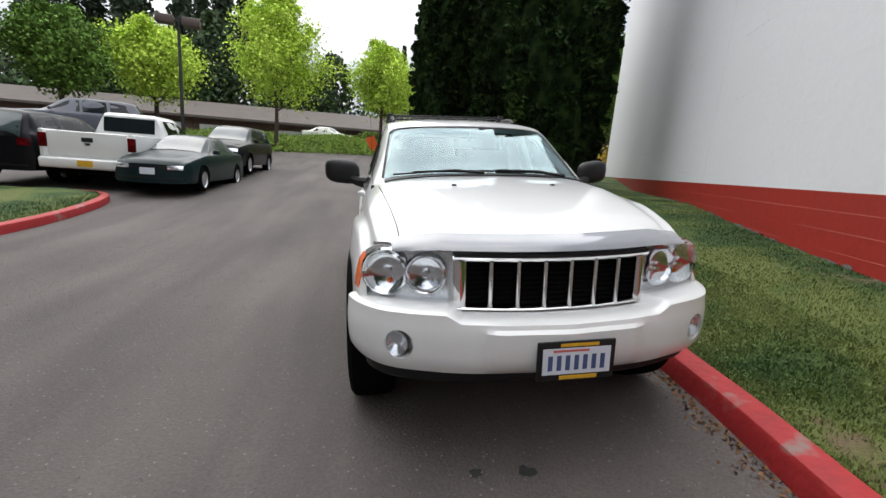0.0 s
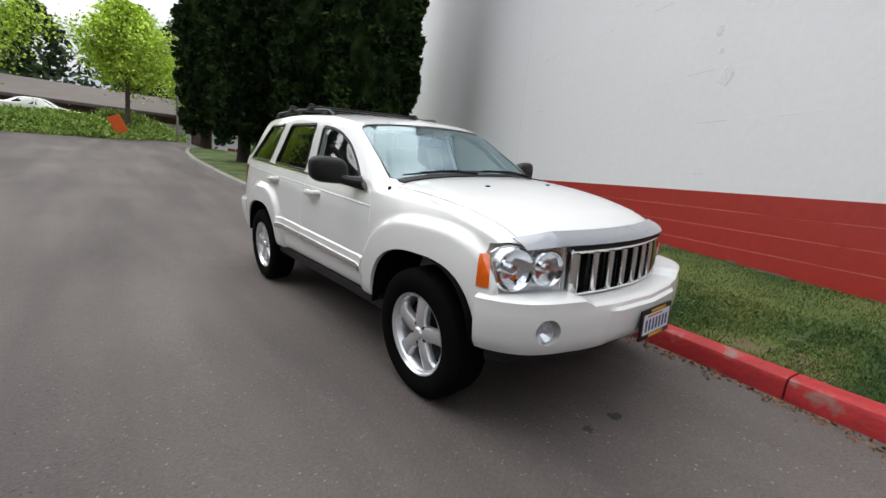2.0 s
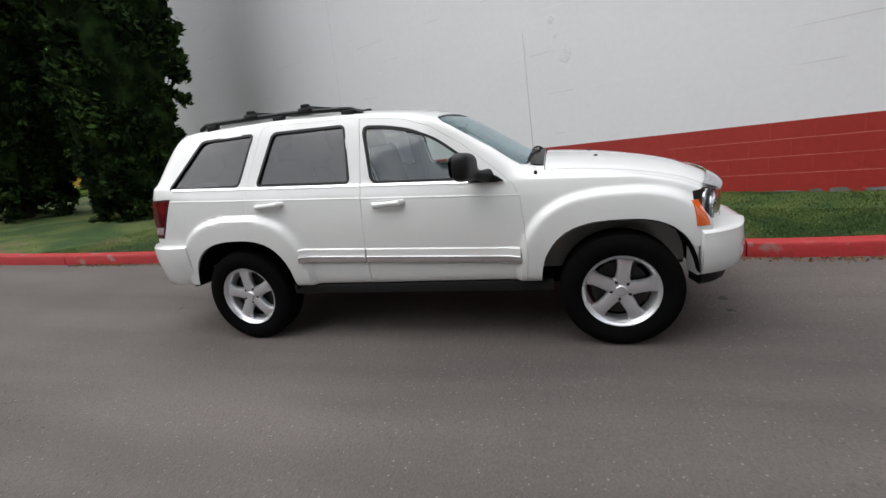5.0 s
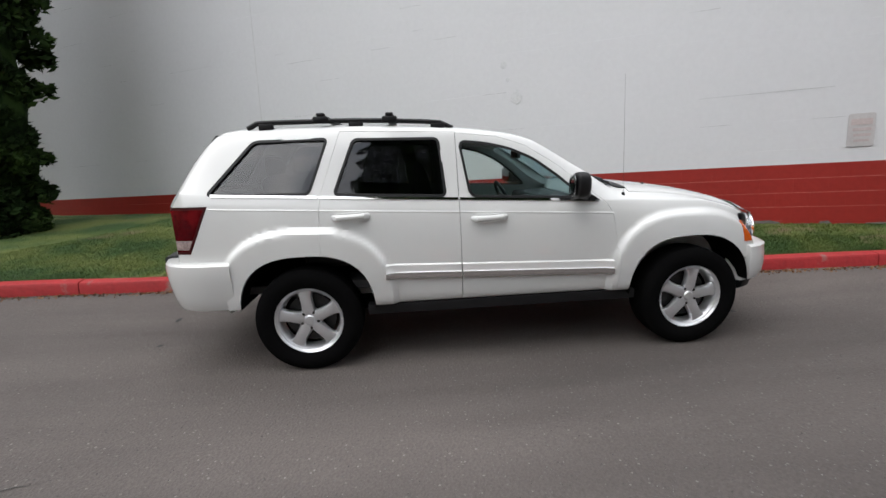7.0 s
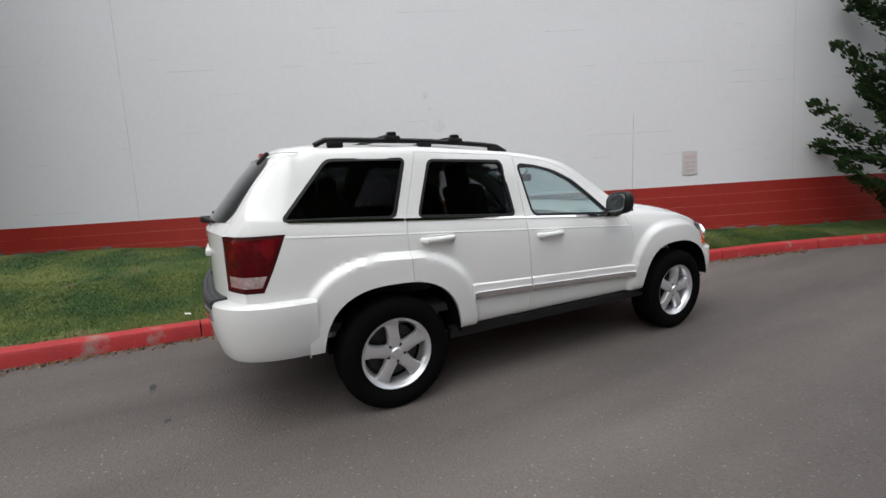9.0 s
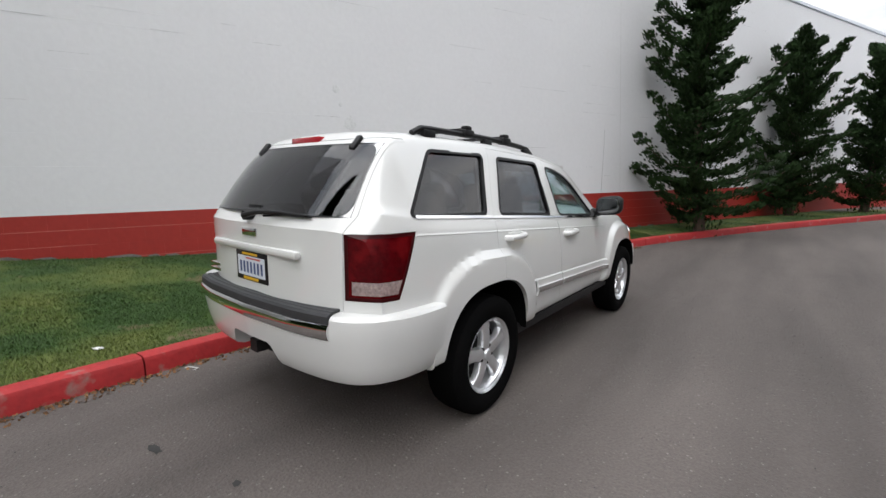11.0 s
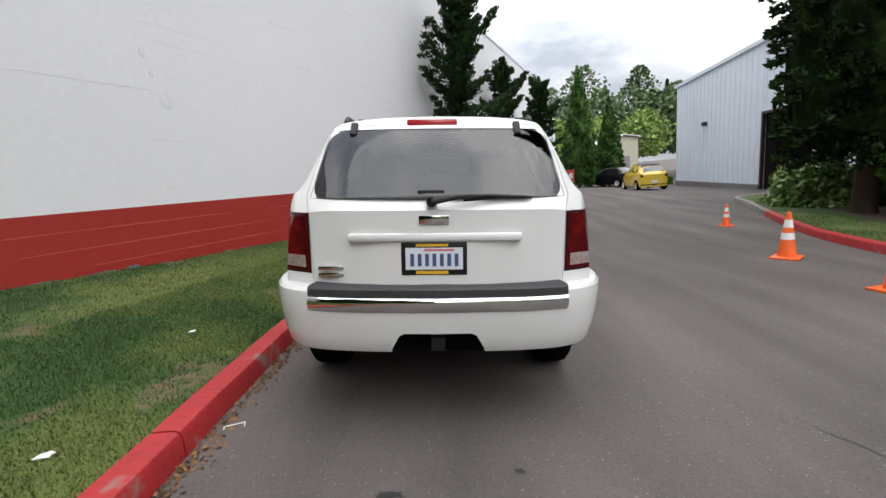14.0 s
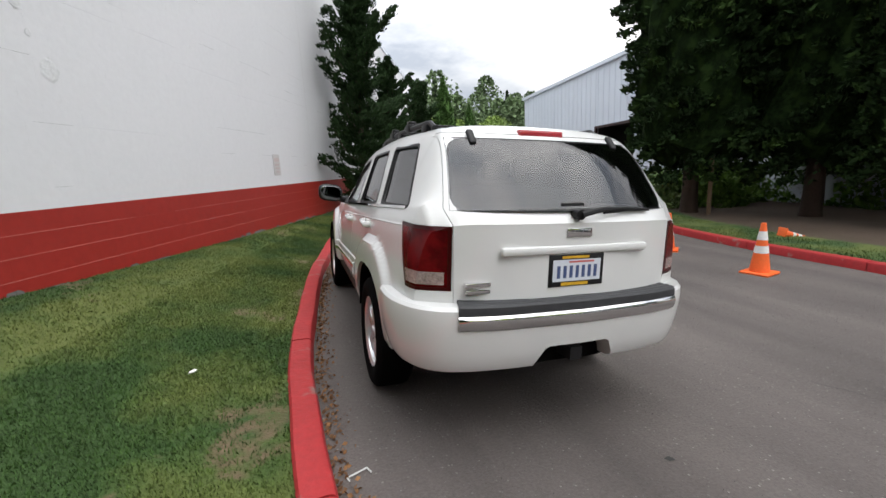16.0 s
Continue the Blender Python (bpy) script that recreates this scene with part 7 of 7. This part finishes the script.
for k, (x, y) in enumerate(((6.2, 17.5), (8.8, 17.8), (10.6, 20.5), (5.0, 20.5))):
    shrub((x, y), 2.6, 1.3, "dark green shrub behind the tall conifers", seed=30 + k, n=2200, leaf=0.13)
shrub((12.6, 21.0), 2.6, 1.9, "yellow flowering shrub past the end of the wall", seed=50, n=3200, leaf=0.10, lift=0.8, material=mat("yellow_blossom", (0.45, 0.33, 0.03), 0.6, vary=0.4, scale=2, island=0.4))
shrub((-10.0, -7.0), 2.2, 1.05, "rounded light green shrub at the bed's corner", seed=1, n=5200, leaf=0.10, material=mat("shrub_leaf", (0.17, 0.26, 0.075), 0.5, vary=0.3, island=0.35))
for k, (x, y, w, h) in enumerate(((-11.6, -6.4, 2.4, 1.2), (-13.6, -7.2, 2.6, 1.3), (-15.2, -3.2, 2.6, 1.4), (-16.0, -6.0, 3.0, 1.6), (-17.2, -29.6, 1.6, 0.8))):
    shrub((x, y), w, h, "dark green shrub under the conifers" if k < 4 else "low green shrub at the metal building", seed=3 + k, n=2600, leaf=0.12, material=MID_LEAF)

# ---- metal building with an open bay ----
mb = thing("wall_metal_building", (-19.2, -31.0, 0.0), 80.2, "long pale blue metal sided building with an open dark bay", "building", kind="structure")
ZB, EAVE = -1.0, 7.05
BAY0, BAY1, BAY_TOP, END = 12.5, 16.6, 3.5, 34.0


def siding(name, x0, x1, z0, z1):
    bm = bmesh.new()
    box(bm, (x0, 0.0, z0), (x1, 0.2, z1))
    part(name, bm, METAL_SIDING, mb, "pale blue metal siding")
    x = x0 + 0.3
    while x < min(x1, 20):
        bm = bmesh.new()
        prism(bm, [(x - 0.04, 0.0), (x - 0.02, -0.03), (x + 0.02, -0.03), (x + 0.04, 0.0)], 2, z0, z1)
        part("rib", bm, METAL_SIDING, mb)
        x += 0.61


siding("front_wall", 0.0, BAY0, ZB, EAVE)
siding("lintel_wall", BAY0, BAY1, BAY_TOP, EAVE)
siding("front_wall", BAY1, END, ZB, EAVE)
bm = bmesh.new()
box(bm, (0.0, 0.2, ZB), (0.2, 18.0, EAVE))
part("end_wall", bm, METAL_SIDING, mb, "pale blue metal siding")
bm = bmesh.new()
prism(bm, [(-0.16, EAVE - 0.06), (-0.16, EAVE + 0.16), (9.0, EAVE + 1.5), (18.3, EAVE + 0.16), (18.3, EAVE - 0.06), (9.0, EAVE + 1.25)], 0, -0.15, END)
part("roof", bm, METAL_SIDING, mb, "pale metal roof edge")
bm = bmesh.new()
for lo, hi in (((BAY0 - 0.2, 0.2, ZB), (BAY0, 7.0, BAY_TOP)), ((BAY1, 0.2, ZB), (BAY1 + 0.2, 7.0, BAY_TOP)), ((BAY0, 6.8, ZB), (BAY1, 7.0, BAY_TOP)), ((BAY0, 0.2, BAY_TOP), (BAY1, 7.0, BAY_TOP + 0.2))):
    box(bm, lo, hi)
# lining painted near-black for the shade inside the open bay
part("bay_lining", bm, mat("shaded_bay", (0.014, 0.010, 0.010), 0.9, vary=0.3), mb, "dark inside of the bay")
part("bay_frame", prism(bmesh.new(), [(BAY0 - 0.02, ZB), (BAY0 + 0.12, ZB), (BAY0 + 0.12, BAY_TOP - 0.12), (BAY1, BAY_TOP - 0.12), (BAY1, BAY_TOP + 0.02), (BAY0 - 0.02, BAY_TOP + 0.02)], 1, -0.05, 0.1), mat("bay_trim", (0.03, 0.010, 0.010), 0.6), mb, "dark red bay trim")
part("wall_lamp", bevelled((5.4, -0.26, 3.52), (5.85, -0.03, 3.78), 0.03), STEEL, mb, "small dark flood lamp", smooth=True)
part("footing", bevelled((0.0, -0.10, ZB), (BAY0, -0.005, -0.28), 0.02), CONCRETE, mb, "bare concrete footing")
gar = thing("garage", (-17.6, -37.5, -0.1), label="low cream garage with a grey roller door", category="building")
bm = bmesh.new()
prism(bm, [(-1.4, -0.3), (-1.4, 3.9), (0.0, 4.2), (3.0, 3.0), (3.0, -0.3)], 1, -6, 0)
part("wall", bm, CREAM, gar)
part("roof", prism(bmesh.new(), [(-1.6, 3.95), (0.0, 4.26), (3.25, 2.95), (3.25, 3.05), (0.0, 4.36), (-1.6, 4.05)], 1, -6.2, 0.25), HOUSE_WHITE, gar)
for k in range(8):
    part("door_slat", bevelled((-0.6, 0.0, 0.1 + 0.27 * k), (2.2, 0.03, 0.36 + 0.27 * k), 0.01), mat("roller_door_grey", (0.25, 0.25, 0.25), 0.6) if k == 0 else bpy.data.materials["roller_door_grey"], gar)
# low pale building past the end of the store wall
low = thing("wall_low_building", label="lower pale metal sided wing past the store wall", category="building", kind="structure")
bm = bmesh.new()
q = [on_wall(-26.4, -0.6, -0.6), on_wall(-36.0, -0.6, -0.6), on_wall(-36.0, -0.6, -7.0), on_wall(-26.4, -0.6, -7.0)]
vs = [bm.verts.new(p) for p in q] + [bm.verts.new((p[0], p[1], 5.75)) for p in q]
for f in ((0, 1, 2, 3), (4, 5, 6, 7), (0, 1, 5, 4), (1, 2, 6, 5), (2, 3, 7, 6), (3, 0, 4, 7)):
    bm.faces.new([vs[i] for i in f])
bmesh.ops.recalc_face_normals(bm, faces=bm.faces)
part("wall", bm, METAL_SIDING, low)
for k in range(16):
    bm = bmesh.new()
    a, b = on_wall(-26.7 - 0.55 * k, 0.5, -0.6), on_wall(-26.75 - 0.55 * k, 5.7, -0.57)
    box(bm, (min(a[0], b[0]) - 0.01, min(a[1], b[1]) - 0.01, -0.4), (max(a[0], b[0]) + 0.01, max(a[1], b[1]) + 0.01, 5.7))
    part("rib", bm, METAL_SIDING, low)
board = thing("red_sign_board", (-6.5, -17.4, float(rise(-6.5, -17.4))), 20, "small red and white notice board on a post", "sign")
part("post", bevelled((-0.06, -0.04, -0.1), (0.06, 0.04, 0.9), 0.01), mat("sign_red", (0.45, 0.06, 0.04), 0.5), board)
part("panel", bevelled((-0.22, 0.04, 0.55), (0.22, 0.06, 1.15), 0.01), bpy.data.materials["sign_red"], board, "red panel")
part("print", bevelled((-0.12, 0.06, 0.72), (0.12, 0.066, 0.98), 0.002), SIGN_WHITE, board, "white printed square")

# ---- up the slope: ivy bank, houses, trees ----
bank_line = curve_pts([(-34, 24.5), (-22, 26.5), (-12, 28.2), (-6, 29.2), (-1, 30.0), (1.8, 31.2), (2.8, 33.0), (3.0, 38)], 0.4)
bw = np.gradient(bank_line, axis=0)
bw /= np.linalg.norm(bw, axis=1)[:, None]
bn = np.stack([-bw[:, 1], bw[:, 0]], 1)
prof_u, prof_z = np.linspace(0, 1, 9), 0.78 * np.array([0, 0.35, 0.75, 1.05, 1.3, 1.45, 1.5, 1.5, 1.5])
B = np.array([[(*(p + q * u * 4.5), float(rise(*p)) - 0.05 + z * (1 + 0.12 * math.sin(i * 0.35)) ) for u, z in zip(prof_u, prof_z)] for i, (p, q) in enumerate(zip(bank_line, bn))])
bi = np.arange(B.shape[0] * 9).reshape(-1, 9)
tagged(fast("bank", B.reshape(-1, 3), np.stack([bi[:-1, :-1].ravel(), bi[:-1, 1:].ravel(), bi[1:, 1:].ravel(), bi[1:, :-1].ravel()], 1), TURF, smooth=True), "grassy bank at the edge of the parking area", "bank", kind="structure")
n = 64000
i, u = rg.integers(0, len(bank_line), n), rg.random(n)
P = np.stack([B[i, :, k] for k in range(3)], 2)
j = np.clip((u * 8).astype(int), 0, 7)
f = (u * 8 - j)[:, None]
pp = P[np.arange(n), j] * (1 - f) + P[np.arange(n), j + 1] * f
pp += rg.normal(size=(n, 3)) * np.array([0.25, 0.2, 0.12]) + np.array([0, 0, 0.12])
IVY = mat("ivy_leaf", (0.23, 0.34, 0.055), 0.7, vary=0.35, scale=0.4, fine=3, island=0.3)
tagged(leaves("ivy", pp, 0.12, IVY, stretch=1.2), "bright green ivy over the bank", "ivy", kind="stuff")

houses = thing("row_house", (0, 0, 0), 0, "long low row house with brown shingle roof and garages", "house")
hy = lambda x: 40.8 - 0.05 * x
for x0, x1 in ((-46, -31), (-31, -18), (-18, -7), (-7, 5.5), (5.5, 18), (18, 30)):
    z0 = 1.8
    y0, y1 = hy(x0), hy(x1)
    bm = bmesh.new()
    prism(bm, [(x0, y0), (x1 - 0.05, y1), (x1 - 0.05, y1 + 9), (x0, y0 + 9)], 2, z0 - 2.0, z0 + 2.45)
    part("wall", bm, HOUSE_BRICK, houses, "brown brick wall")
    bm = bmesh.new()
    e = [bm.verts.new(p) for p in ((x0 - 0.2, y0 - 0.9, z0 + 2.35), (x1 + 0.2, y1 - 0.9, z0 + 2.35), (x1 + 0.2, y1 + 4.5, z0 + 4.1), (x0 - 0.2, y0 + 4.5, z0 + 4.1), (x0 - 0.2, y0 + 10, z0 + 2.35), (x1 + 0.2, y1 + 10, z0 + 2.35))]
    lo = [bm.verts.new(v.co - Vector((0, 0, 0.22))) for v in e]
    for f_ in ((0, 1, 2, 3), (3, 2, 5, 4)):
        bm.faces.new([e[k] for k in f_])
        bm.faces.new([lo[k] for k in f_][::-1])
    for a, b in ((0, 1), (1, 2), (2, 5), (5, 4), (4, 3), (3, 0)):
        bm.faces.new((e[a], e[b], lo[b], lo[a]))
    bmesh.ops.recalc_face_normals(bm, faces=bm.faces)
    part("roof", bm, ROOF, houses, "brown shingle roof")
    L = x1 - x0
    for f0, f1, m, nm, h, lab in ((0.05, 0.32, HOUSE_WHITE, "garage_door", 2.1, "white garage door"), (0.36, 0.44, CEDAR, "fence_panel", 1.9, "orange cedar fence panel"), (0.50, 0.62, CAR_GLASS, "window", 1.6, "dark window"), (0.70, 0.92, HOUSE_WHITE, "garage_door", 2.1, "white garage door")):
        xa, xb = x0 + L * f0, x0 + L * f1
        bm = bmesh.new()
        prism(bm, [(xa, hy(xa) - 0.08), (xb, hy(xb) - 0.08), (xb, hy(xb) + 0.1), (xa, hy(xa) + 0.1)], 2, z0 - 0.5 + (0.7 if nm == "window" else 0), z0 - 0.5 + h + (0.2 if nm == "window" else 0))
        part(nm, bm, m, houses, lab)

for k, (x, y, h, w, m, lab) in enumerate((
        (-7.9, 29.6, 13.0, 3.4, LIME_LEAF, "tall spring-green tree rising from the ivy bank"),
        (-0.4, 32.0, 9.8, 2.7, LIME_LEAF, "young spring-green tree with thin top twigs"),
        (-14.9, 27.6, 8.6, 2.9, LIME_LEAF, "round spring-green tree behind the lamp post"),
        (-18.2, 24.2, 8.6, 2.4, MID_LEAF, "mid-green upright tree on the bank"),
        (-22.5, 21.0, 9.0, 3.0, MID_LEAF, "mid-green leafy tree on the bank"),
        (15.4, 25.0, 12.5, 3.2, MID_LEAF, "mid-green leafy tree past the end of the wall"),
        (4.4, 37.0, 9.0, 2.4, LIME_LEAF, "spring-green tree by the side lane"))):
    leafy((x, y), h, w, lab, m, seed=k, n_leaf=26000, leaf=0.145, clear=2.6, n_limbs=18, group="bank trees")

lampost = thing("lamp_post", (-9.75, 18.6, float(rise(-9.75, 18.6))), 12, "tall brown parking lot lamp post with two box heads", "lamp")
bm = bmesh.new()
tube(bm, [(0, 0, 0), (0, 0, 6.25)], [0.085, 0.06], 10)
part("pole", bm, STEEL, lampost, smooth=True)
bm = bmesh.new()
tube(bm, [(-0.5, 0, 6.05), (0.5, 0, 6.05)], 0.04, 8)
part("arm", bm, STEEL, lampost)
for s in (-1, 1):
    part("lamp_head", bevelled((s * 0.52 - 0.36, -0.26, 5.88), (s * 0.52 + 0.36, 0.26, 6.24), 0.05, 2), mat("lamp_brown", (0.07, 0.045, 0.04), 0.5) if s < 0 else bpy.data.materials["lamp_brown"], lampost, "brown box lamp head", smooth=True)
pole = thing("utility_pole", (2.3, 31.5, float(rise(2.3, 31.5))), label="thin grey street pole beside the lane", category="pole")
part("shaft", tube(bmesh.new(), [(0, 0, 0), (0, 0, 7.0)], [0.08, 0.05], 8), GREY_KERB, pole)
flag = thing("orange_sign", (-0.72, 30.5, float(rise(-0.72, 30.5)) + 0.28), 0, "tilted orange work sign at the foot of the bank", "sign")
bm = bevelled((-0.34, -0.01, 0.12), (0.34, 0.015, 1.2), 0.02)
bmesh.ops.transform(bm, matrix=Matrix.Rotation(radians(-24), 4, "Y") @ Matrix.Rotation(radians(12), 4, "X"), verts=bm.verts)
part("panel", bm, ORANGE, flag)
part("legs", tube(bmesh.new(), [(-0.2, 0.15, 0.0), (0, 0, 0.5), (0.25, 0.2, 0.0)], 0.015, 6), STEEL, flag)
bar = thing("red_fence", (5.2, 30.5, float(rise(5.2, 30.5))), -12, "low dark red board fence beyond the conifers", "fence")
for k in range(9):
    part("board", bevelled((0.5 * k, -0.02, 0.05), (0.5 * k + 0.48, 0.02, 0.85), 0.01), mat("fence_red", (0.11, 0.02, 0.025), 0.7, vary=0.2) if k == 0 else bpy.data.materials["fence_red"], bar)


def far_trees(name, spots, label, material, shape, leaf, n):
    """A far wood: many ragged crowns joined in one object."""
    r = np.random.default_rng(sum(map(ord, name)))
    P = []
    for x, y, z, h, w in spots:
        f = r.random(n) ** (0.75 if shape == "fir" else 1.0)
        a = r.uniform(0, 2 * np.pi, n)
        if shape == "fir":
            q = w * (1.02 - f) * (0.72 + 0.28 * np.sin(f * h * 3.2 + 2 * np.sin(3 * a))) * r.uniform(0.5, 1.08, n)
        else:
            q = w * np.sin(np.pi * (0.12 + 0.85 * f)) ** 0.7 * (1 + 0.25 * np.sin(4 * a + 6 * f)) * r.uniform(0.5, 1.05, n)
        P.append(np.column_stack([x + q * np.cos(a), y + q * np.sin(a), z + 0.06 * h + 0.94 * h * f]))
    return tagged(leaves(name, np.concatenate(P), leaf, material, up=-0.3 if shape == "fir" else 0.1, stretch=1.5), label, "woods", kind="stuff")


rf = np.random.default_rng(77)
firs = [(-46 + 5.2 * k + rf.uniform(-2, 2), 58 + rf.uniform(-5, 12) + 0.1 * k, 3.0, rf.uniform(22, 31), rf.uniform(2.6, 3.8)) for k in range(9)] + [(-44 + 3.4 * k + rf.uniform(-1, 1), 66 + rf.uniform(-3, 8), 3.0, rf.uniform(24, 34), rf.uniform(3.4, 4.6)) for k in range(9)] + [(x, y, 3, h, w) for x, y, h, w in ((-8.5, 74, 14, 2.4), (-14, 70, 21, 3.2), (3.5, 72, 17, 2.8), (11, 60, 18, 3.0), (16, 56, 20, 3.2))]
firs = [f for f in firs if f[0] < -13 or f[3] < 18]
far_trees("fir_wood", firs, "tall dark firs behind the row houses", FOREST, "fir", 0.48, 3200)
low_wood = [(-60 + 4.6 * k + rf.uniform(-2, 2), 54 + rf.uniform(-3, 9), 2.5, rf.uniform(9, 14), rf.uniform(3.0, 4.6)) for k in range(19)]
far_trees("mixed_wood", low_wood, "dark green wood behind the row houses", mat("wood_leaf", (0.035, 0.065, 0.02), 0.8, vary=0.4, scale=0.15, fine=1.5, island=0.4), "round", 0.42, 2600)
hill = [(-52 + 4.4 * k + rf.uniform(-2, 2), -62 - rf.uniform(0, 26) , 2.5 + rf.uniform(0, 3), rf.uniform(8, 15), rf.uniform(3.2, 5.0)) for k in range(22)] + [(-46 + 2.6 * k + rf.uniform(-1, 1), -58 - rf.uniform(0, 8), 2.0, rf.uniform(6.5, 10.5), rf.uniform(2.8, 4.0)) for k in range(22)]
far_trees("hill_wood", hill, "mixed green wooded hillside past the buildings", mat("hill_leaf", (0.095, 0.145, 0.06), 0.8, vary=0.4, scale=0.12, fine=1.2, island=0.4), "round", 0.46, 1200)
hill_f = [(-48 + 7 * k + rf.uniform(-2, 2), -74 - rf.uniform(0, 20), 3, rf.uniform(14, 19), rf.uniform(2.2, 3.0)) for k in range(8)]
far_trees("hill_firs", hill_f, "dark firs on the hillside", FOREST, "fir", 0.45, 2200)
bright = [(-24 + 3.5 * k + rf.uniform(-1, 1), -46 - rf.uniform(0, 6), 1.8, rf.uniform(4.0, 6.0), rf.uniform(2.6, 3.4)) for k in range(6)]
far_trees("bright_scrub", bright, "bright green scrub below the hillside", mat("scrub_leaf", (0.17, 0.25, 0.055), 0.8, vary=0.35, scale=0.2, fine=2, island=0.35), "round", 0.32, 2200)
east = [(8 + 3.4 * k + rf.uniform(-1, 1), 44 - 0.9 * k + rf.uniform(-3, 3), 1.0, rf.uniform(8, 14), rf.uniform(3.0, 4.2)) for k in range(10)]
far_trees("east_wood", east, "dark wood past the lane", FOREST, "round", 0.42, 2200)
west = [(-34 + rf.uniform(-4, 4), -30 + 6.0 * k, 1.5, rf.uniform(10, 16), rf.uniform(3.0, 4.5)) for k in range(11)]
far_trees("west_wood", west, "dark wood across the far lot", FOREST, "round", 0.7, 800)

# ---- small things on the drive ----
def flat_patch(name, at, r, material, label, seed, squash=1.0, up=0.004, category="stain"):
    rr = random.Random(seed)
    bm = bmesh.new()
    ring = []
    for k in range(16):
        a, q = k * math.pi / 8, r * rr.uniform(0.6, 1.15)
        x, y = at[0] + q * math.cos(a), at[1] + q * squash * math.sin(a)
        ring.append(bm.verts.new((x, y, float(rise(x, y)) + up)))
    f = bm.faces.new(ring)
    return tagged(part(name, bm, material), label, category, kind="stuff")


flat_patch("oil_spot", (-0.356, -2.188), 0.032, TAR, "small dark oil spot on the asphalt", 1)
flat_patch("oil_spot", (-0.135, -2.21), 0.04, TAR, "small dark oil spot on the asphalt", 2)
flat_patch("oil_spot", (0.2, 2.88), 0.07, TAR, "long dark oil spot on the asphalt", 3, 0.35)
flat_patch("oil_spot", (-0.37, 2.73), 0.025, TAR, "small dark oil spot on the asphalt", 4)


def crack(pts, w, seed, label="thin dark crack in the asphalt"):
    rr = random.Random(seed)
    c = curve_pts(pts, 0.06)
    bm = bmesh.new()
    prev = None
    for i, p in enumerate(c):
        d = c[min(i + 1, len(c) - 1)] - c[max(i - 1, 0)]
        d = np.array([-d[1], d[0]]) / (np.linalg.norm(d) + 1e-9)
        j = p + d * rr.uniform(-0.012, 0.012)
        ww = w * rr.uniform(0.3, 1.2) * min(1, i / 4, (len(c) - 1 - i) / 4)
        a, b = j - d * ww, j + d * ww
        cur = [bm.verts.new((a[0], a[1], float(rise(*a)) + 0.003)), bm.verts.new((b[0], b[1], float(rise(*b)) + 0.003))]
        if prev:
            bm.faces.new((prev[0], cur[0], cur[1], prev[1]))
        prev = cur
    return tagged(part("asphalt_crack", bm, TAR), label, "crack", kind="stuff")


crack([(-1.9, 2.3), (-2.1, 2.9)], 0.004, 3)
crack([(-3.2, 9.5), (-1.2, 9.2), (0.6, 9.4)], 0.006, 7)
n = 26000
gx_ = np.where(rg.random(n) < 0.75, rg.uniform(-5.5, 1.0, n), rg.uniform(-6, 1.0, n))
gy_ = rg.normal(0, 3.6, n)
kx = np.interp(gy_, [p[1] for p in NEAR_LINE], [p[0] for p in NEAR_LINE])
okk = gx_ < kx - 0.03
gp = np.column_stack([gx_, gy_, rise(gx_, gy_) + 0.002])[okk]
tagged(leaves("grit", gp, 0.0065, GRIT, up=0.0, stretch=1.2), "pale loose grit on the asphalt", "grit", kind="stuff")
# leaf litter along the kerb
n = 2600
yy = rg.uniform(-6, 6, n)
kx = np.interp(yy, [p[1] for p in NEAR_LINE], [p[0] for p in NEAR_LINE])
xx = kx - np.abs(rg.normal(0, 0.06, n)) - 0.008
tagged(leaves("leaf_litter", np.column_stack([xx, yy, rise(xx, yy) + 0.006]), 0.018, mat("dry_leaf", (0.17, 0.085, 0.035), 0.9, vary=0.4, island=0.5), up=0.0, stretch=1.6, flat=(np.array([1.0, 0.4, 0.0]), 0.4)), "dry brown needles along the kerb", "litter", kind="stuff")
brk = thing("litter_bracket", (1.12, 2.33, float(rise(1.12, 2.33)) + 0.004), 20, "small bent white strip of litter by the kerb", "litter")
bm = bmesh.new()
box(bm, (-0.055, 0, 0), (0.055, 0.006, 0.005))
box(bm, (-0.055, 0, 0), (-0.049, 0.045, 0.005))
box(bm, (0.049, 0, 0), (0.055, 0.03, 0.005))
part("strip", bm, HOUSE_WHITE, brk)
for x, y, s in ((1.75, 2.75, 0.03), (2.0, 1.2, 0.025), (1.55, 3.3, 0.028), (1.62, -2.9, 0.03)):
    z = 0.235 + 0.09 * (x - 1.4)
    lit = thing("litter_scrap", (x, y, z), 30 * x, "crumpled pale paper scrap on the grass", "litter")
    bm = bmesh.new()
    bmesh.ops.create_icosphere(bm, subdivisions=1, radius=s)
    for v in bm.verts:
        v.co = Vector((v.co.x * 1.5, v.co.y, v.co.z * 0.45)) * random.uniform(0.7, 1.2)
    part("scrap", bm, REFLECT, lit)

# ---- clear away the tools of the carving ----
for ob in [o for o in bpy.data.objects if not o.users_scene]:
    bpy.data.objects.remove(ob)
for me in [m for m in bpy.data.meshes if not m.users]:
    bpy.data.meshes.remove(me)
